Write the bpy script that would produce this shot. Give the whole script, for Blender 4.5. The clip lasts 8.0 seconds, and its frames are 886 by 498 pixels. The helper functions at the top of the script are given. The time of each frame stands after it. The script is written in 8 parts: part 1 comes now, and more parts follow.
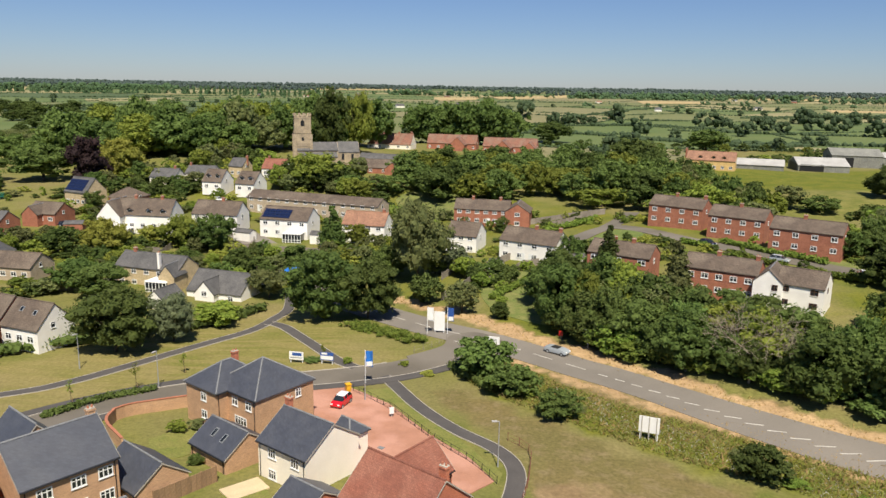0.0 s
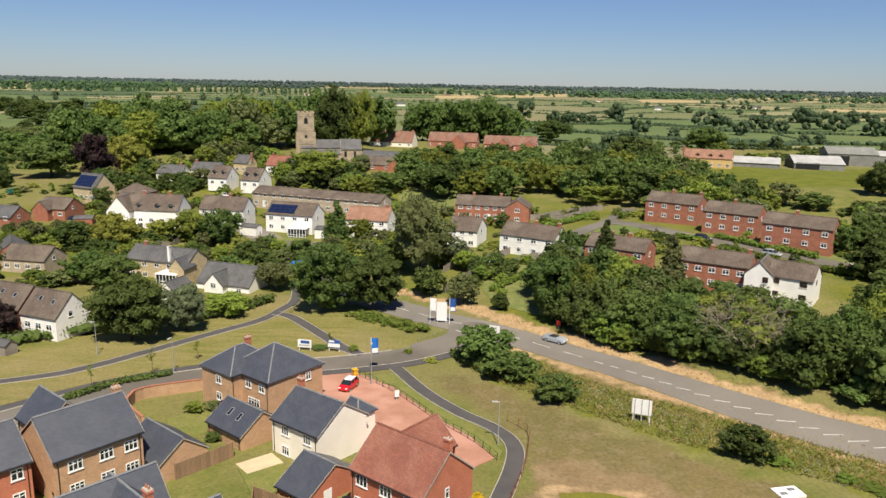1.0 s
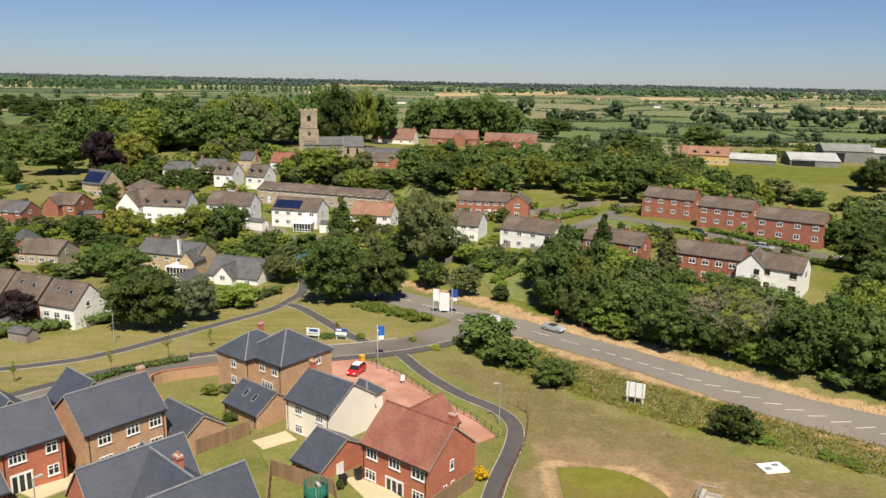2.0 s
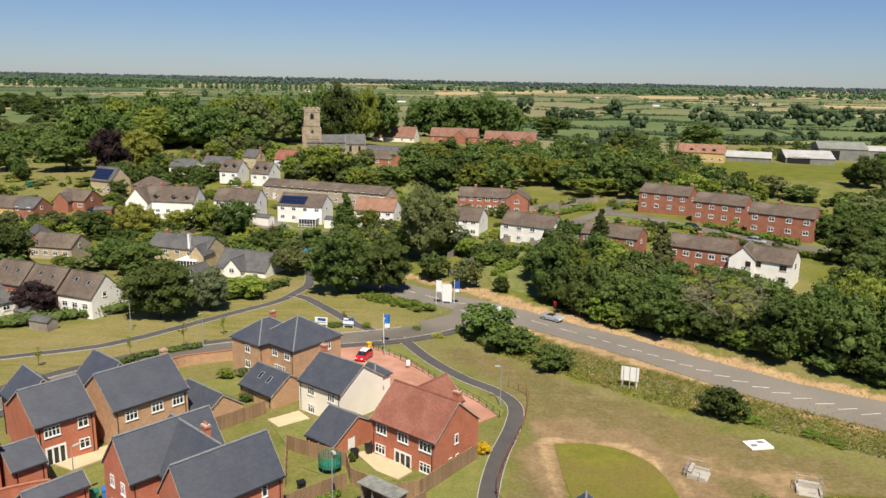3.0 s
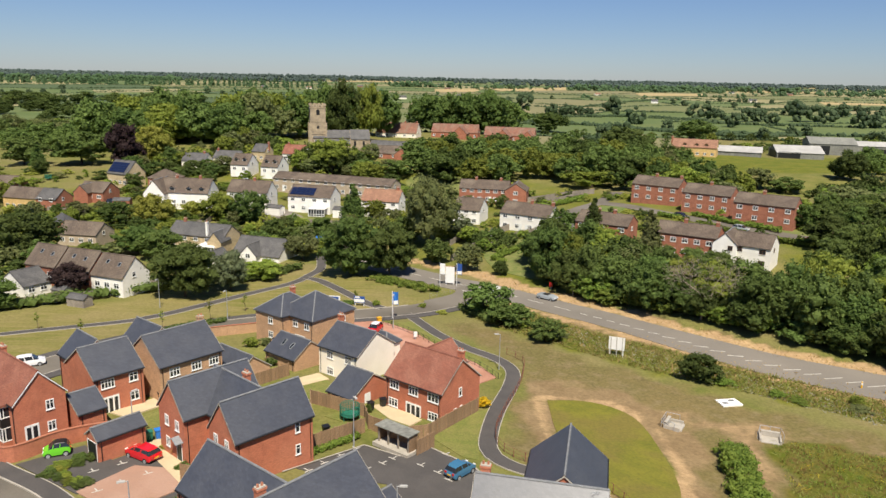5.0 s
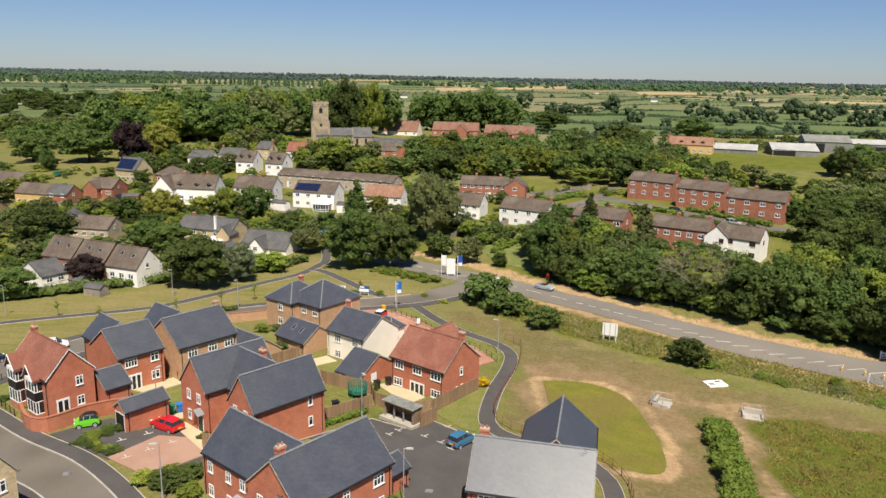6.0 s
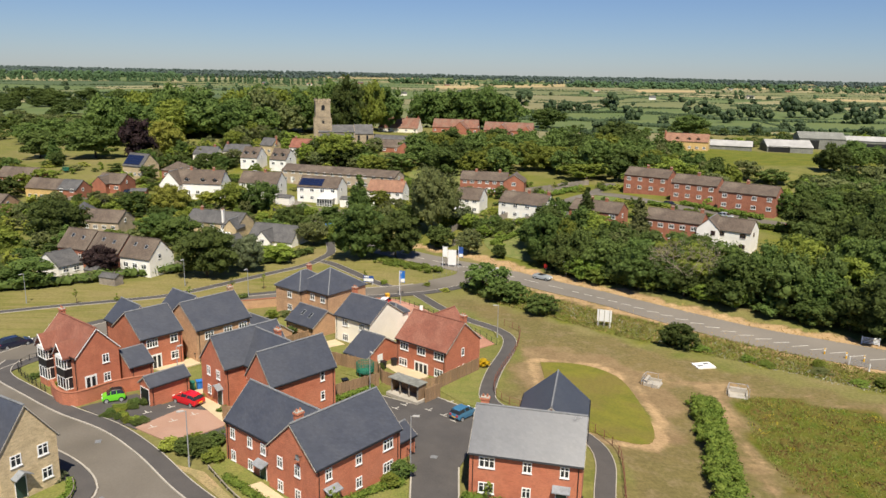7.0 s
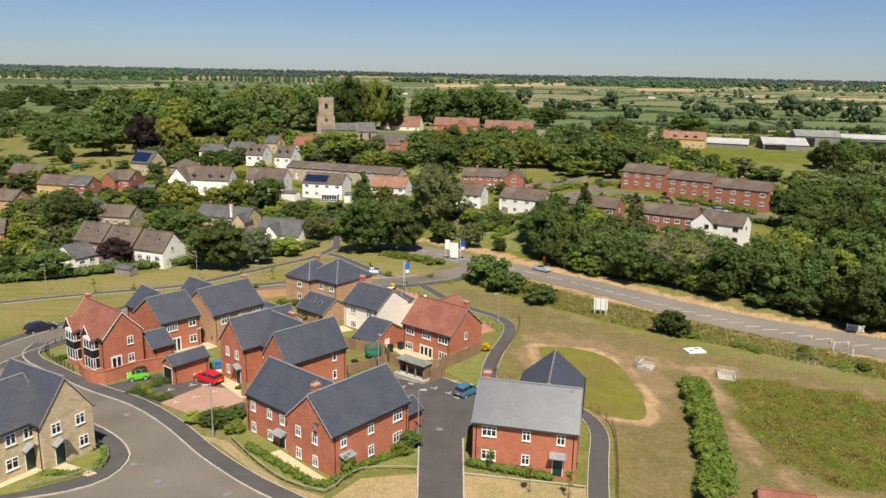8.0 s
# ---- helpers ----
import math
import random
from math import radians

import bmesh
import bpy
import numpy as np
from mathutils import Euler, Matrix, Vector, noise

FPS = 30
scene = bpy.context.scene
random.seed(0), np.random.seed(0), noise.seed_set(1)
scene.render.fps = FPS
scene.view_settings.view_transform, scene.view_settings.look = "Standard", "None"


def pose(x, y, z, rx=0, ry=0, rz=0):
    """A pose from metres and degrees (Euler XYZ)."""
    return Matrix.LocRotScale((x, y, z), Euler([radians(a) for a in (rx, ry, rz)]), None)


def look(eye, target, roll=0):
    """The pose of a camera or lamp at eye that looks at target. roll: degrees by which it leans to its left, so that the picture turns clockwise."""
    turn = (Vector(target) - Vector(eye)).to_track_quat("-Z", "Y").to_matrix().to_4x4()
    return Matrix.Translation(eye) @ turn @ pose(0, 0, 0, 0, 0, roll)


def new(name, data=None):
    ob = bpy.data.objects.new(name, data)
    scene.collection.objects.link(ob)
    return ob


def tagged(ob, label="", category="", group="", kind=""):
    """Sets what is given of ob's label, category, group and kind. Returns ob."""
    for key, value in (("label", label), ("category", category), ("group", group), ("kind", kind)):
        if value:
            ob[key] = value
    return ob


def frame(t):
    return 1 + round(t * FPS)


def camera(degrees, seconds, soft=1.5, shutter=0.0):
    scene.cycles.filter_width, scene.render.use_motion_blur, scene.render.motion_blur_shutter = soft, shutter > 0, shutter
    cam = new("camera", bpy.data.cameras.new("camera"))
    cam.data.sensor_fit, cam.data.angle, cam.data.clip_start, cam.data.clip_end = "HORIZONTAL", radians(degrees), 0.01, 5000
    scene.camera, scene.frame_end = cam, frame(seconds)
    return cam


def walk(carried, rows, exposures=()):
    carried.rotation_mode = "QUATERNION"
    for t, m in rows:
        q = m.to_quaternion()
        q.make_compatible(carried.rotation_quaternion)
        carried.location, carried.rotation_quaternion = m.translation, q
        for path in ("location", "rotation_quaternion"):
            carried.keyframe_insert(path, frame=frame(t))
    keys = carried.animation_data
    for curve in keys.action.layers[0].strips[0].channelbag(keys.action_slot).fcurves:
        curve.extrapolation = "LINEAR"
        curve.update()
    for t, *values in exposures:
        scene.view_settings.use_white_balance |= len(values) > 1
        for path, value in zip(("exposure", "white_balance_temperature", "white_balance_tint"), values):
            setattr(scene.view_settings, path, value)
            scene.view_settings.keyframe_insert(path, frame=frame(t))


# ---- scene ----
cam = camera(61.0, 8.0)
PATH = [
    (0, (1.9, 41.902, 43.468), (1.903, 43.856, 43.042), 1.0),
    (0.5, (1.751, 39.544, 43.5), (1.754, 41.498, 43.071), 1.0),
    (1, (1.505, 36.979, 43.483), (1.508, 38.933, 43.053), 1.1),
    (1.5, (1.279, 34.488, 43.556), (1.282, 36.44, 43.123), 1.1),
    (3, (0.397, 26.468, 43.665), (0.402, 28.419, 43.226), 1.1),
    (3.5, (0.19, 23.781, 43.673), (0.195, 25.732, 43.232), 1.1),
    (4, (0.028, 20.815, 43.651), (0.032, 22.765, 43.208), 1.1),
    (4.5, (-0.134, 18.0, 43.633), (-0.129, 19.95, 43.188), 1.1),
    (6, (-0.445, 8.925, 43.565), (-0.441, 10.874, 43.116), 1.1),
    (6.5, (-0.633, 6.043, 43.503), (-0.628, 7.991, 43.051), 1.1),
    (7, (-0.884, 2.89, 43.498), (-0.878, 4.837, 43.044), 1.1),
    (7.5, (-1.143, 0.006, 43.484), (-1.137, 1.953, 43.028), 1.1),
    (8, (-1.447, -3.036, 43.463), (-1.441, -1.089, 43.006), 1.1),
]
walk(cam, [(t, look(e, g, r)) for t, e, g, r in PATH])

# ---- world, sun, exposure ----
SUN_DIR = Vector((0.08, -0.52, 0.85)).normalized()      # towards the sun, behind the camera
world = bpy.data.worlds.new("sky")
scene.world = world
world.use_nodes = True
wn = world.node_tree
sky = wn.nodes.new("ShaderNodeTexSky")
sky.sky_type = "NISHITA"
sky.sun_disc = False
sky.sun_elevation = math.asin(SUN_DIR.z)
sky.sun_rotation = math.atan2(SUN_DIR.x, SUN_DIR.y)
sky.air_density, sky.dust_density, sky.ozone_density = 1.0, 0.15, 3.0
sky.altitude = 200
tint = wn.nodes.new("ShaderNodeMix")
tint.data_type, tint.blend_type = "RGBA", "MULTIPLY"
tint.inputs[0].default_value, tint.inputs[7].default_value = 1.0, (0.78, 0.90, 1.21, 1)
wn.links.new(sky.outputs[0], tint.inputs[6])
wn.links.new(tint.outputs[2], wn.nodes["Background"].inputs[0])
wn.nodes["Background"].inputs[1].default_value = 0.05
sun_data = bpy.data.lights.new("sun", "SUN")
sun_data.energy, sun_data.angle, sun_data.color = 5.0, radians(0.6), (1.0, 0.92, 0.78)
sun = new("sun", sun_data)
sun.matrix_world = look(SUN_DIR * 300, (0, 0, 0))
scene.view_settings.exposure = 0.5


# ---- materials ----
def material(name, c1, c2=None, scale=1.0, rough=0.85, bump=0.0, fine=None, c3=None, big=0.08, metal=0.0, spec=0.5,
             courses=None, rand=0.0, island=0.0, thr=(0.35, 0.65), fine_amt=0.35):
    """Procedural surface: a broad mix of two tones, a third in large stains, fine grain, and optional courses of pieces."""
    m = bpy.data.materials.new(name)
    m.use_nodes = True
    nt = m.node_tree
    nd, lk = nt.nodes, nt.links
    bs = nd["Principled BSDF"]
    bs.inputs["Roughness"].default_value = rough
    bs.inputs["Metallic"].default_value = metal
    bs.inputs["Specular IOR Level"].default_value = spec
    tc = nd.new("ShaderNodeTexCoord")

    def noise_tex(s, detail=4.0):
        n = nd.new("ShaderNodeTexNoise")
        n.inputs["Scale"].default_value, n.inputs["Detail"].default_value = s, detail
        lk.new(tc.outputs["Object"], n.inputs["Vector"])
        return n

    def ramp(src, lo, hi):
        r = nd.new("ShaderNodeMapRange")
        r.inputs[1].default_value, r.inputs[2].default_value = lo, hi
        lk.new(src, r.inputs[0])
        return r.outputs[0]

    def mix(f, a, b, mode="MIX"):
        x = nd.new("ShaderNodeMix")
        x.data_type, x.blend_type = "RGBA", mode
        if isinstance(f, float):
            x.inputs[0].default_value = f
        else:
            lk.new(f, x.inputs[0])
        for i, v in ((6, a), (7, b)):
            if isinstance(v, tuple):
                x.inputs[i].default_value = (*v, 1)
            else:
                lk.new(v, x.inputs[i])
        return x.outputs[2]

    c2 = c2 or tuple(v * 0.8 for v in c1)
    n1 = noise_tex(scale)
    col = mix(ramp(n1.outputs["Fac"], *thr), c1, c2)
    if c3:
        n3 = noise_tex(big, 3.0)
        col = mix(ramp(n3.outputs["Fac"], 0.45, 0.62), col, c3)
    nf = noise_tex(fine or scale * 9, 3.0)
    g = ramp(nf.outputs["Fac"], 0.25, 0.75)
    gm = nd.new("ShaderNodeMapRange")
    gm.inputs[3].default_value, gm.inputs[4].default_value = 1 - fine_amt, 1 + fine_amt
    lk.new(g, gm.inputs[0])
    col = mix(1.0, col, gm.outputs[0], "MULTIPLY")
    height = nf.outputs["Fac"]
    if courses:
        # rows of pieces laid along the wall or slope: (length, height, joint tone)
        sp = nd.new("ShaderNodeSeparateXYZ")
        lk.new(tc.outputs["Object"], sp.inputs[0])
        ad = nd.new("ShaderNodeMath")
        lk.new(sp.outputs[0], ad.inputs[0]), lk.new(sp.outputs[1], ad.inputs[1])
        cb = nd.new("ShaderNodeCombineXYZ")
        lk.new(ad.outputs[0], cb.inputs[0]), lk.new(sp.outputs[2], cb.inputs[1])
        bt = nd.new("ShaderNodeTexBrick")
        bt.inputs["Scale"].default_value = 1.0
        bt.inputs["Brick Width"].default_value, bt.inputs["Row Height"].default_value = courses[0], courses[1]
        bt.inputs["Mortar Size"].default_value = courses[1] * 0.07
        bt.inputs["Mortar Smooth"].default_value = 0.4
        bt.inputs["Color1"].default_value, bt.inputs["Color2"].default_value = (0.86, 0.86, 0.86, 1), (1.12, 1.12, 1.12, 1)
        bt.inputs["Mortar"].default_value = (courses[2],) * 3 + (1,)
        lk.new(cb.outputs[0], bt.inputs["Vector"])
        col = mix(1.0, col, bt.outputs["Color"], "MULTIPLY")
        height = bt.outputs["Fac"]
    if rand or island:
        src = nd.new("ShaderNodeObjectInfo").outputs["Random"] if rand else nd.new("ShaderNodeNewGeometry").outputs["Random Per Island"]
        a = rand or island
        rm = nd.new("ShaderNodeMapRange")
        rm.inputs[3].default_value, rm.inputs[4].default_value = 1 - a, 1 + a
        lk.new(src, rm.inputs[0])
        col = mix(1.0, col, rm.outputs[0], "MULTIPLY")
    lk.new(col, bs.inputs["Base Color"])
    if bump:
        bp = nd.new("ShaderNodeBump")
        bp.inputs["Strength"].default_value, bp.inputs["Distance"].default_value = bump, 0.05
        lk.new(height, bp.inputs["Height"])
        lk.new(bp.outputs[0], bs.inputs["Normal"])
    return m


M = {}
M["brick_red"] = material("red_brick", (0.46, 0.155, 0.084), (0.39, 0.128, 0.070), 0.9, 0.9, 0.3, 14, courses=(0.225, 0.075, 1.2), c3=(0.46, 0.165, 0.092), big=0.25, fine_amt=0.2)
M["brick_tan"] = material("tan_brick", (0.50, 0.305, 0.175), (0.43, 0.26, 0.148), 0.9, 0.9, 0.3, 14, courses=(0.225, 0.075, 1.15), fine_amt=0.2)
M["brick_pale"] = material("pale_brick", (0.46, 0.37, 0.265), (0.39, 0.31, 0.22), 0.9, 0.9, 0.2, 10, courses=(0.225, 0.075, 1.1), fine_amt=0.2)
M["cream"] = material("cream_render", (0.86, 0.80, 0.68), (0.81, 0.75, 0.63), 0.5, 0.9, 0.1, 12, fine_amt=0.05)
M["white"] = material("white_render", (0.87, 0.84, 0.78), (0.79, 0.76, 0.70), 0.5, 0.9, 0.1, 10, fine_amt=0.08)
M["stone"] = material("yellow_stone", (0.56, 0.44, 0.265), (0.47, 0.365, 0.215), 1.6, 0.92, 0.4, 12, courses=(0.4, 0.16, 1.1), fine_amt=0.25)
M["church_stone"] = material("grey_stone", (0.42, 0.335, 0.225), (0.30, 0.24, 0.165), 0.5, 0.95, 0.4, 5, courses=(0.7, 0.35, 0.8))
M["slate"] = material("dark_slate", (0.054, 0.059, 0.073), (0.047, 0.051, 0.064), 0.9, 0.46, 0.15, 9, courses=(0.3, 0.19, 0.94), c3=(0.060, 0.064, 0.076), big=0.5, fine_amt=0.14, spec=0.9)
M["slate_old"] = material("weathered_slate", (0.115, 0.11, 0.105), (0.075, 0.073, 0.072), 0.5, 0.7, 0.3, 6, courses=(0.3, 0.19, 0.75))
M["tile_red"] = material("red_clay_tile", (0.245, 0.088, 0.055), (0.195, 0.070, 0.045), 0.8, 0.85, 0.4, 9, courses=(0.2, 0.16, 0.72), c3=(0.265, 0.108, 0.070), big=0.4, fine_amt=0.2)
M["tile_old"] = material("old_red_tile", (0.25, 0.115, 0.075), (0.19, 0.09, 0.062), 0.5, 0.9, 0.4, 5, courses=(0.2, 0.16, 0.72), c3=(0.22, 0.135, 0.095), big=0.3)
M["tile_brown"] = material("brown_concrete_tile", (0.125, 0.093, 0.069), (0.092, 0.069, 0.053), 0.6, 0.9, 0.4, 5, courses=(0.33, 0.25, 0.72), c3=(0.15, 0.117, 0.088), big=0.2)
M["tile_orange"] = material("orange_clay_tile", (0.30, 0.16, 0.10), (0.24, 0.125, 0.08), 0.6, 0.9, 0.4, 5, courses=(0.33, 0.25, 0.72))
M["brick_village"] = material("orange_red_brick", (0.36, 0.140, 0.082), (0.29, 0.11, 0.066), 0.7, 0.9, 0.2, 8, courses=(0.225, 0.075, 1.2), fine_amt=0.25)
M["yellow_wall"] = material("yellow_render", (0.62, 0.42, 0.17), (0.55, 0.37, 0.15), 0.5, 0.9)
M["window_white"] = material("white_frame", (0.8, 0.8, 0.78), (0.74, 0.74, 0.72), 2, 0.5, fine_amt=0.05)
M["window_brown"] = material("brown_frame", (0.10, 0.045, 0.025), None, 2, 0.6)
M["ridge"] = material("grey_ridge_cap", (0.20, 0.205, 0.21), (0.15, 0.155, 0.16), 2, 0.8)
M["black"] = material("black_metal", (0.012, 0.012, 0.013), None, 2, 0.5)
M["steel"] = material("galvanised_steel", (0.42, 0.43, 0.44), (0.34, 0.35, 0.36), 2, 0.45, metal=0.3)
M["door_green"] = material("dark_green_paint", (0.012, 0.05, 0.04), None, 2, 0.45)
M["asphalt"] = material("road_asphalt", (0.134, 0.116, 0.090), (0.112, 0.097, 0.076), 0.25, 0.92, 0.1, 6, c3=(0.165, 0.145, 0.118), big=0.06, fine_amt=0.1)
M["asphalt_main"] = material("main_road_asphalt", (0.185, 0.164, 0.137), (0.155, 0.138, 0.115), 0.2, 0.92, 0.1, 6, c3=(0.205, 0.180, 0.148), big=0.05, fine_amt=0.1)
M["tarmac"] = material("path_tarmac", (0.082, 0.074, 0.068), (0.066, 0.06, 0.056), 0.4, 0.92, 0.1, 7, fine_amt=0.15)
M["kerb"] = material("pale_concrete", (0.42, 0.38, 0.32), (0.34, 0.31, 0.26), 0.8, 0.9, fine_amt=0.15)
M["slabs"] = material("buff_paving", (0.56, 0.45, 0.28), (0.50, 0.40, 0.25), 0.8, 0.9, fine_amt=0.1)
M["paving"] = material("red_block_paving", (0.40, 0.195, 0.125), (0.34, 0.165, 0.105), 0.5, 0.9, 0.2, 9, c3=(0.46, 0.24, 0.17), big=0.2, fine_amt=0.15)
M["paving_brown"] = material("brown_block_paving", (0.36, 0.215, 0.150), (0.32, 0.188, 0.130), 0.6, 0.9, 0.2, 9, c3=(0.38, 0.235, 0.170), big=0.3, fine_amt=0.12)
M["paint"] = material("road_paint", (0.55, 0.52, 0.46), (0.40, 0.375, 0.33), 1.2, 0.8, fine_amt=0.2)
M["wood"] = material("weathered_timber", (0.30, 0.19, 0.105), (0.23, 0.145, 0.08), 0.7, 0.9, 0.2, 8, rand=0.15)
M["wood_grey"] = material("grey_timber", (0.27, 0.235, 0.19), (0.2, 0.17, 0.14), 0.7, 0.9, 0.2, 8, rand=0.15)
M["bark"] = material("bark", (0.10, 0.075, 0.05), (0.07, 0.052, 0.035), 2, 0.95, 0.3)
M["sheet"] = material("sheet_roof", (0.44, 0.43, 0.40), (0.34, 0.33, 0.31), 0.2, 0.6, fine_amt=0.1)
M["cladding"] = material("grey_cladding", (0.22, 0.22, 0.19), (0.17, 0.17, 0.15), 0.2, 0.8)
M["rust"] = material("rust_paint", (0.20, 0.075, 0.045), (0.15, 0.06, 0.04), 2, 0.8)
M["terracotta"] = material("terracotta", (0.42, 0.16, 0.09), None, 2, 0.85)
M["panel"] = material("solar_panel", (0.012, 0.02, 0.06), (0.01, 0.016, 0.045), 1, 0.2)
M["lead"] = material("lead_sheet", (0.26, 0.275, 0.29), (0.2, 0.21, 0.22), 1.5, 0.6)
M["red_plastic"] = material("red_plastic", (0.5, 0.02, 0.015), None, 2, 0.5)
M["yellow"] = material("yellow_plastic", (0.75, 0.42, 0.02), None, 2, 0.5)
M["blue"] = material("blue_plastic", (0.02, 0.17, 0.55), (0.015, 0.12, 0.42), 1.2, 0.5)
M["green_net"] = material("green_netting", (0.015, 0.16, 0.10), None, 2, 0.7)
M["sign_white"] = material("sign_face", (0.8, 0.79, 0.76), (0.75, 0.74, 0.71), 2, 0.6, fine_amt=0.04)
M["sign_blue"] = material("sign_blue", (0.03, 0.09, 0.32), None, 2, 0.5)
M["rubber"] = material("black_rubber", (0.015, 0.015, 0.015), None, 2, 0.8)


def glass_material():
    m = bpy.data.materials.new("window_glass")
    m.use_nodes = True
    b = m.node_tree.nodes["Principled BSDF"]
    b.inputs["Base Color"].default_value = (0.02, 0.024, 0.028, 1)
    b.inputs["Roughness"].default_value = 0.06
    b.inputs["Specular IOR Level"].default_value = 0.6
    return m


def paint_material(name, rgb):
    m = bpy.data.materials.new(name)
    m.use_nodes = True
    b = m.node_tree.nodes["Principled BSDF"]
    b.inputs["Base Color"].default_value = (*rgb, 1)
    b.inputs["Roughness"].default_value = 0.25
    b.inputs["Coat Weight"].default_value = 0.6
    return m


def foliage_material(name, c1, c2, dead=None, trans=0.45, scale=0.25):
    """Leaves: hue drifts through the crown and from leaf to leaf and tree to tree; a little light comes through."""
    m = bpy.data.materials.new(name)
    m.use_nodes = True
    nt = m.node_tree
    nd, lk = nt.nodes, nt.links
    b = nd["Principled BSDF"]
    b.inputs["Roughness"].default_value = 0.75
    b.inputs["Specular IOR Level"].default_value = 0.25
    tc = nd.new("ShaderNodeTexCoord")
    n = nd.new("ShaderNodeTexNoise")
    n.inputs["Scale"].default_value, n.inputs["Detail"].default_value = scale, 3
    lk.new(tc.outputs["Object"], n.inputs["Vector"])
    geo = nd.new("ShaderNodeNewGeometry")
    info = nd.new("ShaderNodeObjectInfo")
    ad = nd.new("ShaderNodeMath")
    ad.operation = "MULTIPLY_ADD"
    ad.inputs[1].default_value = 0.55
    lk.new(geo.outputs["Random Per Island"], ad.inputs[0]), lk.new(n.outputs["Fac"], ad.inputs[2])
    r = nd.new("ShaderNodeMapRange")
    r.inputs[1].default_value, r.inputs[2].default_value = 0.35, 1.15
    lk.new(ad.outputs[0], r.inputs[0])
    x = nd.new("ShaderNodeMix")
    x.data_type = "RGBA"
    x.inputs[6].default_value, x.inputs[7].default_value = (*c1, 1), (*c2, 1)
    lk.new(r.outputs[0], x.inputs[0])
    hs = nd.new("ShaderNodeHueSaturation")
    vm = nd.new("ShaderNodeMapRange")
    vm.inputs[3].default_value, vm.inputs[4].default_value = 0.72, 1.28
    lk.new(info.outputs["Random"], vm.inputs[0])
    lk.new(vm.outputs[0], hs.inputs["Value"])
    hm = nd.new("ShaderNodeMapRange")
    hm.inputs[3].default_value, hm.inputs[4].default_value = 0.485, 0.51
    lk.new(info.outputs["Random"], hm.inputs[0])
    lk.new(hm.outputs[0], hs.inputs["Hue"])
    lk.new(x.outputs[2], hs.inputs["Color"])
    lk.new(hs.outputs[0], b.inputs["Base Color"])
    if trans:
        tr = nd.new("ShaderNodeBsdfTranslucent")
        lk.new(hs.outputs[0], tr.inputs[0])
        ms = nd.new("ShaderNodeMixShader")
        ms.inputs[0].default_value = trans
        lk.new(b.outputs[0], ms.inputs[1]), lk.new(tr.outputs[0], ms.inputs[2])
        lk.new(ms.outputs[0], nd["Material Output"].inputs[0])
    return m


M["glass"] = glass_material()
M["leaf"] = foliage_material("oak_leaves", (0.080, 0.123, 0.028), (0.172, 0.236, 0.059))
M["leaf_light"] = foliage_material("light_leaves", (0.144, 0.195, 0.031), (0.277, 0.321, 0.054))
M["leaf_yellow"] = foliage_material("yellow_leaves", (0.224, 0.254, 0.040), (0.389, 0.395, 0.078))
M["leaf_dark"] = foliage_material("dark_leaves", (0.059, 0.094, 0.022), (0.123, 0.172, 0.040))
M["leaf_copper"] = foliage_material("copper_leaves", (0.031, 0.021, 0.021), (0.071, 0.042, 0.040))
M["leaf_silver"] = foliage_material("silver_leaves", (0.100, 0.130, 0.061), (0.201, 0.230, 0.118))
M["leaf_olive"] = foliage_material("olive_leaves", (0.116, 0.144, 0.047), (0.218, 0.236, 0.087))
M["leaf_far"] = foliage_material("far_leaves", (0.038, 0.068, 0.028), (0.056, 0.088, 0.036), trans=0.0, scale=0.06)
# horizon woods: aerial haze is mixed into this leaf colour as a blue cast
M["leaf_horizon_hazed"] = foliage_material("hazed_horizon_leaves", (0.046, 0.068, 0.062), (0.066, 0.090, 0.076), trans=0.0, scale=0.02)
M["leaf_hedge"] = foliage_material("hedge_leaves", (0.100, 0.165, 0.024), (0.236, 0.301, 0.054), scale=0.8)
M["flower"] = foliage_material("yellow_flowers", (0.5, 0.33, 0.01), (0.7, 0.5, 0.03), scale=1.0)
M["grass_tall"] = foliage_material("tall_grass", (0.230, 0.230, 0.052), (0.340, 0.300, 0.090), scale=0.3)
M["grass_green"] = foliage_material("green_tall_grass", (0.200, 0.240, 0.052), (0.330, 0.330, 0.098), scale=0.3)
M["grass_dry"] = foliage_material("dry_grass", (0.34, 0.24, 0.10), (0.44, 0.30, 0.13), scale=0.3)
M["grass_seed"] = foliage_material("seed_heads", (0.24, 0.16, 0.065), (0.33, 0.22, 0.10), scale=0.3)
M["grass_dock"] = foliage_material("rusty_dock", (0.175, 0.115, 0.038), (0.235, 0.155, 0.056), scale=0.5)
M["ragwort"] = foliage_material("yellow_flowers", (0.46, 0.38, 0.04), (0.56, 0.46, 0.06), scale=1.0)
M["blossom"] = foliage_material("white_blossom", (0.5, 0.5, 0.42), (0.7, 0.68, 0.6), scale=1.0)
M["twig"] = material("bare_twigs", (0.30, 0.25, 0.185), (0.23, 0.19, 0.14), 1.0, 0.95)


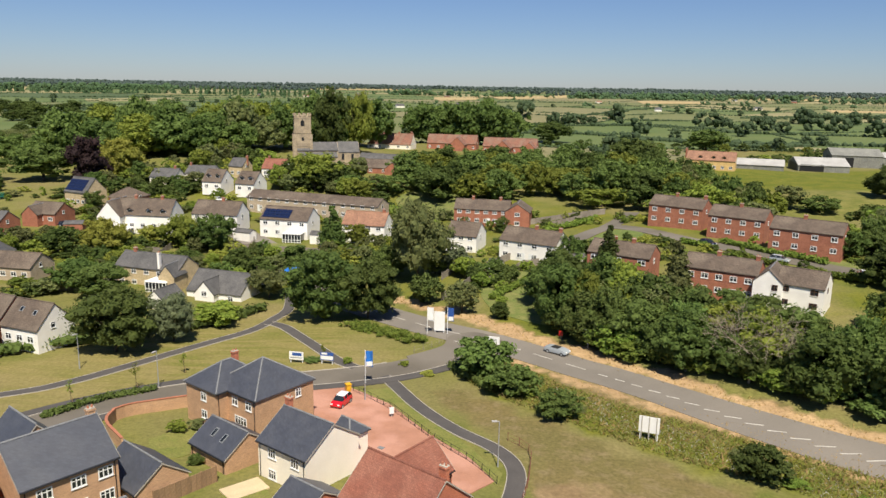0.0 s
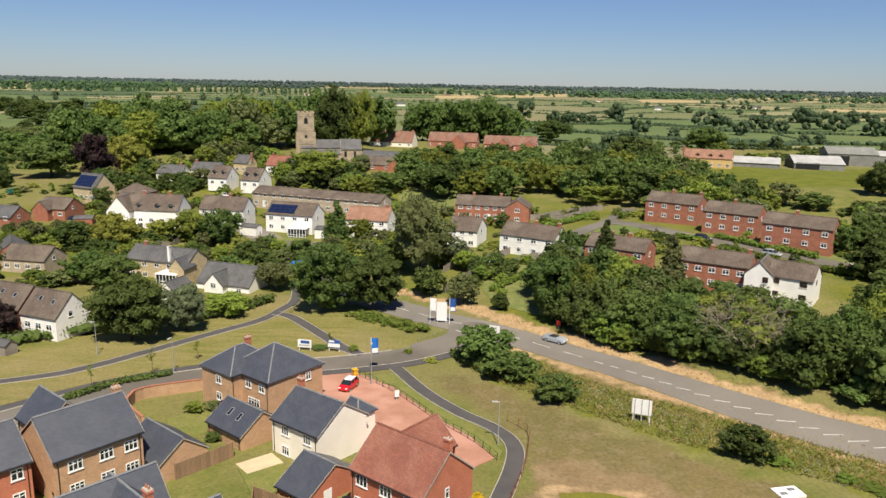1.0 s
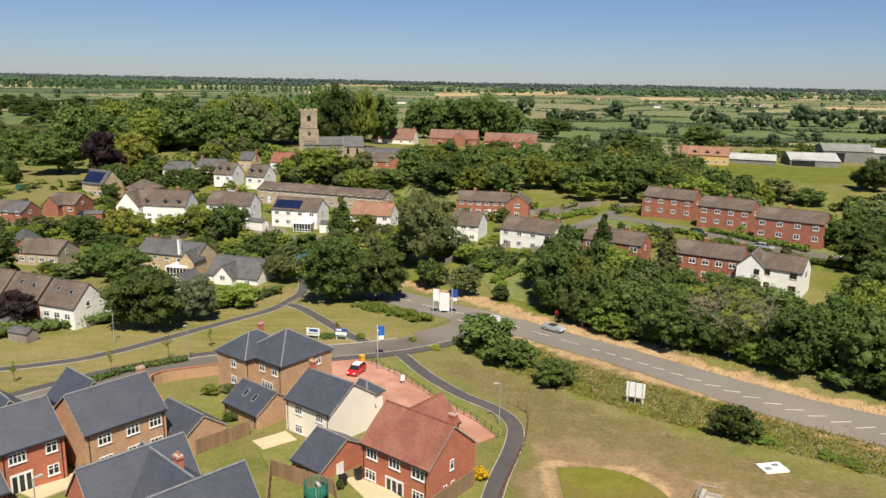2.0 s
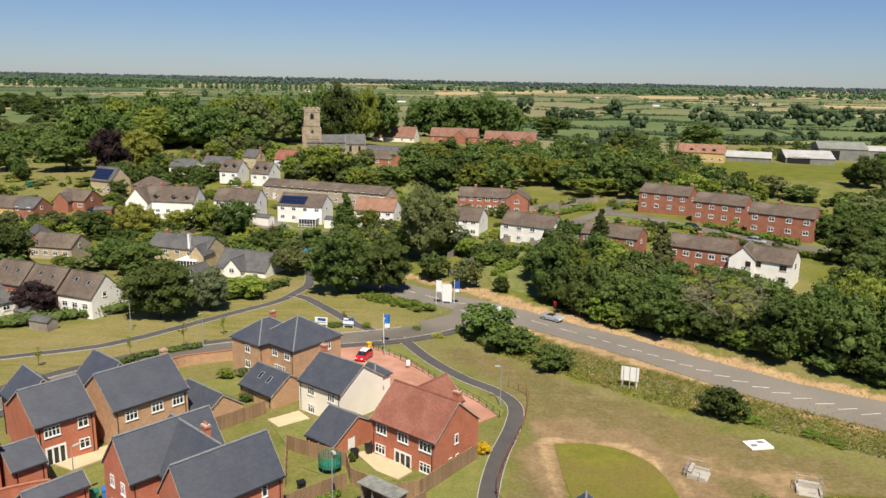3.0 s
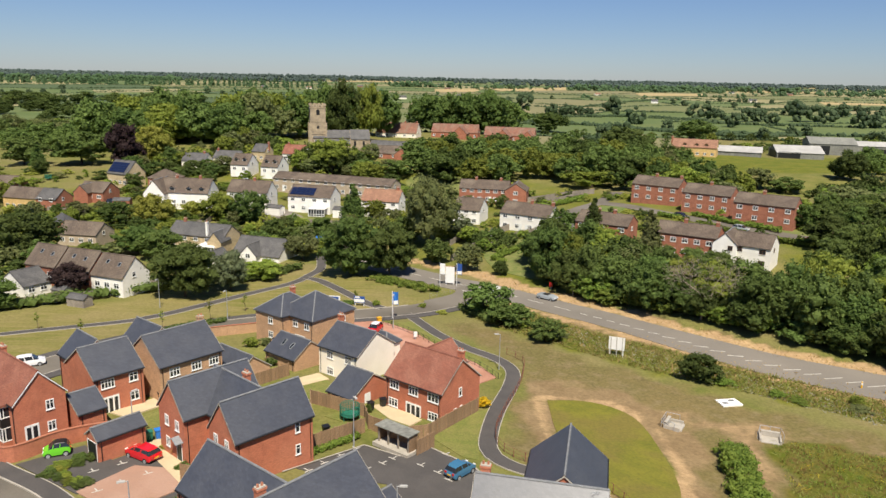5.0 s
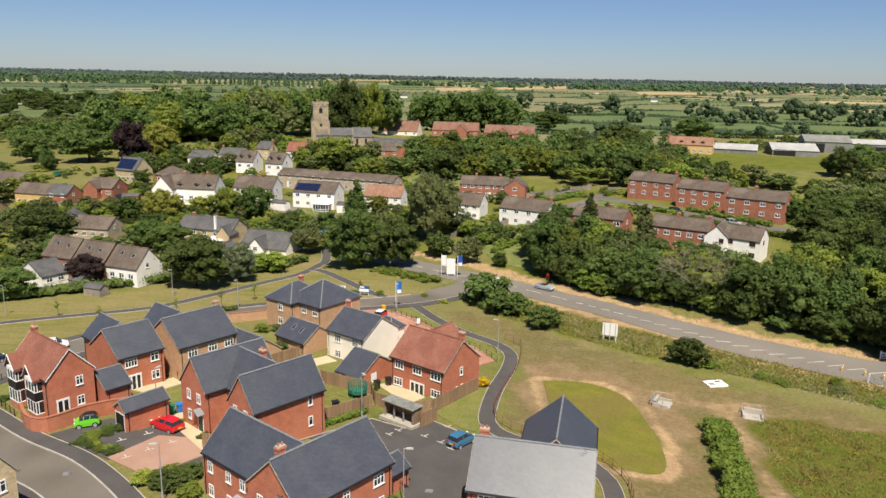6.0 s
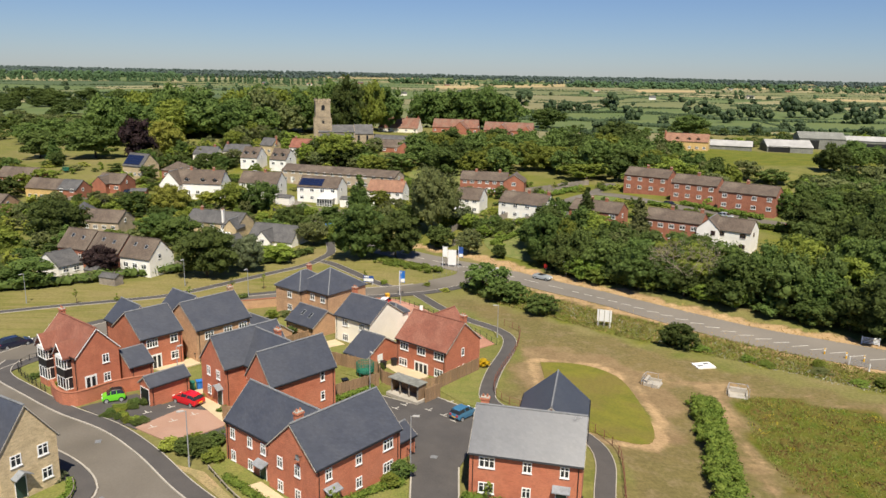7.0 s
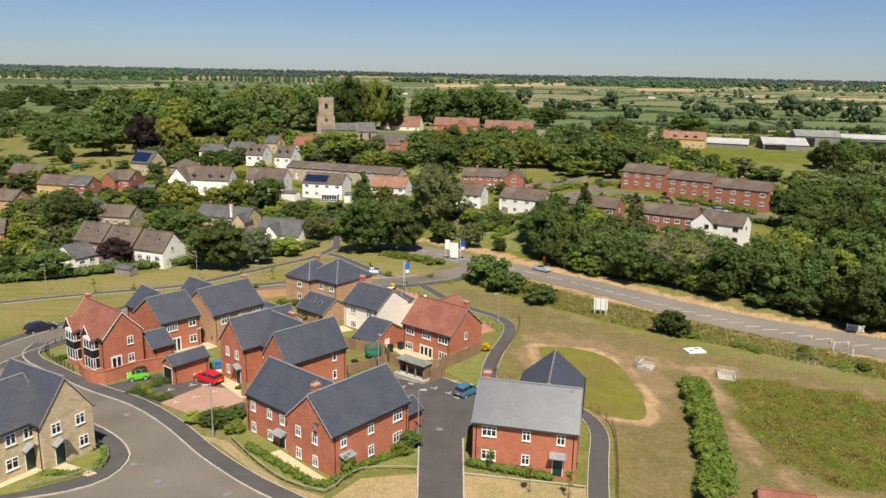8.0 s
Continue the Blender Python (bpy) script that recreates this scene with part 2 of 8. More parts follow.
# ---- the lie of the land ----
GROUND = [
    (-62, 26, 7.2), (0, 13, 6.2), (62, 26, 2.1), (-26, 70, 6.0), (-41, 85, 5.7), (-30, 85, 5.2), (-4, 90, 4.3), (2, 84, 4.8),
    (8, 69, 4.7), (-12, 65, 5.0), (31, 69, 1.6), (57, 69, 0), (30, 106, 0.6), (43, 99, -0.4), (42, 115, 0), (66, 114, 0.2),
    (12, 122, 2.0), (-16, 110, 2.0), (-3, 106, 2.5), (-35, 103, 3.7), (-21, 130, 1.9), (-57, 113, 3.7), (-5, 149, 0.5),
    (28, 131, 0.7), (27, 162, 0.6), (3, 171, 0.4), (-30, 188, -1.1), (-47, 150, 0.8), (-78, 150, 1.6), (-7, 178, 1.7),
    (21, 194, 4.0), (62, 169, 4.4), (-57, 200, -0.6), (-88, 206, 0), (-104, 262, 2.1), (-126, 246, 1.0), (-62, 249, 3.7), (-21, 255, 3.2),
    (16, 249, 4.2), (62, 231, 8.4), (94, 200, 8), (-78, 311, 8.5), (-57, 367, 10), (0, 373, 9.5), (52, 311, 8.5),
]
HILL = [(109, 342, 12.2), (177, 398, 8.5), (-146, 299, 5.3), (135, 150, 5.3), (-135, 175, 2.1)]
GP = np.array(GROUND + HILL)


def terrain(x, y):
    """Height of the ground, for arrays or single numbers."""
    x, y = np.asarray(x, float), np.asarray(y, float)
    d2 = (x[..., None] - GP[:, 0]) ** 2 + (y[..., None] - GP[:, 1]) ** 2
    s = 12 + 0.05 * np.maximum(0, GP[:, 1] - 50)
    w = np.exp(-d2 / (2 * s * s)) + 0.016 / (400 + d2)
    z = (w * GP[:, 2]).sum(-1) / w.sum(-1)
    r = np.hypot(x, y)
    k = np.clip((r - 450) / 700, 0, 1)
    k = k * k * (3 - 2 * k)
    swell = 3.0 * np.sin(x / 310 + 1.0) * np.sin(y / 420) * np.clip((r - 450) / 600, 0, 1)
    return z * (1 - k) + k * (7 + 16 * np.clip((r - 450) / 4200, 0, 1) ** 0.9) + swell


def tz(x, y):
    return float(terrain(x, y))


def obj(name, verts, faces, mat, parent=None, smooth=False):
    me = bpy.data.meshes.new(name)
    me.from_pydata([tuple(v) for v in verts], [], [tuple(f) for f in faces])
    me.update()
    if mat is not None:
        me.materials.append(mat)
    if smooth:
        me.polygons.foreach_set("use_smooth", [True] * len(me.polygons))
    ob = new(name, me)
    if parent is not None:
        ob.parent = parent
    return ob


def part(name, bm, mat, parent, label="", loc=None, smooth=False):
    """A bmesh as one mesh object under a thing or under a part."""
    me = bpy.data.meshes.new(name)
    bm.to_mesh(me)
    bm.free()
    if mat is not None:
        me.materials.append(mat)
    if smooth:
        me.polygons.foreach_set("use_smooth", [True] * len(me.polygons))
    ob = new(name, me)
    ob.parent = parent
    if loc is not None:
        ob.matrix_local = loc
    if label:
        tagged(ob, label)
    return ob


def share(name, me, parent, loc):
    ob = new(name, me)
    ob.parent = parent
    ob.matrix_local = loc
    return ob


def box(bm, x0, x1, y0, y1, z0, z1, m=None):
    vs = [bm.verts.new(p) for p in ((x0, y0, z0), (x1, y0, z0), (x1, y1, z0), (x0, y1, z0), (x0, y0, z1), (x1, y0, z1), (x1, y1, z1), (x0, y1, z1))]
    for f in ((0, 3, 2, 1), (4, 5, 6, 7), (0, 1, 5, 4), (1, 2, 6, 5), (2, 3, 7, 6), (3, 0, 4, 7)):
        bm.faces.new([vs[i] for i in f])
    if m is not None:
        bmesh.ops.transform(bm, matrix=m, verts=vs)
    return vs


def tube(bm, a, b, r0, r1=None, n=8):
    """A tapered round bar from a to b."""
    a, b = Vector(a), Vector(b)
    r1 = r0 if r1 is None else r1
    q = (b - a).to_track_quat("Z", "Y")
    rings = []
    for p, r in ((a, r0), (b, r1)):
        rings.append([bm.verts.new(p + q @ Vector((r * math.cos(2 * math.pi * i / n), r * math.sin(2 * math.pi * i / n), 0))) for i in range(n)])
    for i in range(n):
        bm.faces.new((rings[0][i], rings[0][(i + 1) % n], rings[1][(i + 1) % n], rings[1][i]))
    bm.faces.new(rings[0][::-1])
    bm.faces.new(rings[1])


def sweep(bm, pts, r, n=5):
    """One continuous round bar through points."""
    rings = []
    for i, p in enumerate(pts):
        d = pts[min(i + 1, len(pts) - 1)] - pts[max(i - 1, 0)]
        q = d.to_track_quat("Z", "Y")
        rings.append([bm.verts.new(p + q @ Vector((r * math.cos(2 * math.pi * k / n), r * math.sin(2 * math.pi * k / n), 0))) for k in range(n)])
    for a, b in zip(rings, rings[1:]):
        for k in range(n):
            bm.faces.new((a[k], a[(k + 1) % n], b[(k + 1) % n], b[k]))
    bm.faces.new(rings[0][::-1])
    bm.faces.new(rings[-1])


def lattice(bm, xs, zs, open_cells, y0, y1):
    """A flat frame with openings, as one piece: solid cells of a grid, thickened."""
    vs = {}
    fs = []
    for i in range(len(xs) - 1):
        for j in range(len(zs) - 1):
            if (i, j) in open_cells:
                continue
            q = []
            for a, b in ((i, j), (i + 1, j), (i + 1, j + 1), (i, j + 1)):
                if (a, b) not in vs:
                    vs[(a, b)] = bm.verts.new((xs[a], y0, zs[b]))
                q.append(vs[(a, b)])
            fs.append(bm.faces.new(q))
    ext = bmesh.ops.extrude_face_region(bm, geom=fs)
    bmesh.ops.translate(bm, verts=[g for g in ext["geom"] if isinstance(g, bmesh.types.BMVert)], vec=(0, y1 - y0, 0))
    bmesh.ops.recalc_face_normals(bm, faces=bm.faces[:])


def curve(points, step=1.2):
    """A smooth line through plan points, evenly stepped."""
    p = [Vector(q).to_2d() for q in points]
    p = [p[0] * 2 - p[1]] + p + [p[-1] * 2 - p[-2]]
    out = []
    for i in range(1, len(p) - 2):
        n = max(2, int((p[i + 1] - p[i]).length / step))
        for j in range(n):
            t = j / n
            a, b, c, d = p[i - 1], p[i], p[i + 1], p[i + 2]
            out.append(0.5 * ((2 * b) + (c - a) * t + (2 * a - 5 * b + 4 * c - d) * t * t + (3 * b - a - 3 * c + d) * t ** 3))
    out.append(p[-2])
    return out


def offset(line, d):
    """The line shifted d to its left."""
    out = []
    for i, q in enumerate(line):
        t = (line[min(i + 1, len(line) - 1)] - line[max(i - 1, 0)]).normalized()
        out.append(q + Vector((-t.y, t.x)) * d)
    return out


def strip(name, left, right, mat, dz=0.06, across=5, thick=0.3):
    """A surface laid over the land between two plan lines of equal count, with skirts."""
    verts, faces = [], []
    n = len(left)
    for a, b in zip(left, right):
        for j in range(across + 1):
            q = a.lerp(b, j / across)
            verts.append((q.x, q.y, tz(q.x, q.y) + dz))
    w = across + 1
    for i in range(n - 1):
        for j in range(across):
            k = i * w + j
            faces.append((k, k + w, k + w + 1, k + 1))
    base = len(verts)
    for i in range(n):
        for k in (i * w, i * w + across):
            v = verts[k]
            verts.append((v[0], v[1], v[2] - thick))
    for i in range(n - 1):
        a, b, c, d = i * w, (i + 1) * w, base + 2 * (i + 1), base + 2 * i
        faces.append((a, d, c, b))
        a, b, c, d = i * w + across, (i + 1) * w + across, base + 2 * (i + 1) + 1, base + 2 * i + 1
        faces.append((a, b, c, d))
    return obj(name, verts, faces, mat)


def patch(name, points, mat, dz=0.06, step=2.0, thick=0.3, smooth_edge=True, parent=None):
    """A surface laid over the land inside a plan outline, with a skirt."""
    ring = curve(list(points) + [points[0]], 1.0)[:-1] if smooth_edge else [Vector(p).to_2d() for p in points]
    bm = bmesh.new()
    vs = [bm.verts.new((q.x, q.y, 0)) for q in ring]
    bm.faces.new(vs)
    xs, ys = [q.x for q in ring], [q.y for q in ring]
    for axis, lo, hi in ((0, min(xs), max(xs)), (1, min(ys), max(ys))):
        c = lo + step
        while c < hi:
            co, no = [0, 0, 0], [0, 0, 0]
            co[axis], no[axis] = c, 1
            bmesh.ops.bisect_plane(bm, geom=bm.verts[:] + bm.edges[:] + bm.faces[:], plane_co=co, plane_no=no)
            c += step
    bmesh.ops.recalc_face_normals(bm, faces=bm.faces[:])
    if bm.faces[:] and sum(f.normal.z for f in bm.faces) < 0:
        bmesh.ops.reverse_faces(bm, faces=bm.faces[:])
    edge = [e for e in bm.edges if e.is_boundary]
    for v in bm.verts:
        v.co.z = tz(v.co.x, v.co.y) + dz
    ext = bmesh.ops.extrude_edge_only(bm, edges=edge)
    for g in ext["geom"]:
        if isinstance(g, bmesh.types.BMVert):
            g.co.z -= thick
    return part(name, bm, mat, parent)


def structure(ob, label, category):
    return tagged(ob, label, category, kind="structure")


def inside(x, y, poly):
    """Signed distance to a plan outline, positive inside (arrays)."""
    x, y = np.asarray(x, float), np.asarray(y, float)
    d = np.full(x.shape, 1e9)
    c = np.zeros(x.shape, bool)
    n = len(poly)
    for i in range(n):
        (x0, y0), (x1, y1) = poly[i], poly[(i + 1) % n]
        ex, ey = x1 - x0, y1 - y0
        t = np.clip(((x - x0) * ex + (y - y0) * ey) / (ex * ex + ey * ey + 1e-9), 0, 1)
        d = np.minimum(d, np.hypot(x - x0 - t * ex, y - y0 - t * ey))
        hit = ((y0 > y) != (y1 > y)) & (x < ex * (y - y0) / (ey if abs(ey) > 1e-9 else 1e-9) + x0)
        c ^= hit
    return np.where(c, d, -d)


# plan outlines of the kinds of ground
BASIN = [(14.3, 108.5), (19.4, 109.4), (23.6, 107.6), (25.8, 103), (26, 92), (24.8, 84.5), (22.4, 81.6), (17.1, 83), (15.2, 86), (14.0, 97)]
DRY_FIELD = [(8, 141), (21, 127), (38, 114.5), (63, 98), (90, 82), (90, 40), (40, 40), (15, 45), (16.5, 62), (19, 76), (16.5, 82), (10, 86), (9, 92), (8, 100), (11.5, 112), (12.5, 121), (8, 130), (-1, 142)]
DIRT = [(11, 90), (10.5, 102), (12, 113), (18, 116.5), (26, 114), (31, 107), (33, 99), (30, 92), (27.5, 83), (24, 79), (16.5, 81), (14, 86)]
TRACK = [(27, 109), (36, 107.5), (42, 106), (50, 103), (60, 98.5), (75, 90), (75, 87), (60, 95.5), (50, 101), (42, 103), (40.5, 100), (39, 94), (37.2, 86), (36.4, 80), (36.2, 75), (39, 70), (46, 67.5), (60, 58), (58, 55), (44, 64), (35, 68), (33, 76), (35, 90), (36, 99), (33, 104)]
ROUGH = [(41.4, 101.5), (44.4, 101), (50.4, 99.4), (57, 96.4), (61, 93.8), (90, 78), (90, 45), (60, 60), (46.3, 68.7), (43.6, 69.2), (39.5, 70.9), (36.9, 74.9), (37.2, 80.1), (38, 87.2), (39.7, 94.9)]
ROUGH_STRIP = [(5, 147), (12, 138), (21, 130), (30, 123), (39, 118.5), (52, 111), (63, 103), (80, 93), (82, 98), (70, 107), (62, 114), (51, 122), (38, 131), (29, 137), (19, 146), (11.5, 156), (6, 155)]
VERGE = [(5.5, 146), (13, 141), (30, 127.5), (52, 113), (70, 100), (90, 88), (90, 100), (72, 111.5), (52, 127), (30, 141.5), (19.5, 150), (11, 158)]
VERGE_FAR = [(-9, 187), (2, 176.5), (8.4, 171.5), (15.4, 163.5), (20.9, 158.8), (26.1, 153.8), (31.4, 149.5), (41.7, 139.5), (47.4, 134.5), (53, 130.5), (59.7, 126.8), (66.6, 123.2), (75, 118), (95, 107),
             (97, 110), (77, 121.5), (68, 127), (61, 130.5), (55, 134), (49.5, 138), (44, 143), (34, 153), (28.5, 158), (23.2, 163), (17.8, 168), (11, 176), (4, 181), (-7, 190)]
VERGE_NEAR = [(11, 158), (16.6, 153.5), (22.1, 148.8), (29.6, 141.8), (35.8, 136.9), (44.9, 128.5), (49.8, 123.8), (55.7, 119.4), (63.4, 115), (75, 108), (95, 96), (94, 94), (74, 106), (62, 112), (54.5, 116.7), (48.5, 121), (43.5, 126), (38, 131), (28, 139.2), (20.5, 146.2), (15, 151), (9.5, 156)]
VILLAGE = [(-135, 190), (-40, 198), (0, 184), (24, 186), (60, 160), (100, 175), (105, 225), (60, 262), (30, 290), (-60, 330), (-130, 305)]
MOWN = [(-12, 146), (-40, 130), (-70, 108), (-110, 108), (-100, 130), (-78, 141), (-56, 157), (-46, 166), (-32, 184), (-24, 186), (-8, 160), (0, 156)]
GREENS = [[(10, 268), (-6, 262), (-14, 300), (-4, 312), (10, 300)], [(11, 172), (22, 166), (30, 176), (28, 196), (16, 200), (9, 188)],
          [(108, 345), (215, 395), (260, 420), (260, 330), (160, 285), (95, 288)]]

# one ground sheet that reaches the horizon, finest where the camera passes
K = 5.05
gu = np.linspace(-1, 1, 401)
gx = 62 * np.sinh(K * gu)
gy = 105 + 62 * np.sinh(K * gu)
GX, GY = np.meshgrid(gx, gy)
GZ = np.concatenate([terrain(a, b)[None] for a, b in zip(GX, GY)])
n = len(gu)
gverts = np.stack([GX, GY, GZ], -1).reshape(-1, 3)
gi = np.arange(n * n).reshape(n, n)
gfaces = np.stack([gi[:-1, :-1], gi[:-1, 1:], gi[1:, 1:], gi[1:, :-1]], -1).reshape(-1, 4)
ground_mesh = bpy.data.meshes.new("ground")
ground_mesh.from_pydata(gverts.tolist(), [], gfaces.tolist())
ground_mesh.polygons.foreach_set("use_smooth", [True] * len(ground_mesh.polygons))


def soft(poly, s, wob=1.2):
    wx, wy = np.sin(GX * 0.9 + GY * 0.35) * wob, np.sin(GY * 0.8 - GX * 0.4) * wob
    return np.clip(0.5 + inside(GX + wx, GY + wy, poly) / (2 * s), 0, 1)


cover = {"dry": np.maximum.reduce([soft(DRY_FIELD, 3), soft(VERGE, 1.5), soft(VERGE_FAR, 1.0)]),
         "dirt": np.maximum.reduce([soft(DIRT, 2.2) * 0.95, soft(TRACK, 1.5) * 0.7, soft(VERGE, 2) * 0.35]) * (1 - soft(BASIN, 0.4, 0.4)),
         "lush": np.maximum.reduce([soft(BASIN, 0.4, 0.4) * 0.85, soft(VILLAGE, 5) * (0.52 + 0.24 * np.sin(GX * 0.31 + GY * 0.12) * np.sin(GY * 0.27 - GX * 0.1)), soft(ROUGH_STRIP, 2) * 0.85] + [soft(g, 4) * 0.85 for g in GREENS]),
         "bare": np.maximum.reduce([np.clip(1.35 - np.abs(inside(GX, GY, BASIN) + 1.0) / 1.1, 0, 1) * (0.75 + 0.25 * np.sin(GX * 0.5 - GY * 0.21)), soft(TRACK, 1.2) * 0.42, soft(VERGE_FAR, 0.7, 0.7) * 0.85, soft(VERGE_NEAR, 0.7, 0.6) * 0.75]),
         "rough": soft(ROUGH, 1.2),
         "mown": np.maximum(soft(MOWN, 4), 0)}
for key, val in cover.items():
    at = ground_mesh.attributes.new(key, "FLOAT", "POINT")
    at.data.foreach_set("value", val.reshape(-1).astype(np.float32))


def ground_material():
    m = bpy.data.materials.new("grassland")
    m.use_nodes = True
    nt = m.node_tree
    nd, lk = nt.nodes, nt.links
    b = nd["Principled BSDF"]
    b.inputs["Roughness"].default_value = 0.95
    b.inputs["Specular IOR Level"].default_value = 0.15
    tc = nd.new("ShaderNodeTexCoord")

    def nz(s, d=4.0, sc=(1, 1, 1), rot=0.0):
        mp = nd.new("ShaderNodeMapping")
        mp.inputs["Scale"].default_value = sc
        mp.inputs["Rotation"].default_value = (0, 0, rot)
        lk.new(tc.outputs["Object"], mp.inputs[0])
        t = nd.new("ShaderNodeTexNoise")
        t.inputs["Scale"].default_value, t.inputs["Detail"].default_value = s, d
        lk.new(mp.outputs[0], t.inputs["Vector"])
        return t.outputs["Fac"]

    def rng(src, lo, hi, a=0.0, c=1.0):
        r = nd.new("ShaderNodeMapRange")
        for i, v in ((1, lo), (2, hi), (3, a), (4, c)):
            r.inputs[i].default_value = v
        lk.new(src, r.inputs[0])
        return r.outputs[0]

    def mix(f, a, c, mode="MIX"):
        x = nd.new("ShaderNodeMix")
        x.data_type, x.blend_type = "RGBA", mode
        if isinstance(f, float):
            x.inputs[0].default_value = f
        else:
            lk.new(f, x.inputs[0])
        for i, v in ((6, a), (7, c)):
            if isinstance(v, tuple):
                x.inputs[i].default_value = (*v, 1)
            else:
                lk.new(v, x.inputs[i])
        return x.outputs[2]

    def attr(k):
        a = nd.new("ShaderNodeAttribute")
        a.attribute_name = k
        return a.outputs["Fac"]

    def rough_mask(src, n, amount=0.5):
        """The soft edge of a cover broken up by noise."""
        s = nd.new("ShaderNodeMath")
        s.operation = "MULTIPLY_ADD"
        s.inputs[1].default_value = amount
        c = nd.new("ShaderNodeMath")
        c.operation = "SUBTRACT"
        c.inputs[1].default_value = 0.5
        lk.new(n, c.inputs[0])
        lk.new(c.outputs[0], s.inputs[0]), lk.new(src, s.inputs[2])
        return rng(s.outputs[0], 0.3, 0.7)

    n_big, n_mid, n_fine = nz(0.045), nz(0.22), nz(2.2, 5)
    green = mix(rng(n_mid, 0.35, 0.65), (0.120, 0.130, 0.030), (0.180, 0.168, 0.050))
    straw = mix(rng(n_mid, 0.35, 0.65), (0.200, 0.168, 0.068), (0.165, 0.150, 0.055))
    base = mix(rng(n_big, 0.46, 0.64), green, straw)
    lawn = mix(rng(nz(0.5, 3, (0.25, 1.6, 1), 0.5), 0.38, 0.6), (0.155, 0.150, 0.038), (0.215, 0.182, 0.064))
    lawn = mix(rng(n_big, 0.5, 0.66), lawn, (0.225, 0.185, 0.075))
    base = mix(attr("mown"), base, lawn)
    dry = mix(rng(n_mid, 0.35, 0.68), (0.180, 0.137, 0.056), (0.142, 0.115, 0.045))
    dry = mix(rng(n_big, 0.48, 0.64), dry, (0.142, 0.120, 0.044))
    dry = mix(rng(nz(0.55, 7), 0.48, 0.72), dry, (0.188, 0.146, 0.072))
    base = mix(rough_mask(attr("dry"), n_mid, 0.6), base, dry)
    lush = mix(rng(n_mid, 0.35, 0.65), (0.098, 0.118, 0.014), (0.144, 0.144, 0.022))
    base = mix(rough_mask(attr("lush"), n_mid, 0.7), base, lush)
    soil = mix(rng(n_mid, 0.35, 0.65), (0.248, 0.176, 0.092), (0.196, 0.134, 0.068))
    base = mix(rough_mask(attr("dirt"), nz(0.5, 5), 0.9), base, soil)
    pale = mix(rng(n_mid, 0.35, 0.65), (0.43, 0.295, 0.155), (0.35, 0.235, 0.125))
    base = mix(rough_mask(attr("bare"), nz(0.7, 5), 0.7), base, pale)
    meadow = mix(rng(nz(0.33, 5), 0.40, 0.62), (0.086, 0.100, 0.010), (0.126, 0.108, 0.022))
    meadow = mix(rng(nz(0.16, 4, (1, 1, 1), 0.6), 0.50, 0.74), meadow, (0.140, 0.094, 0.030))
    meadow = mix(rng(nz(0.9, 5), 0.56, 0.72), meadow, (0.062, 0.088, 0.012))
    base = mix(rough_mask(attr("rough"), n_mid, 0.2), base, meadow)
    base = mix(1.0, base, rng(n_fine, 0.3, 0.7, 0.82, 1.18), "MULTIPLY")
    base = mix(1.0, base, rng(nz(9, 3), 0.3, 0.7, 0.88, 1.12), "MULTIPLY")
    lk.new(base, b.inputs["Base Color"])
    bp = nd.new("ShaderNodeBump")
    bp.inputs["Strength"].default_value, bp.inputs["Distance"].default_value = 0.5, 0.15
    lk.new(n_fine, bp.inputs["Height"])
    lk.new(bp.outputs[0], b.inputs["Normal"])
    return m


ground_mesh.materials.append(ground_material())
ground = structure(new("ground", ground_mesh), "dry summer grassland, straw and green, rising gently to the horizon", "ground")

# ---- roads, paths, kerbs ----
MAIN = curve([(-60, 252), (-38, 222), (-22, 194), (-11, 180.5), (0, 170.5), (7.5, 165.5), (13, 161.3), (18.5, 156.5), (23.9, 151.5), (29, 147.2), (39.2, 137.4), (46.1, 131.4), (51.4, 127.1), (57.7, 123), (64, 119.5), (68.5, 117), (90, 105), (140, 74)], 1.5)


def half_width(q):
    """The main road widens towards its ghost island."""
    return 3.8 + 1.3 * min(1, max(0, (q.x - 34) / 26))


sides = [offset(MAIN, k) for k in (1, -1)]
main_left = [q + (l - q) * half_width(q) for q, l in zip(MAIN, sides[0])]
main_right = [q + (r - q) * half_width(q) for q, r in zip(MAIN, sides[1])]
structure(strip("road", main_left, main_right, M["asphalt_main"], 0.07, 6), "grey two-lane main road with worn white markings", "road")
EST = curve([(7.5, 160), (1.5, 155), (-5, 150.3), (-12, 147.2), (-20, 144.5), (-30, 141), (-37.5, 136.8), (-43, 131.8), (-48, 124.5), (-53.5, 115), (-58.5, 105), (-61.5, 97), (-63, 88)], 1.5)
structure(strip("estate_road", offset(EST, 2.9), offset(EST, -2.9), M["asphalt"], 0.08, 4), "pale grey asphalt estate road with curved kerbs", "road")
structure(patch("road_mouth", [(-3.5, 156), (2.2, 161), (3.6, 166), (9, 167.5), (14, 160), (9, 154.5), (3, 151.5), (-1, 150)], M["asphalt"], 0.095), "flared road junction mouth", "road")
OUTER = curve([(-60.2, 99.5), (-59.4, 95.6), (-56.9, 91.8), (-50.3, 86.3), (-44.2, 81.6), (-36.9, 77.1), (-31, 71.8), (-25.4, 65.7), (-20.3, 61.1), (-16.4, 58.3), (-9, 53.6), (2, 48), (14, 43)], 1.2)
structure(patch("road_apron", [tuple(q) for q in OUTER[::3]] + [(20, 34), (-40, 30), (-90, 50), (-95, 90), (-75, 104)], M["asphalt"], 0.085, smooth_edge=False), "wide pale grey asphalt road bend with tyre marks", "road")
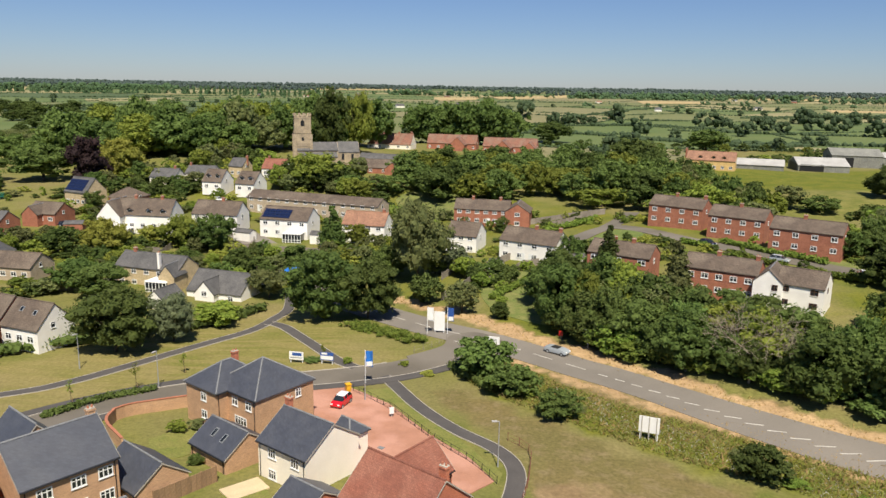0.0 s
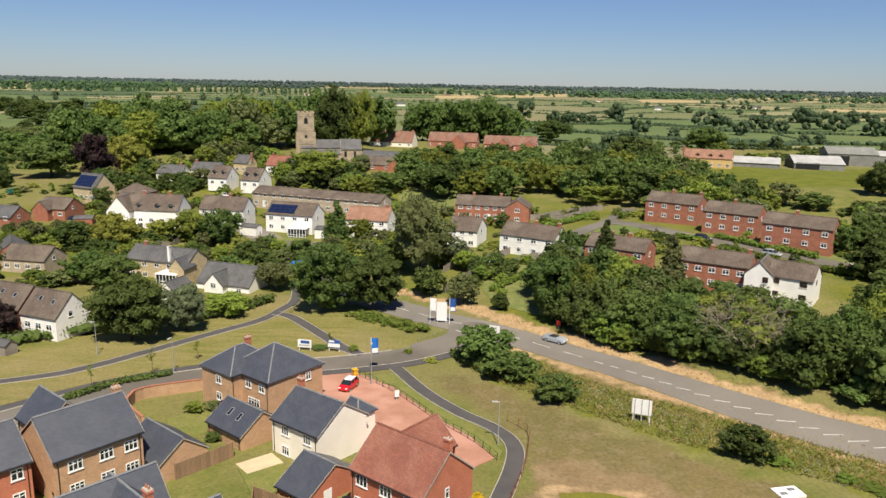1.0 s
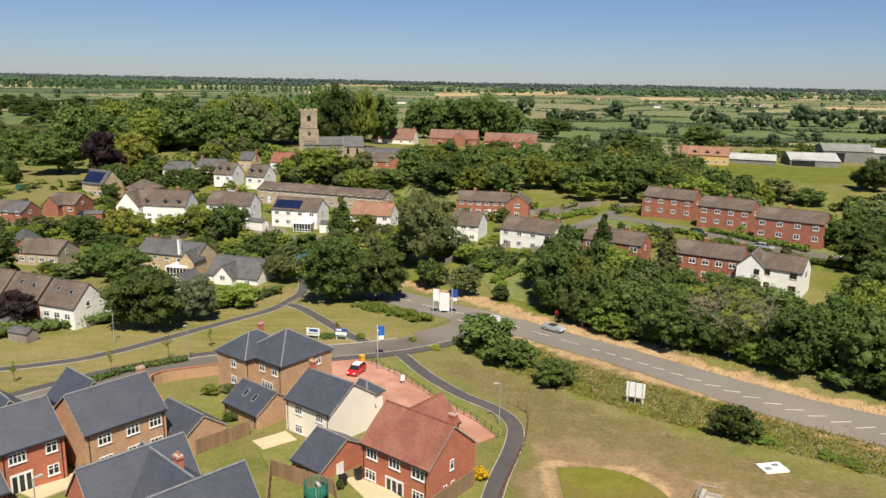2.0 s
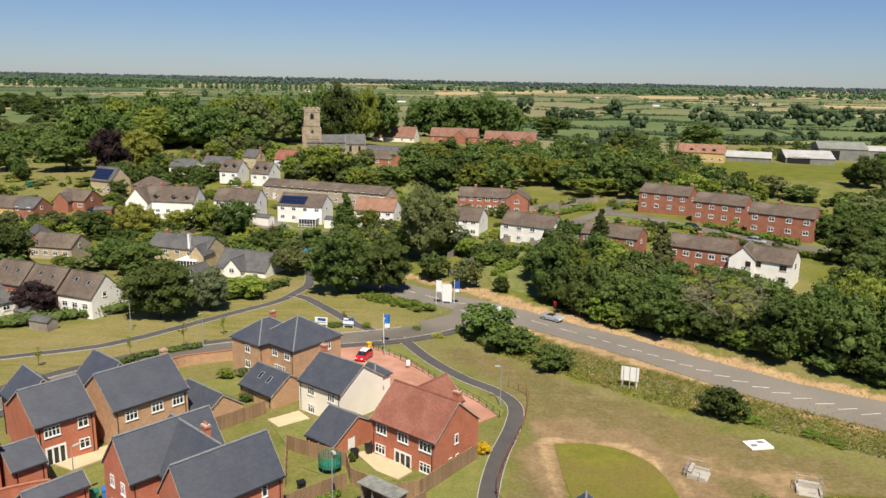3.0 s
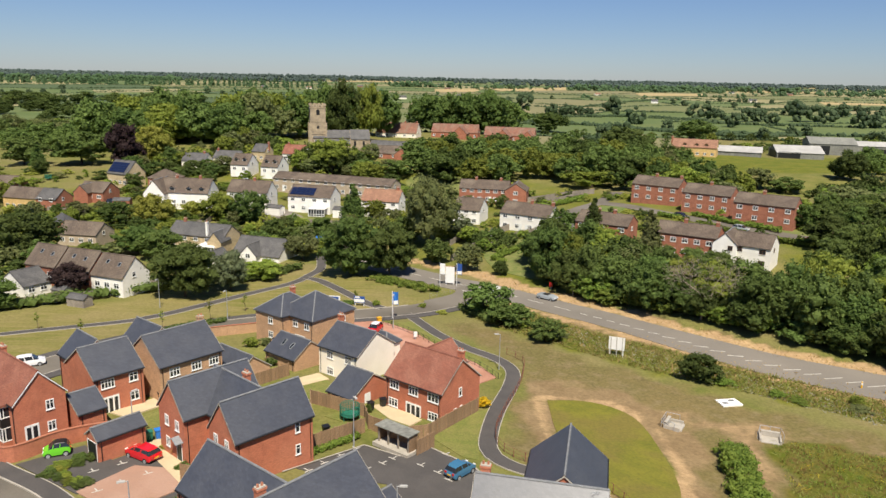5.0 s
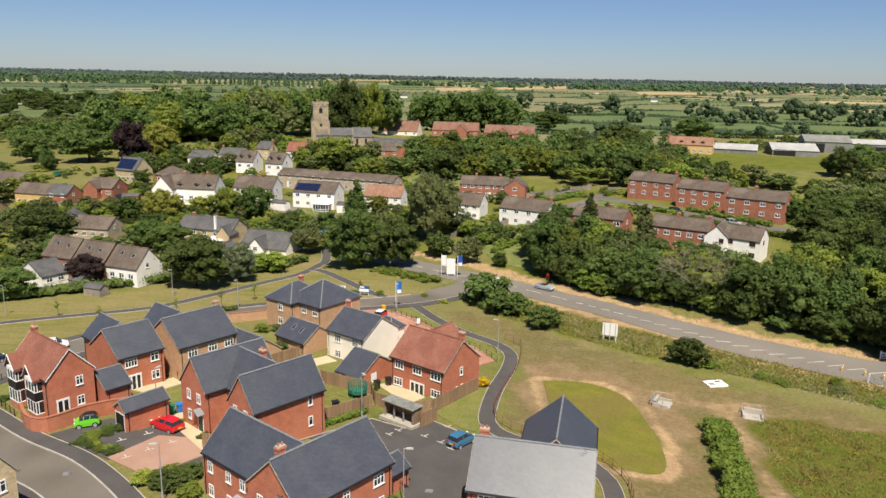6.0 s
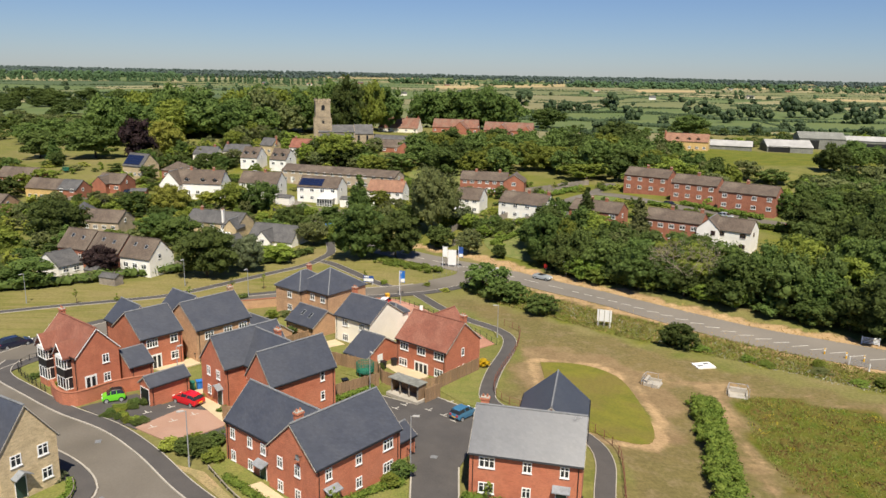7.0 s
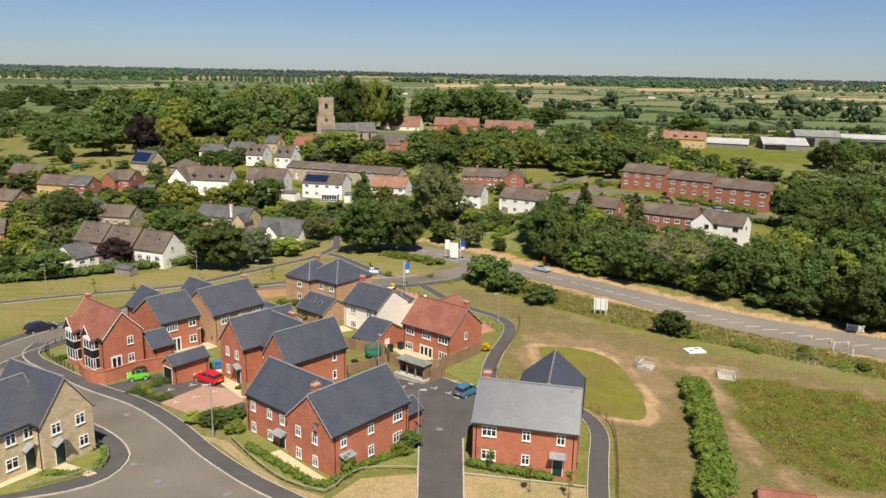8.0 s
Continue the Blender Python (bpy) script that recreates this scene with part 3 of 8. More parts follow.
structure(strip("kerb", offset(OUTER, 0.17), OUTER, M["kerb"], 0.2, 1), "pale concrete kerb along the estate road", "kerb")
structure(strip("footway", offset(OUTER, 2.0), offset(OUTER, 0.17), M["tarmac"], 0.17, 2), "dark tarmac footway beside the estate road", "pavement")
structure(strip("path_edging", offset(OUTER, 2.1), offset(OUTER, 2.0), M["kerb"], 0.2, 1, 0.2), "thin pale concrete path edging", "kerb")
INNER = curve([(-75, 75), (-55, 76), (-45, 74.5), (-40.1, 72.8), (-35.6, 69.6), (-32.9, 66.6), (-31.9, 64.1), (-32.4, 60.9), (-35, 58.5), (-40.2, 56.6), (-50, 54), (-70, 52)], 1.2)
ISLE = [tuple(q) for q in INNER[::2]]
structure(patch("footway", ISLE, M["tarmac"], 0.17, smooth_edge=False), "dark tarmac footway round a corner plot", "pavement")
structure(strip("kerb", INNER, offset(INNER, 0.17), M["kerb"], 0.2, 1), "pale concrete kerb round a corner plot", "kerb")
for ln, d in ((EST[4:], 2.9), (EST[10:75], -3.06)):
    structure(strip("kerb", offset(ln, d + 0.16), offset(ln, d), M["kerb"], 0.18, 1), "pale concrete kerb along the estate road", "kerb")
structure(strip("footway", offset(EST[20:75], -3.06), offset(EST[20:75], -5.0), M["tarmac"], 0.16, 2), "dark tarmac footway beside the estate road", "pavement")
structure(strip("footway", offset(EST[2:66], 4.9), offset(EST[2:66], 3.06), M["tarmac"], 0.16, 2), "dark tarmac footway beside the estate road", "pavement")


def path(points, width, label):
    ln = curve(points, 1.2)
    ob = structure(strip("path", offset(ln, width / 2), offset(ln, -width / 2), M["tarmac"], 0.09, 3), label, "path")
    for d in (width / 2 + 0.09, -width / 2):
        structure(strip("path_edging", offset(ln, d), offset(ln, d - 0.09), M["kerb"], 0.12, 1, 0.2), "thin pale concrete path edging", "kerb")
    return ln


path([(-130, 92), (-100, 112), (-78, 124), (-57, 136.3), (-50.8, 141.9), (-44.7, 150.5), (-37.6, 161), (-31.6, 169.5), (-29.2, 177), (-28, 183.5), (-30, 196)], 2.1, "dark tarmac footpath across mown grass")
path([(-29.8, 174), (-26.5, 171.5), (-21, 163.5), (-14.5, 154), (-11, 150.5)], 2.0, "dark tarmac branch path")
path([(-6.5, 147), (-5, 144.6), (-0.6, 135.4), (4, 128.5), (8.6, 123.6), (10.5, 119), (9.8, 113), (7.4, 104), (5.9, 96.5), (5.4, 91), (6.6, 88), (9.2, 86), (14, 84), (16.6, 80), (17, 75.5), (15.6, 69), (14, 61), (12, 48), (9, 40)], 2.0, "winding dark tarmac footpath with pale edging")

# courts and drives
structure(patch("parking_court", [(-8.3, 90.6), (-4.1, 88.2), (-1.4, 90.9), (3.6, 86.2), (5.6, 82), (3, 77), (1.4, 72), (1.1, 58), (2.5, 50), (-4, 50), (-3.2, 60), (-3.4, 72), (-5.2, 82), (-12, 83.5), (-14.5, 84.6)], M["tarmac"], 0.10, smooth_edge=False), "dark tarmac parking court and access drive", "drive")
structure(patch("parking_bays", [(-42.2, 83.2), (-37.5, 87.8), (-33.2, 84.6), (-30.6, 88.3), (-26.4, 84.4), (-28.8, 80.4), (-33.6, 77.8)], M["tarmac"], 0.10, smooth_edge=False), "dark tarmac parking bays with white marks", "drive")
structure(patch("block_drive", [(-33.8, 78.1), (-30.6, 83.6), (-25.3, 83.2), (-24.4, 79.4), (-28.3, 74.5)], M["paving_brown"], 0.12, smooth_edge=False), "red block-paved shared drive", "drive")
structure(patch("parking_bay", [(-28.2, 74.4), (-24.4, 79.2), (-22.4, 76.5), (-25.4, 73)], M["tarmac"], 0.10, smooth_edge=False), "dark tarmac parking bay", "drive")
structure(patch("block_court", [(-16.2, 141.4), (-11.6, 142.8), (-8.5, 140.2), (-4.8, 136.4), (0.8, 126.8), (5.4, 121), (8.0, 115.6), (4, 111.2), (-3, 111), (-8, 118), (-12, 125), (-14.5, 133)], M["paving"], 0.10, smooth_edge=False), "red block-paved courtyard drive", "drive")


# ---- houses ----
WIN = {}


def window_mesh(w, h, lights, mat_frame):
    """Frame and pane meshes of a casement window, origin at its centre, facing -y."""
    key = (round(w, 2), round(h, 2), lights, mat_frame)
    if key in WIN:
        return WIN[key]
    bm = bmesh.new()
    t, y0, y1 = 0.1, -0.06, 0.02
    xs = [-w / 2, -w / 2 + t]
    for i in range(1, lights):
        x = -w / 2 + t / 2 + (w - t) * i / lights
        xs += [x - t / 2, x + t / 2]
    xs += [w / 2 - t, w / 2]
    zs = [-h / 2, -h / 2 + t, h / 2 - t, h / 2]
    if h > 0.9:
        zs = zs[:2] + [h * 0.16 - 0.025, h * 0.16 + 0.025] + zs[2:]
    holes = {(i, j) for i in range(1, len(xs) - 1, 2) for j in range(1, len(zs) - 1, 2)}
    lattice(bm, xs, zs, holes, y0, y1)
    fm = bpy.data.meshes.new("window_frame")
    bm.to_mesh(fm), bm.free()
    fm.materials.append(M[mat_frame])
    bm = bmesh.new()
    box(bm, -w / 2 + 0.03, w / 2 - 0.03, -0.03, 0.01, -h / 2 + 0.03, h / 2 - 0.03)
    pm = bpy.data.meshes.new("pane")
    bm.to_mesh(pm), bm.free()
    pm.materials.append(M["glass"])
    bm = bmesh.new()
    box(bm, -w / 2 - 0.05, w / 2 + 0.05, -0.1, 0.02, -h / 2 - 0.085, -h / 2 - 0.005)
    sm = bpy.data.meshes.new("window_sill")
    bm.to_mesh(sm), bm.free()
    sm.materials.append(M["window_white"])
    bm = bmesh.new()
    box(bm, -w / 2 - 0.06, w / 2 + 0.06, -0.045, 0.02, h / 2 + 0.005, h / 2 + 0.16)
    hm = bpy.data.meshes.new("lintel")
    bm.to_mesh(hm), bm.free()
    hm.materials.append(M["kerb"])
    WIN[key] = (fm, pm, sm, hm)
    return WIN[key]


def face_pose(blk, face, u, z):
    """Local pose on an outer face of a block: u along the face from its middle, seen from outside."""
    L, W = blk["L"], blk["W"]
    a = {"f": 0, "r": 90, "b": 180, "l": 270}[face]
    d = W / 2 if face in "fb" else L / 2
    return Matrix.Rotation(radians(a), 4, "Z") @ Matrix.Translation((u, -d, z))


def add_window(house_ob, blk, face, u, z, w=1.1, h=1.1, lights=2, frame_mat="window_white", sill=True, lintel=False):
    fm, pm, sm, hm = window_mesh(w, h, lights, frame_mat)
    win = share("window", fm, house_ob, blk["m"] @ face_pose(blk, face, u, z))
    share("pane", pm, win, Matrix())
    if sill:
        share("window_sill", sm, win, Matrix())
    if lintel:
        share("lintel", hm, win, Matrix())
    return win


def add_door(house_ob, blk, face, u, mat="door_green", w=0.95, h=2.05, z0=0.0, glazed=False, canopy=None):
    bm = bmesh.new()
    for s in ((-w / 2 - 0.07, -w / 2), (w / 2, w / 2 + 0.07)):
        box(bm, s[0], s[1], -0.05, 0.02, 0, h + 0.07)
    box(bm, -w / 2, w / 2, -0.05, 0.02, h, h + 0.07)
    d = part("door_frame", bm, M["window_white"], house_ob, loc=blk["m"] @ face_pose(blk, face, u, z0))
    bm = bmesh.new()
    box(bm, -w / 2, w / 2, -0.03, 0.02, 0.02, h)
    for zz in (0.25, 1.15):
        box(bm, -w / 2 + 0.15, w / 2 - 0.15, -0.045, -0.03, zz, zz + 0.65)
    part("door", bm, M["glass"] if glazed else M[mat], d, "glazed white patio door" if glazed else "")
    if glazed:
        bm = bmesh.new()
        for i in range(1, 3 if w > 1.3 else 2):
            x = -w / 2 + w * i / (3 if w > 1.3 else 2)
            box(bm, x - 0.1, x + 0.1, -0.055, -0.03, 0.02, h)
        for x in (-w / 2 + 0.05, w / 2 - 0.05):
            box(bm, x - 0.06, x + 0.06, -0.055, -0.03, 0.02, h)
        for zz in (0.08, h - 0.08):
            box(bm, -w / 2, w / 2, -0.052, -0.03, zz - 0.08, zz + 0.08)
        part("mullion", bm, M["window_white"], d)
    if canopy:
        bm = bmesh.new()
        cw, cd = w / 2 + 0.35, 0.85
        if canopy == "gable":
            for s in (-1, 1):
                vs = [bm.verts.new(p) for p in ((0, -cd, 0.5), (0, 0, 0.5), (s * cw, 0, 0), (s * cw, -cd, 0))]
                vs2 = [bm.verts.new((v.co.x, v.co.y, v.co.z - 0.09)) for v in vs]
                for i in range(4):
                    bm.faces.new((vs[i], vs[(i + 1) % 4], vs2[(i + 1) % 4], vs2[i]))
                bm.faces.new(vs), bm.faces.new(vs2[::-1])
        else:
            vs = [bm.verts.new(p) for p in ((-cw, 0, 0.28), (cw, 0, 0.28), (cw, -cd, 0), (-cw, -cd, 0))]
            vs2 = [bm.verts.new((v.co.x, v.co.y, v.co.z - 0.1)) for v in vs]
            for i in range(4):
                bm.faces.new((vs[i], vs[(i + 1) % 4], vs2[(i + 1) % 4], vs2[i]))
            bm.faces.new(vs), bm.faces.new(vs2[::-1])
        bmesh.ops.recalc_face_normals(bm, faces=bm.faces[:])
        part("canopy", bm, M["lead"], house_ob, "small lead-grey door canopy", loc=blk["m"] @ face_pose(blk, face, u, z0 + h + 0.22))
    return d


def wall_bm(L, W, e, r, hip, gap=0.12):
    """Walls with gable ends, from below the ground to the roof."""
    bm = bmesh.new()
    x, y, z0 = L / 2, W / 2, -1.6
    e2 = e - gap
    low = [bm.verts.new(p) for p in ((-x, -y, z0), (x, -y, z0), (x, y, z0), (-x, y, z0))]
    top = [bm.verts.new(p) for p in ((-x, -y, e2), (x, -y, e2), (x, y, e2), (-x, y, e2))]
    ga = None if hip[0] else bm.verts.new((-x, 0, r - gap))
    gb = None if hip[1] else bm.verts.new((x, 0, r - gap))
    bm.faces.new((low[0], low[1], top[1], top[0]))
    bm.faces.new((low[2], low[3], top[3], top[2]))
    bm.faces.new([low[1], low[2], top[2]] + ([gb] if gb else []) + [top[1]])
    bm.faces.new([low[3], low[0], top[0]] + ([ga] if ga else []) + [top[3]])
    a = [top[0], top[1]] + ([gb] if gb else []) + ([ga] if ga else [])
    b = [top[2], top[3]] + ([ga] if ga else []) + ([gb] if gb else [])
    if ga and gb:
        bm.faces.new(a), bm.faces.new(b)
    else:
        bm.faces.new(top)
    bmesh.ops.recalc_face_normals(bm, faces=bm.faces[:])
    return bm


def roof_bm(L, W, e, r, hip, over, verge, t=0.14):
    """A pitched roof of two slopes, hipped or gabled at each end, with thickness and overhang."""
    bm = bmesh.new()
    k = (r - e) / (W / 2)
    x, y = L / 2, W / 2 + over
    ze = e - over * k
    xa = -x - (over if hip[0] else verge)
    xb = x + (over if hip[1] else verge)
    ra = xa + (y if hip[0] else 0)
    rb = xb - (y if hip[1] else 0)
    if ra > rb:
        ra = rb = (ra + rb) / 2
    up = [(xa, -y, ze), (xb, -y, ze), (xb, y, ze), (xa, y, ze), (ra, 0, r), (rb, 0, r)]
    A = [bm.verts.new(p) for p in up]
    B = [bm.verts.new((p[0], p[1], p[2] - t * math.sqrt(1 + k * k))) for p in up]
    fs = [(0, 1, 5, 4), (2, 3, 4, 5), (1, 2, 5), (3, 0, 4)]
    gable = (None, None, not hip[1], not hip[0])
    for f, g in zip(fs, gable):
        if g:
            continue
        bm.faces.new([A[i] for i in f])
        bm.faces.new([B[i] for i in f][::-1])
    edges = [(0, 1), (2, 3)]
    edges += [(1, 5), (5, 2)] if not hip[1] else [(1, 2)]
    edges += [(3, 4), (4, 0)] if not hip[0] else [(3, 0)]
    for i, j in edges:
        bm.faces.new((A[i], B[i], B[j], A[j]))
    bmesh.ops.recalc_face_normals(bm, faces=bm.faces[:])
    caps = [(ra, 0, r, rb, 0, r)]
    if hip[1]:
        caps += [(rb, 0, r, xb, -y, ze), (rb, 0, r, xb, y, ze)]
    if hip[0]:
        caps += [(ra, 0, r, xa, -y, ze), (ra, 0, r, xa, y, ze)]
    return bm, caps, (xa, xb, y, ze)


def chimney_bm(z0, z1, w=0.78, d=0.5):
    bm = bmesh.new()
    box(bm, -w / 2, w / 2, -d / 2, d / 2, z0, z1)
    box(bm, -w / 2 - 0.06, w / 2 + 0.06, -d / 2 - 0.06, d / 2 + 0.06, z1 - 0.1, z1 + 0.08)
    return bm


FOOT = []


def house(name, label, z, blocks, category="house", ridge_mat="ridge", gutter=True):
    """One house: blocks of walls and roof with their windows, doors and chimneys.
    Block: x, y, ang, L, W, e and r (heights of eaves and ridge over z), wall, roof, and lists of details."""
    b0 = blocks[0]
    root = tagged(new(name), label, category)
    root.matrix_world = pose(b0["x"], b0["y"], z, 0, 0, b0["ang"])
    inv = root.matrix_world.inverted()
    for b in blocks:
        FOOT.append((b["x"], b["y"], radians(b["ang"]), b["L"] / 2, b["W"] / 2))
        hip = b.get("hip", (0, 0))
        b["m"] = inv @ pose(b["x"], b["y"], z + b.get("dz", 0), 0, 0, b["ang"])
        part("wall", wall_bm(b["L"], b["W"], b["e"], b["r"], hip), M[b["wall"]], root, loc=b["m"])
        bm, caps, (xa, xb, y, ze) = roof_bm(b["L"], b["W"], b["e"], b["r"], hip, b.get("over", 0.22), b.get("verge", 0.1))
        rf = part("roof", bm, M[b["roof"]], root, loc=b["m"])
        bm = bmesh.new()
        for c in caps:
            tube(bm, c[:3], c[3:], 0.11, n=6)
        part("ridge_cap", bm, M[b.get("cap", ridge_mat)], rf)
        if gutter:
            vb = b.get("verge", 0.12) + 0.015
            for s, hp in ((-1, hip[0]), (1, hip[1])):
                for q in (-1, 1):
                    if hp:
                        continue
                    bm = bmesh.new()
                    x0 = s * (b["L"] / 2 + vb)
                    vs = [[bm.verts.new((x0 + s * d, yy, zz)) for yy, zz in ((q * y, ze - 0.02), (0, b["r"] - 0.02), (0, b["r"] - 0.17), (q * y, ze - 0.17))] for d in (0, 0.025)]
                    for i in range(4):
                        bm.faces.new((vs[0][i], vs[0][(i + 1) % 4], vs[1][(i + 1) % 4], vs[1][i]))
                    bm.faces.new(vs[0][::-1]), bm.faces.new(vs[1])
                    bmesh.ops.recalc_face_normals(bm, faces=bm.faces[:])
                    part("bargeboard", bm, M[b.get("barge", "kerb")], root, loc=b["m"])
            for s in (-1, 1):
                bm = bmesh.new()
                tube(bm, (xa, s * (y + 0.05), ze - 0.12), (xb, s * (y + 0.05), ze - 0.12), 0.07, n=6)
                part("gutter", bm, M["black"], root, loc=b["m"])
                for xe in (xa + 0.45, xb - 0.45):
                    bm = bmesh.new()
                    tube(bm, (xe, s * (b["W"] / 2 + 0.06), -0.3), (xe, s * (b["W"] / 2 + 0.06), ze - 0.3), 0.045, n=6)
                    tube(bm, (xe, s * (b["W"] / 2 + 0.06), ze - 0.3), (xe, s * (y + 0.05), ze - 0.14), 0.045, n=6)
                    part("downpipe", bm, M["black"], root, loc=b["m"])
        for w in b.get("win", ()):
            add_window(root, b, *w[:3], **(w[3] if len(w) > 3 else {}))
        for d in b.get("door", ()):
            add_door(root, b, d[0], d[1], **(d[2] if len(d) > 2 else {}))
        for cx, cy, top, *mt in b.get("chim", ()):
            ch = part("chimney", chimney_bm(b["e"], top), M[mt[0] if mt else "brick_red"], root, loc=b["m"] @ Matrix.Translation((cx, cy, 0)))
            bm = bmesh.new()
            box(bm, -0.4, 0.4, -0.26, 0.26, top + 0.08, top + 0.18)
            part("cap", bm, M["kerb"], ch, "pale mortar cap")
            for k in (-0.2, 0.2):
                bm = bmesh.new()
                tube(bm, (k, 0, top + 0.18), (k, 0, top + 0.42), 0.11, 0.09, 8)
                part("chimney_pot", bm, M["terracotta"], ch)
        for (cx, side, frac, w, h) in b.get("sky", ()):
            k = (b["r"] - b["e"]) / (b["W"] / 2)
            yy = side * (b["W"] / 2) * (1 - frac)
            zz = b["e"] + (b["r"] - b["e"]) * frac + 0.03
            bm = bmesh.new()
            box(bm, -w / 2, w / 2, -h / 2, h / 2, 0, 0.06)
            mm = b["m"] @ Matrix.Translation((cx, yy, zz)) @ Matrix.Rotation(-side * math.atan(k), 4, "X")
            fr = part("skylight", bm, M["lead"], root, loc=mm)
            bm = bmesh.new()
            box(bm, -w / 2 + 0.08, w / 2 - 0.08, -h / 2 + 0.08, h / 2 - 0.08, 0.04, 0.075)
            part("pane", bm, M["glass"], fr)
    return root


def B(x, y, ang, L, W, e, r, wall, roof, **kw):
    return dict(x=x, y=y, ang=ang, L=L, W=W, e=e, r=r, wall=wall, roof=roof, **kw)


def row(face, us, z, **kw):
    return [(face, u, z, kw) for u in us]


# the new estate
LO, HI = 1.35, 3.75       # middles of lower and upper windows
house("semi_detached_house", "pair of red brick houses with dark slate roofs and white windows", 4.7, [
    B(-10.6, 68.9, 50, 10.8, 6.7, 5.0, 8.1, "brick_red", "slate",
      win=row("l", (-1.6, 0.9), HI, w=0.78) + row("l", (-1.6, 0.9), LO, w=0.78) + row("f", (-3.9, -0.2), HI, w=0.78) + row("f", (3.7,), HI, w=1.35, lights=3) + row("f", (-0.2,), LO, w=0.78) + row("f", (3.7,), LO, w=1.35, lights=3),
      door=[("f", -3.7, dict(canopy="flat"))], chim=[(-4.0, 0.5, 8.5)]),
    B(-15.94, 71.09, -40, 10.6, 6.4, 4.9, 8.1, "brick_red", "slate", over=0.1, win=row("f", (-4.1, -1.3, 0.8), HI, w=0.75) + row("f", (-4.1, -1.3), LO, w=0.75),
      door=[("f", 0.7, dict(canopy="flat"))]),
    B(-5.2, 75.0, 49.9, 2.6, 3.0, 2.2, 3.2, "brick_red", "slate")])
house("detached_house", "red brick house with a pale sunlit slate roof and wing", 4.55, [
    B(8.0, 68.9, -13, 10.4, 7.0, 5.0, 8.1, "brick_red", "slate",
      win=row("f", (-3.55,), HI + 0.2, w=1.5, lights=3) + row("f", (0.2, 3.6), HI + 0.2, w=0.85) + row("f", (-3.55,), LO, w=1.5, lights=3) + row("f", (0.2,), LO, w=0.85),
      door=[("f", 3.4, dict(canopy="flat"))], chim=[(-4.5, 0.3, 8.6)]),
    B(11.3, 76.0, 77.6, 9.6, 6.8, 4.4, 7.3, "brick_red", "slate")])
house("detached_house", "red brick house with a red clay tile roof and fenced patio", 2.6, [
    B(-1.0, 103.3, -38.5, 9.0, 7.6, 4.8, 7.9, "brick_red", "tile_red", cap="tile_red",
      win=row("f", (-3.0, 0.1), HI, w=1.5, lights=3) + row("f", (3.2,), HI, w=1.7, lights=3) + row("f", (-3.2, 3.2), LO, w=1.5, lights=3) + row("r", (-0.2,), HI, w=0.6, lights=1) + row("r", (-1.2, 0.0), LO, w=0.55, lights=1),
      door=[("f", 0.1, dict(glazed=True, w=2.3))], chim=[(3.6, 1.0, 8.4)]),
    B(-1.0, 107.1, 51.5, 7.4, 5.0, 4.8, 7.2, "brick_red", "tile_red", cap="tile_red")])
house("detached_house", "cream rendered house with a dark slate roof", 1.8, [
    B(-12.0, 116.2, -37, 7.4, 7.6, 4.8, 7.3, "cream", "slate", win=row("f", (-1.5, 2.0), HI, w=1.2, lights=3) + row("f", (-1.5,), LO, w=1.2, lights=3),
      chim=[(-3.2, 0.2, 8.2)]),
    B(-7.9, 119.2, -38.8, 2.6, 2.8, 4.3, 5.4, "cream", "slate", hip=(0, 1))])
house("garage", "red brick garage with a dark slate roof and white side door", 2.2, [
    B(-10.4, 106.2, -38, 4.4, 7.4, 2.3, 4.5, "brick_red", "slate", door=[("r", -1.0, dict(mat="window_white", w=0.9))])], "garage")
house("garage", "tan brick garage with skylights in a slate roof", 1.9, [
    B(-21.3, 119.3, -39.2, 6.5, 6.0, 2.5, 4.5, "brick_tan", "slate", sky=[(-0.9, -1, 0.55, 0.55, 1.1), (1.0, -1, 0.5, 0.55, 1.1)])], "garage")
house("detached_house", "tan brick house with a hipped slate roof", 2.2, [
    B(-20.1, 130.2, -38, 8.2, 9.0, 4.9, 7.9, "brick_tan", "slate", hip=(1, 1), win=row("f", (-2.6, 0.2, 2.8), HI - 0.1, w=1.1) + row("f", (1.2,), LO, w=2.2, lights=4) + row("r", (2.0,), HI, w=0.9)),
    B(-24.9, 131.0, 52, 7.6, 6.2, 4.9, 7.2, "brick_tan", "slate", hip=(1, 1), win=row("l", (0.5,), HI - 0.1, w=1.1) + row("l", (0.5,), LO, w=1.1), chim=[(1.6, 0.4, 7.7)])])
house("detached_house", "tan brick house with a long slate roof and chimney", 3.7, [
    B(-34.3, 106.6, 49.5, 8.7, 7.7, 5.0, 8.0, "brick_tan", "slate", win=row("f", (-2.4, 0.6, 3.1), HI, w=1.4, lights=3) + row("f", (-2.4, 0.6, 3.1), LO, w=1.4, lights=3),
      chim=[(3.9, 0.2, 8.5, "brick_tan")]),
    B(-39.0, 110.5, -39.3, 6.0, 5.0, 4.9, 7.4, "brick_tan", "slate")])
house("garage", "tan brick garage with a gabled slate roof", 2.9, [
    B(-27.6, 110.8, -39.3, 7.0, 5.6, 2.4, 4.4, "brick_tan", "slate")], "garage")
house("detached_house", "red brick house with a slate roof and patio doors", 4.2, [
    B(-40.9, 100.8, 48, 5.9, 7.8, 4.8, 7.5, "brick_red", "slate", win=row("f", (-1.4,), HI, w=1.6, lights=4) + row("f", (1.7,), HI, w=1.1) + row("f", (1.7,), LO, w=1.1),
      door=[("f", -1.2, dict(glazed=True, w=1.9))]),
    B(-44.5, 104.5, -42, 5.5, 5.0, 4.8, 7.2, "brick_red", "slate")])
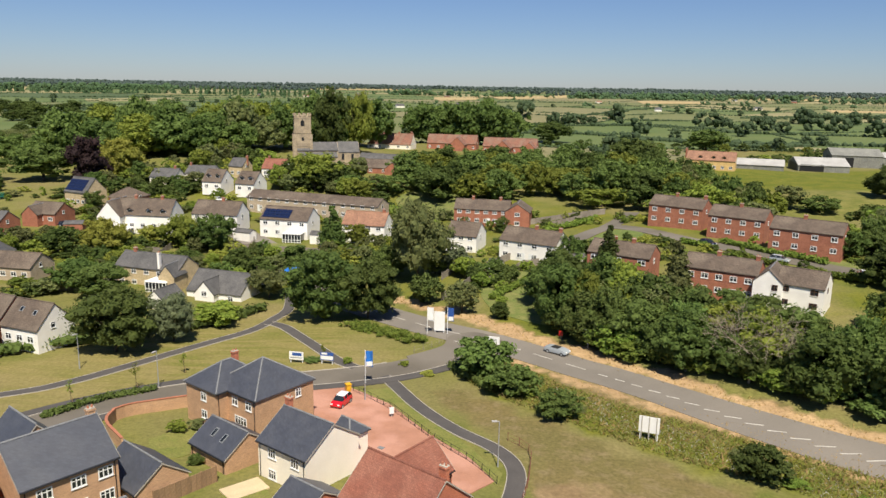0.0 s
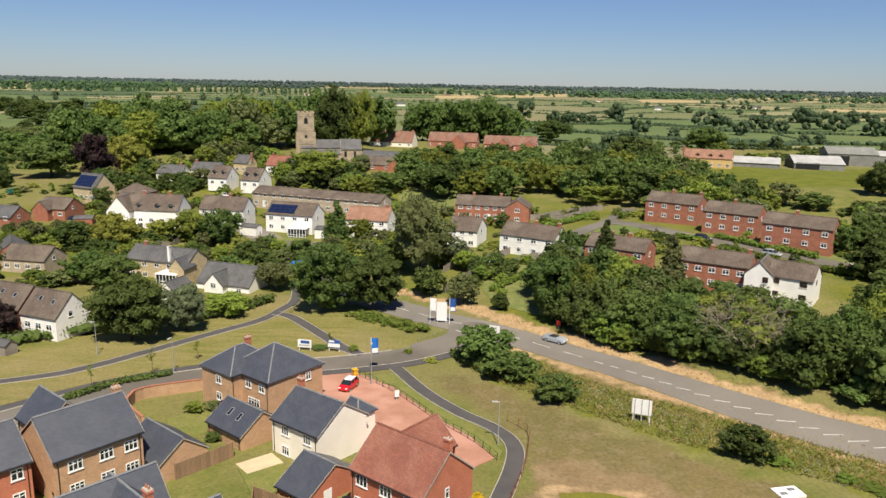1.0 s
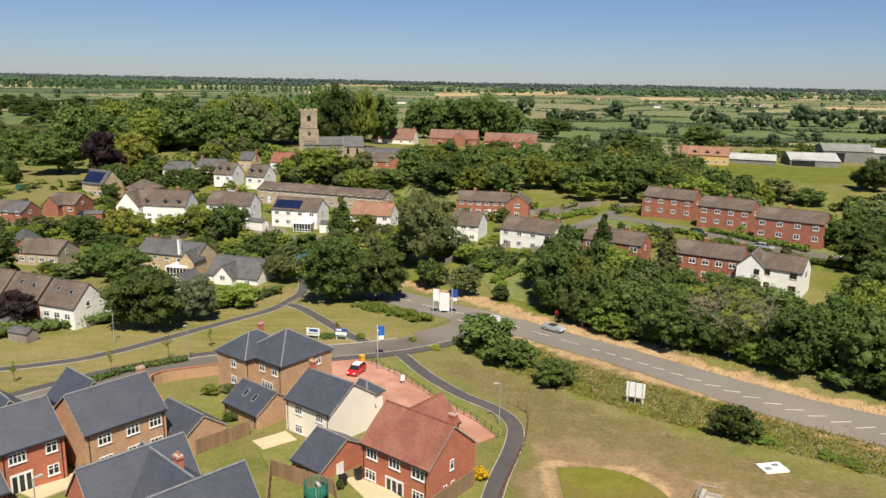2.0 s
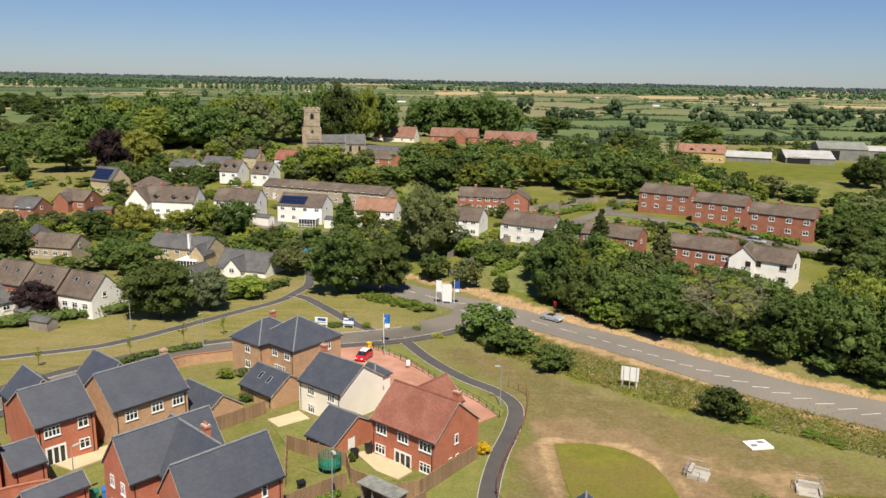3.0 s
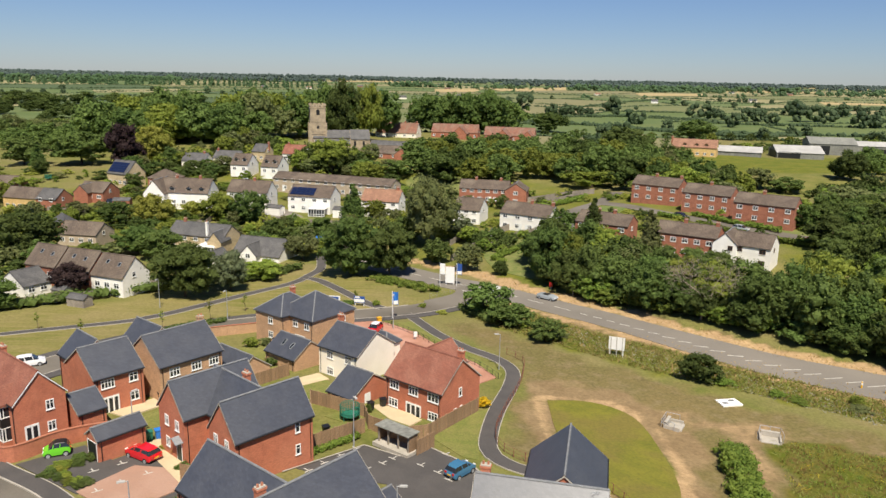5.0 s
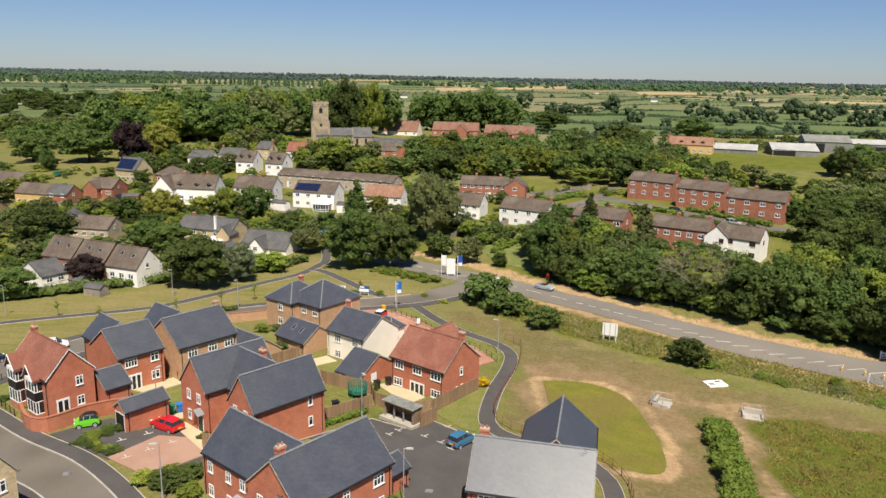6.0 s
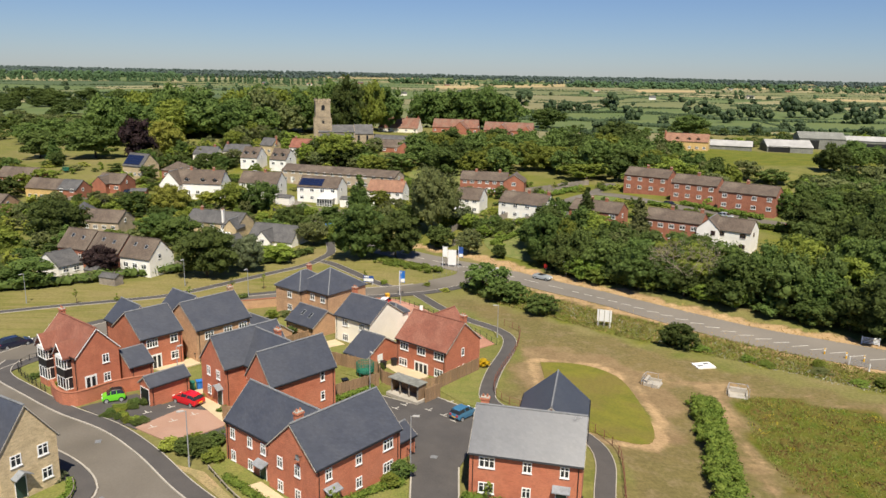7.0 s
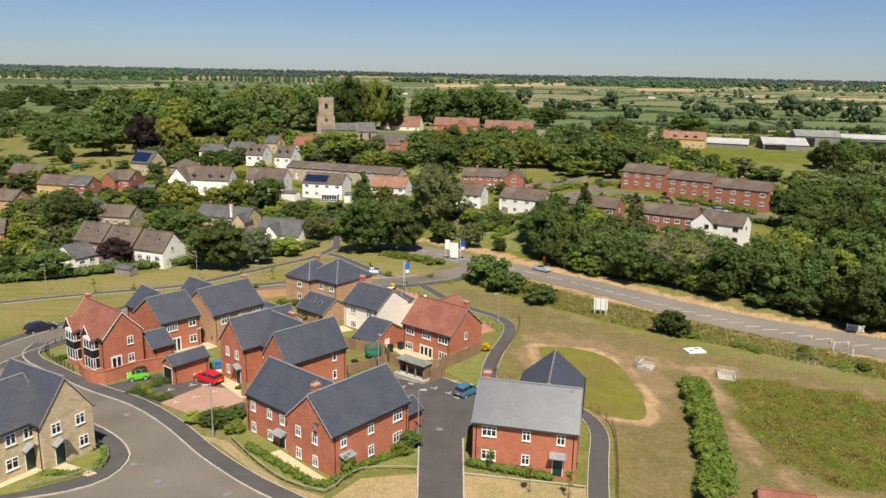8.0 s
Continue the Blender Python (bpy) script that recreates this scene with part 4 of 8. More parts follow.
house("garage", "small red brick outbuilding with a slate roof", 5.0, [
    B(-39.7, 92.4, 49, 3.0, 4.8, 2.7, 4.2, "brick_red", "slate")], "garage")
house("garage", "low red brick garage with a slate roof", 5.2, [
    B(-33.5, 86.6, 50, 5.1, 2.3, 2.5, 3.35, "brick_red", "slate", door=[("l", 0, dict(mat="black", w=1.8, h=1.9))])], "garage")
house("terraced_house", "row of red brick houses with cross-gabled slate roofs and porches", 5.0, [
    B(-24.4, 89.2, 47, 9.0, 5.2, 5.1, 8.2, "brick_red", "slate", win=row("l", (-0.9, 1.2), HI, w=0.75) + row("l", (-0.9,), LO, w=0.75), door=[("l", 1.4, dict(canopy="gable"))]),
    B(-18.0, 85.0, 46.5, 9.0, 4.8, 4.8, 7.95, "brick_red", "slate", win=row("l", (-1.1, 0.9), HI, w=0.7) + row("l", (-1.1, 0.9), LO, w=0.7) + row("f", (2.6,), HI, w=0.6, lights=1) + row("f", (2.6,), LO, w=0.6, lights=1)),
    B(-21.2, 88.2, -42.5, 8.5, 6.6, 5.0, 8.0, "brick_red", "slate", win=row("f", (-1.9, 0.4), HI, w=0.8), door=[("f", -1.6, dict(canopy="gable"))], chim=[(1.0, 0.5, 8.4)])])
house("detached_house", "red brick house with red tile roof and tall bay windows", 5.3, [
    B(-45.6, 91.2, -39, 9.3, 5.2, 5.0, 7.8, "brick_red", "tile_red", cap="tile_red", barge="window_white", win=row("r", (0.9,), HI, w=0.85) + row("r", (0.9,), LO, w=0.85), door=[("r", -1.1, dict(glazed=True, w=1.3))],
      chim=[(-4.3, 0.2, 8.2)])])
house("stone_house", "yellow stone pair of houses with slate roofs and gabled door canopies", 6.0, [
    B(-45.0, 60.2, 60, 12.0, 7.0, 4.9, 8.2, "stone", "slate", win=row("f", (0.2, 2.3, 4.0), HI, w=1.0) + row("f", (2.2,), LO, w=1.2), door=[("f", 3.95, dict(canopy="gable"))]),
    B(-40.9, 66.0, -30, 8.5, 5.4, 4.9, 8.6, "stone", "slate", win=row("r", (-1.2, 1.3), HI, w=1.0) + row("r", (1.5,), LO, w=1.0), door=[("r", -1.0, dict(canopy="gable"))])])


def bay_window(x, y, ang, z):
    """Two-storey square bay: white glazing, black panel between, small hipped tile roof."""
    root = tagged(new("bay_window"), "two-storey white bay window with a black panel and tiled hood", "bay window")
    root.matrix_world = pose(x, y, z, 0, 0, ang)
    w, d = 2.2, 0.9
    for z0, z1, mt, nm in ((-1.5, 0.5, "brick_red", "plinth"), (2.05, 3.1, "black", "panel"), (4.35, 4.7, "window_white", "head")):
        bm = bmesh.new()
        box(bm, -w / 2, w / 2, -d, 0.1, z0, z1)
        part(nm, bm, M[mt], root)
    for z0, z1 in ((0.5, 2.05), (3.1, 4.35)):
        bm = bmesh.new()
        box(bm, -w / 2 + 0.05, w / 2 - 0.05, -d + 0.05, 0.1, z0, z1)
        g = part("pane", bm, M["glass"], root)
        bm = bmesh.new()
        for x0 in (-w / 2, -w / 6 - 0.04, w / 6 - 0.04, w / 2 - 0.09):
            box(bm, x0, x0 + 0.09, -d, -d + 0.1, z0, z1)
        for s in (-1, 1):
            box(bm, s * w / 2 - 0.05, s * w / 2 + 0.02, -d + 0.3, -d + 0.38, z0, z1)
        for zz in (z0, z1 - 0.1):
            box(bm, -w / 2 - 0.01, w / 2 + 0.01, -d - 0.01, 0.1, zz, zz + 0.1)
        part("window_frame", bm, M["window_white"], root)
    bm, caps, _ = roof_bm(3.4, 2.4, 0, 1.5, (0, 0), 0.12, 0.1)
    part("hood", bm, M["tile_red"], root, loc=pose(0, 0.7, 4.8, 0, 0, -90))
    for s in (-1, 1):
        bm = bmesh.new()
        tube(bm, (s * 1.32, -1.12, 4.6), (0, -1.12, 6.25), 0.06, n=4)
        part("bargeboard", bm, M["window_white"], root)
    return root


for u in (-2.6, 2.2):
    m0 = pose(-45.6, 91.2, 5.3, 0, 0, -39) @ Matrix.Translation((u, -2.6, 0))
    bay_window(m0.translation.x, m0.translation.y, -39, 5.3)


# ---- trees ----
def leaf_cards(rng, centres, radii, per, size, squash=0.8, loose=0.95, spread=(0.62, 1.2)):
    """Small leaf clumps in and around many lobes, as bent quads turned every way."""
    c, r = np.repeat(np.asarray(centres, float), per, 0), np.repeat(np.asarray(radii, float), per)[:, None]
    n = len(c)
    d = rng.normal(size=(n, 3))
    d /= np.linalg.norm(d, axis=1)[:, None]
    d[:, 2] = np.where(d[:, 2] < -0.45, -d[:, 2], d[:, 2])
    p = c + d * r * rng.uniform(*spread, (n, 1)) * np.array([1, 1, squash])
    nn = d + np.array([0, 0, 0.25]) + rng.normal(scale=loose * 0.6, size=(n, 3))
    nn /= np.linalg.norm(nn, axis=1)[:, None]
    t = np.cross(nn, rng.normal(size=(n, 3)))
    t /= np.linalg.norm(t, axis=1)[:, None]
    b = np.cross(nn, t)
    s = size * rng.uniform(0.5, 1.35, (n, 1))
    quad = np.stack([p - t * s, p - b * s * 0.7 + nn * s * 0.2, p + t * s, p + b * s * 0.7 + nn * s * 0.2], 1).reshape(-1, 3)
    return quad.tolist(), np.arange(4 * n).reshape(-1, 4).tolist()


ICO = None


def lobe_cores(rng, centres, radii, squash=0.8, k=0.86):
    """Dark inner masses so that crowns are not see-through."""
    global ICO
    if ICO is None:
        bm = bmesh.new()
        bmesh.ops.create_icosphere(bm, subdivisions=1, radius=1)
        ICO = (np.array([v.co[:] for v in bm.verts]), [[v.index for v in f.verts] for f in bm.faces])
        bm.free()
    verts, faces = [], []
    for c, r in zip(centres, radii):
        b = len(verts)
        jit = rng.uniform(0.75, 1.15, (len(ICO[0]), 1))
        verts.extend((c + ICO[0] * jit * r * k * np.array([1, 1, squash])).tolist())
        faces.extend([[b + i for i in f] for f in ICO[1]])
    return verts, faces


def tree_parts(seed, h, r, kind, lobes, per, leaf):
    """Crown and trunk meshes for a tree of height h and crown radius r."""
    rng = np.random.default_rng(seed)
    cs, rs = [], []
    if kind == "conifer":
        for i in range(lobes):
            f = (i + 0.5) / lobes
            rr = r * (1 - f) ** 0.85 + 0.25
            for j in range(max(2, int(6 * (1 - f)) + 1)):
                a = rng.uniform(0, 2 * math.pi)
                cs.append((rr * 0.6 * math.cos(a), rr * 0.6 * math.sin(a), h * (0.1 + 0.88 * f)))
                rs.append(rr * 0.5 + 0.2)
    else:
        base = {"bush": 0.1, "weeping": 0.14, "thicket": 0.05}.get(kind, 0.1)
        for i in range(lobes):
            d = rng.normal(size=3)
            d /= np.linalg.norm(d)
            q = rng.uniform(0.5, 0.98)
            zc = h * (base + (1 - base) * 0.5)
            zr = h * (1 - base) * 0.5
            wob = 1 + 0.22 * math.sin(3 * math.atan2(d[1], d[0]) + seed)
            cs.append((d[0] * r * q * wob, d[1] * r * q * wob, zc + d[2] * zr * q))
            rs.append(min(r, zr) * rng.choice((0.15, 0.2, 0.26, 0.34)) * rng.uniform(0.85, 1.15))
    cs, rs = np.array(cs), np.array(rs)
    sq = 1.15 if kind == "weeping" else 0.8
    bushy = kind == "bush"
    v, f = leaf_cards(rng, cs, rs, per, leaf, sq)
    v2, f2 = lobe_cores(rng, cs, rs, sq, 0.62 if bushy else 0.68)
    k = len(v)
    v += v2
    f += [[i + k for i in q] for q in f2]
    crown = bpy.data.meshes.new("crown")
    crown.from_pydata(v, [], f)
    bm = bmesh.new()
    tr = max(0.12, h * 0.022)
    tube(bm, (0, 0, -0.4), (0, 0, h * 0.42), tr, tr * 0.7, 7)
    for i in range(4):
        a = rng.uniform(0, 2 * math.pi)
        tube(bm, (0, 0, h * rng.uniform(0.2, 0.4)), (r * 0.55 * math.cos(a), r * 0.55 * math.sin(a), h * rng.uniform(0.5, 0.72)), tr * 0.5, tr * 0.15, 5)
    trunk = bpy.data.meshes.new("trunk")
    bm.to_mesh(trunk), bm.free()
    trunk.materials.append(M["bark"])
    return crown, trunk


TREES = {}


def tree_proto(kind, mat, variant, fine):
    """A tree 10 m high with a 5 m crown, built once for each kind; later ones are scaled copies of its meshes."""
    key = (kind, mat, variant, fine)
    if key not in TREES:
        lob, per, leaf = {-1: (34, 20, 0.55), 0: (70, 30, 0.40), 1: (110, 44, 0.28), 2: (170, 64, 0.19)}[fine]
        if kind == "bush":
            lob, per, leaf = (60, 26, 0.5) if fine < 1 else (80, 44, 0.4)
        if kind == "conifer":
            lob = {-1: 7, 0: 9, 1: 14, 2: 18}[fine]
        r = 3.0 if kind == "conifer" else 5.0
        crown, trunk = tree_parts(hash_seed(key), 10.0, r, kind, lob, per, leaf)
        crown.materials.append(M[mat])
        TREES[key] = (crown, trunk, r)
    return TREES[key]


def hash_seed(key):
    return sum((i + 1) * ord(c) for i, c in enumerate("".join(str(k) for k in key))) % 9973


rt = random.Random(11)
LABELS = {"leaf": "broadleaf tree in full green leaf", "leaf_light": "light green broadleaf tree with a loose crown", "leaf_yellow": "yellow-green broadleaf tree with a soft crown",
          "leaf_hedge": "bright green broadleaf tree", "leaf_dark": "dark green tree with a dense crown", "leaf_copper": "dark copper-purple beech tree", "leaf_silver": "silvery grey-green tree with fine leaves", "leaf_olive": "dull olive-green tree with fine leaves"}


def tree(x, y, h, r, mat="leaf", kind="round", fine=0, group="", label="", z=None):
    crown, trunk, r0 = tree_proto(kind, mat, rt.randrange(3), fine)
    what = {"bush": "bush", "conifer": "conifer_tree"}.get(kind, "tree")
    root = new(what)
    root.matrix_world = pose(x, y, (tz(x, y) if z is None else z) - 0.1, 0, 0, rt.uniform(0, 360)) @ Matrix.Diagonal((r / r0, r / r0 * rt.uniform(0.9, 1.1), h / 10.0, 1))
    lab = label or LABELS[mat]
    if kind == "bush":
        lab = lab.replace("broadleaf tree", "leafy bush").replace("tree", "bush")
    if kind == "conifer":
        lab = "tall dark green conifer tree"
    tagged(root, lab, "bush" if kind == "bush" else "tree", group)
    for nm, me in (("crown", crown), ("trunk", trunk)):
        o = new(nm, me)
        o.parent = root
    return root


def scatter(poly, n, h, r, mats, fine=0, group="", kind="round", gap=0.8, clear=()):
    """Trees spread through a plan outline, no two crowns wholly inside one another."""
    xs, ys = [p[0] for p in poly], [p[1] for p in poly]
    done, tries = [], 0
    while len(done) < n and tries < n * 60:
        tries += 1
        x, y = rt.uniform(min(xs), max(xs)), rt.uniform(min(ys), max(ys))
        if inside(np.array([x]), np.array([y]), poly)[0] < 0:
            continue
        rr = rt.uniform(*r)
        if any((x - a) ** 2 + (y - b) ** 2 < (gap * (rr + c) * 0.72) ** 2 for a, b, c in done):
            continue
        if any((x - a) ** 2 + (y - b) ** 2 < c * c for a, b, c in clear):
            continue
        done.append((x, y, rr))
        tree(x, y, rt.uniform(*h), rr, rt.choice(mats), kind, fine, group)


def joined_wood(name, spots, label, fine=0):
    """Woods too far to pick apart: whole trees of shared shapes, one mesh for each leaf colour."""
    by = {}
    for x, y, h, r, mat in spots:
        by.setdefault(mat, []).append((x, y, h, r))
    for mat, lst in by.items():
        V, F, k = [], [], 0
        for x, y, h, r in lst:
            crown, trunk, r0 = tree_proto("round", mat, rt.randrange(3), fine)
            co = np.empty(len(crown.vertices) * 3)
            crown.vertices.foreach_get("co", co)
            co = co.reshape(-1, 3)
            a = rt.uniform(0, 6.28)
            c, s = math.cos(a), math.sin(a)
            p = np.stack([(co[:, 0] * c - co[:, 1] * s) * r / r0 + x, (co[:, 0] * s + co[:, 1] * c) * r / r0 + y, co[:, 2] * h / 10 + tz(x, y) - 0.3], 1)
            V.append(p)
            F += [[i + k for i in q.vertices] for q in crown.polygons]
            k += len(co)
        ob = obj(name, np.concatenate(V).tolist(), F, M[mat])
        tagged(ob, label, "trees", kind="stuff")


def spots_in(poly, n, h, r, mats, gap=0.75):
    xs, ys = [p[0] for p in poly], [p[1] for p in poly]
    done, out, tries = [], [], 0
    while len(done) < n and tries < n * 60:
        tries += 1
        x, y = rt.uniform(min(xs), max(xs)), rt.uniform(min(ys), max(ys))
        if inside(np.array([x]), np.array([y]), poly)[0] < 0:
            continue
        rr = rt.uniform(*r)
        if any((x - a) ** 2 + (y - b) ** 2 < (gap * (rr + c) * 0.72) ** 2 for a, b, c in done):
            continue
        done.append((x, y, rr))
        out.append((x, y, rt.uniform(*h), rr, rt.choice(mats)))
    return out


# by the junction and the green
tree(-19.8, 176, 12.8, 6.1, "leaf_dark", fine=2)
tree(-11.6, 176, 11.0, 5.4, "leaf", fine=2)
tree(-3.3, 201, 17.0, 6.4, "leaf_olive", kind="weeping", fine=2)
tree(-1.3, 185, 5.6, 3.6, "leaf", "bush", 1)
tree(5.9, 178.5, 5.9, 3.2, "leaf_olive", "bush", 1)
tree(12.9, 175, 3.4, 1.7, "leaf_dark", "bush", 1)
tree(8.0, 148.5, 6.0, 4.2, "leaf", "bush", 2)
tree(12.0, 141.5, 4.2, 3.6, "leaf", "bush", 2)
tree(17.5, 133.5, 4.0, 2.8, "leaf", "bush", 2)
tree(38.5, 119.5, 4.2, 2.8, "leaf_dark", "bush", 2)


def field_hedge(points, h, w, mat, label):
    """A broad unclipped hedge: many small leafy lobes over its whole width and height."""
    rng = np.random.default_rng(17)
    cs, rs = [], []
    for q in curve(points, 0.42):
        for k in range(4):
            u = rng.uniform(-1, 1)
            hh = h * (0.9 + 0.16 * math.sin(q.y * 0.7)) * (1 - 0.35 * u * u)
            cs.append((q.x + u * w * 0.43, q.y + rng.normal() * 0.3, tz(q.x, q.y) + hh * (rng.uniform(0.15, 0.95) if abs(u) > 0.7 else rng.uniform(0.75, 0.95)) - 0.3))
            rs.append(rng.uniform(0.42, 0.8))
    cs, rs = np.array(cs), np.array(rs)
    v, f = leaf_cards(rng, cs, rs, 34, 0.13, 0.85)
    v2, f2 = lobe_cores(rng, cs, rs, 0.85, 0.75)
    k = len(v)
    return tagged(obj("hedge", v + v2, f + [[i + k for i in q] for q in f2], M[mat]), label, "hedge")


field_hedge([(34.6, 97), (33.4, 90), (31.6, 83), (29.8, 76), (28, 69), (25.4, 62)], 2.7, 4.3, "leaf_hedge", "broad unclipped green field hedge")
# gardens of the village, nearest first
tree(-50.1, 156.3, 10.5, 6.0, "leaf", fine=2)
tree(-43.1, 162.7, 8.2, 3.9, "leaf_silver", fine=2)
tree(-71.7, 154.6, 6.4, 3.4, "leaf_copper", fine=2)
tree(-38.8, 173.1, 4.3, 4.2, "leaf_light", "bush", 1)
tree(-33.8, 192.5, 6.6, 4.0, "leaf_olive", "bush", 1)
tree(-74.3, 194.0, 7.4, 4.6, "leaf_dark", fine=1)
tree(-67.4, 190.7, 7.0, 5.4, "leaf", fine=1)
tree(-91.7, 224.8, 6.5, 5.0, "leaf_dark", fine=1)
tree(-81.5, 225.0, 8.6, 5.9, "leaf_yellow", "weeping", 1)
tree(-73.2, 231.5, 5.1, 2.9, "leaf_yellow", "bush", 1)
tree(-64.4, 230.4, 7.6, 5.0, "leaf_light", "weeping", 1)
tree(-55.1, 226.4, 9.4, 5.2, "leaf_dark", fine=1)
tree(-44.8, 211.8, 5.9, 3.6, "leaf", fine=1)
tree(-107.6, 275.5, 6.1, 3.5, "leaf")
tree(-94.5, 181.0, 12.0, 6.8, "leaf_dark", fine=1)
tree(-87.5, 196.7, 2.1, 3.0, "leaf_hedge", "bush")
tree(-80.1, 192.2, 3.2, 3.6, "leaf_olive", "bush")
tree(-80.5, 144.0, 5.8, 4.6, "leaf", fine=1)
tree(-88.0, 143.9, 4.0, 4.4, "leaf_dark", fine=1)
tree(-97.5, 170.3, 3.0, 2.1, "leaf_hedge", "bush", 1)
tree(-71.0, 149.5, 2.0, 2.2, "leaf_olive", "bush", 1)
tree(-26.0, 229.5, 10.8, 3.2, "leaf_dark", "conifer", 1)
tree(-19.8, 230.2, 5.8, 3.2, "leaf_light", fine=1)
tree(-32.6, 216.7, 5.1, 3.9, "leaf", "bush", 1)
tree(-41.2, 212.0, 3.5, 4.2, "leaf", "bush")
tree(-8.9, 204.5, 7.3, 4.7, "leaf", fine=1)
tree(5.0, 205.2, 6.3, 3.6, "leaf_silver", "bush")
tree(10.7, 194.8, 2.9, 2.6, "leaf_hedge", "bush")
tree(36.5, 194.0, 12.4, 3.0, "leaf_dark", "conifer", 1)
tree(47.1, 182.0, 11.9, 3.6, "leaf_olive", "conifer", 1)
tree(-91.7, 292.3, 6.4, 5.2, "leaf")
tree(-82.5, 296.4, 6.1, 4.2, "leaf_olive")
tree(-108.3, 314.7, 7.5, 3.3, "leaf_dark")
tree(-43.2, 302.6, 12.2, 8.3, "leaf_light", fine=1)
tree(-29.8, 301.5, 6.3, 5.5, "leaf")
tree(-17.2, 301.7, 6.3, 6.3, "leaf")
tree(-53.6, 301.1, 5.7, 4.4, "leaf_copper")
tree(-124.3, 309.4, 18.2, 7.1, "leaf_copper", fine=1)
tree(-119.3, 324.3, 15.2, 8.3, "leaf_yellow", fine=1)
tree(-149.6, 326.1, 13.5, 11.5, "leaf", fine=1)
tree(-157.7, 307.5, 10.2, 3.4, "leaf_dark", "conifer")
tree(-171.8, 323.1, 11.2, 8.9, "leaf", fine=1)
tree(-51.4, 399.1, 30.2, 8.6, "leaf_dark", fine=1)
tree(-39.0, 409.5, 30.4, 7.0, "leaf_light", fine=1)
# behind the brick terraces and along the meadow
tree(95.1, 265.9, 7.9, 3.9, "leaf_dark")
tree(89.3, 269.2, 6.9, 5.1, "leaf")
tree(105.0, 264.7, 7.2, 4.4, "leaf_olive")
tree(112.0, 258.7, 4.7, 5.9, "leaf")
tree(51.2, 272.7, 5.7, 8.0, "leaf_light")
tree(61.0, 265.1, 7.9, 5.3, "leaf_dark")
tree(81.6, 288.5, 10.0, 4.6, "leaf_olive")
tree(80.1, 321.9, 11.6, 6.5, "leaf_dark", fine=1)
tree(77.8, 345.6, 12.7, 10.0, "leaf", fine=1)
# woods beside the main road
WOOD = [(20, 171), (26, 159), (33, 153.5), (46, 143), (57, 135), (70, 127), (95, 112), (140, 90), (150, 150), (118, 196), (100, 178), (86, 156), (72, 149), (57, 152), (45, 163), (37, 176), (24, 190)]
scatter(WOOD, 140, (8, 12), (3.4, 6.0), ["leaf", "leaf_dark", "leaf", "leaf_dark", "leaf_light"], 1, "roadside wood", "thicket", 0.66, [(47.2, 145.0, 7.0), (45, 140, 6.0)])
edge_ = curve([(21, 171), (27, 160.5), (34, 154.5), (46, 145.5), (57, 137.5), (70, 129.5), (95, 114.5), (120, 101)], 0.5)
for k_ in range(46):
    q_ = edge_[int((k_ + rt.random()) / 46 * len(edge_))]
    tree(q_.x + rt.uniform(-0.4, 1.8), q_.y + rt.uniform(-0.4, 1.8), rt.uniform(3.2, 6.5), rt.uniform(2.4, 3.8), rt.choice(["leaf", "leaf_dark", "leaf_hedge"]), "thicket", 1, "roadside wood")
for x, y, h, r, mt in ((50, 153, 8.6, 4.8, "leaf_dark"), (56, 151, 8.6, 4.8, "leaf"), (62, 148, 6.2, 4.2, "leaf_dark"), (54, 158, 8.2, 4.4, "leaf"), (61, 156, 5.2, 4.0, "leaf_dark"), (68, 150, 5.2, 4.2, "leaf"), (45, 160, 8.6, 4.4, "leaf_dark"),
                       (51, 164, 7.5, 4.0, "leaf"), (58, 162, 4.2, 3.2, "leaf_dark"), (39, 167, 8.6, 4.2, "leaf_olive"), (33, 172, 8.4, 4.4, "leaf_olive"), (29, 172, 6.2, 3.6, "leaf_olive"), (47, 169, 7.0, 3.6, "leaf")):
    tree(x, y, h, r, mt, "thicket", 1, "roadside wood")
RIGHT_WOOD = [(96, 184), (106, 208), (129, 262), (150, 300), (200, 320), (210, 220), (150, 150), (118, 165)]
scatter([(76, 160), (84, 178), (94, 196), (112, 232), (128, 222), (112, 150), (80, 146)], 34, (6.5, 9.5), (3.4, 5.2), ["leaf", "leaf_dark", "leaf", "leaf_hedge"], 1, "roadside wood", "thicket", 0.7, [(83.4, 206.1, 13), (67.6, 173.6, 9), (86, 188, 6)])
joined_wood("roadside_wood", spots_in(RIGHT_WOOD, 70, (7, 11), (4, 6.5), ["leaf", "leaf_dark", "leaf_dark"], 0.7), "dense broadleaf wood beside the main road", 1)
for x, y, h, r, mt in ((-190, 300, 9, 7, "leaf"), (-205, 330, 10, 8, "leaf_dark"), (-178, 284, 8, 5, "leaf"), (-163, 274, 6, 5, "leaf_hedge"), (-232, 350, 9, 8, "leaf"), (-152, 298, 6, 3, "leaf_dark")):
    tree(x, y, h, r, mt, fine=1)
scatter([(27, 183), (31, 170), (42, 168), (46, 182), (38, 190)], 7, (5.5, 8.5), (3, 4.5), ["leaf_olive", "leaf_light"], 1, "roadside wood")
joined_wood("far_wood", spots_in([(98, 205), (112, 195), (150, 190), (190, 240), (150, 250), (112, 235)], 26, (8, 11.5), (4.5, 6.5), ["leaf", "leaf_dark", "leaf_olive"]), "broadleaf wood beside the road and fields")
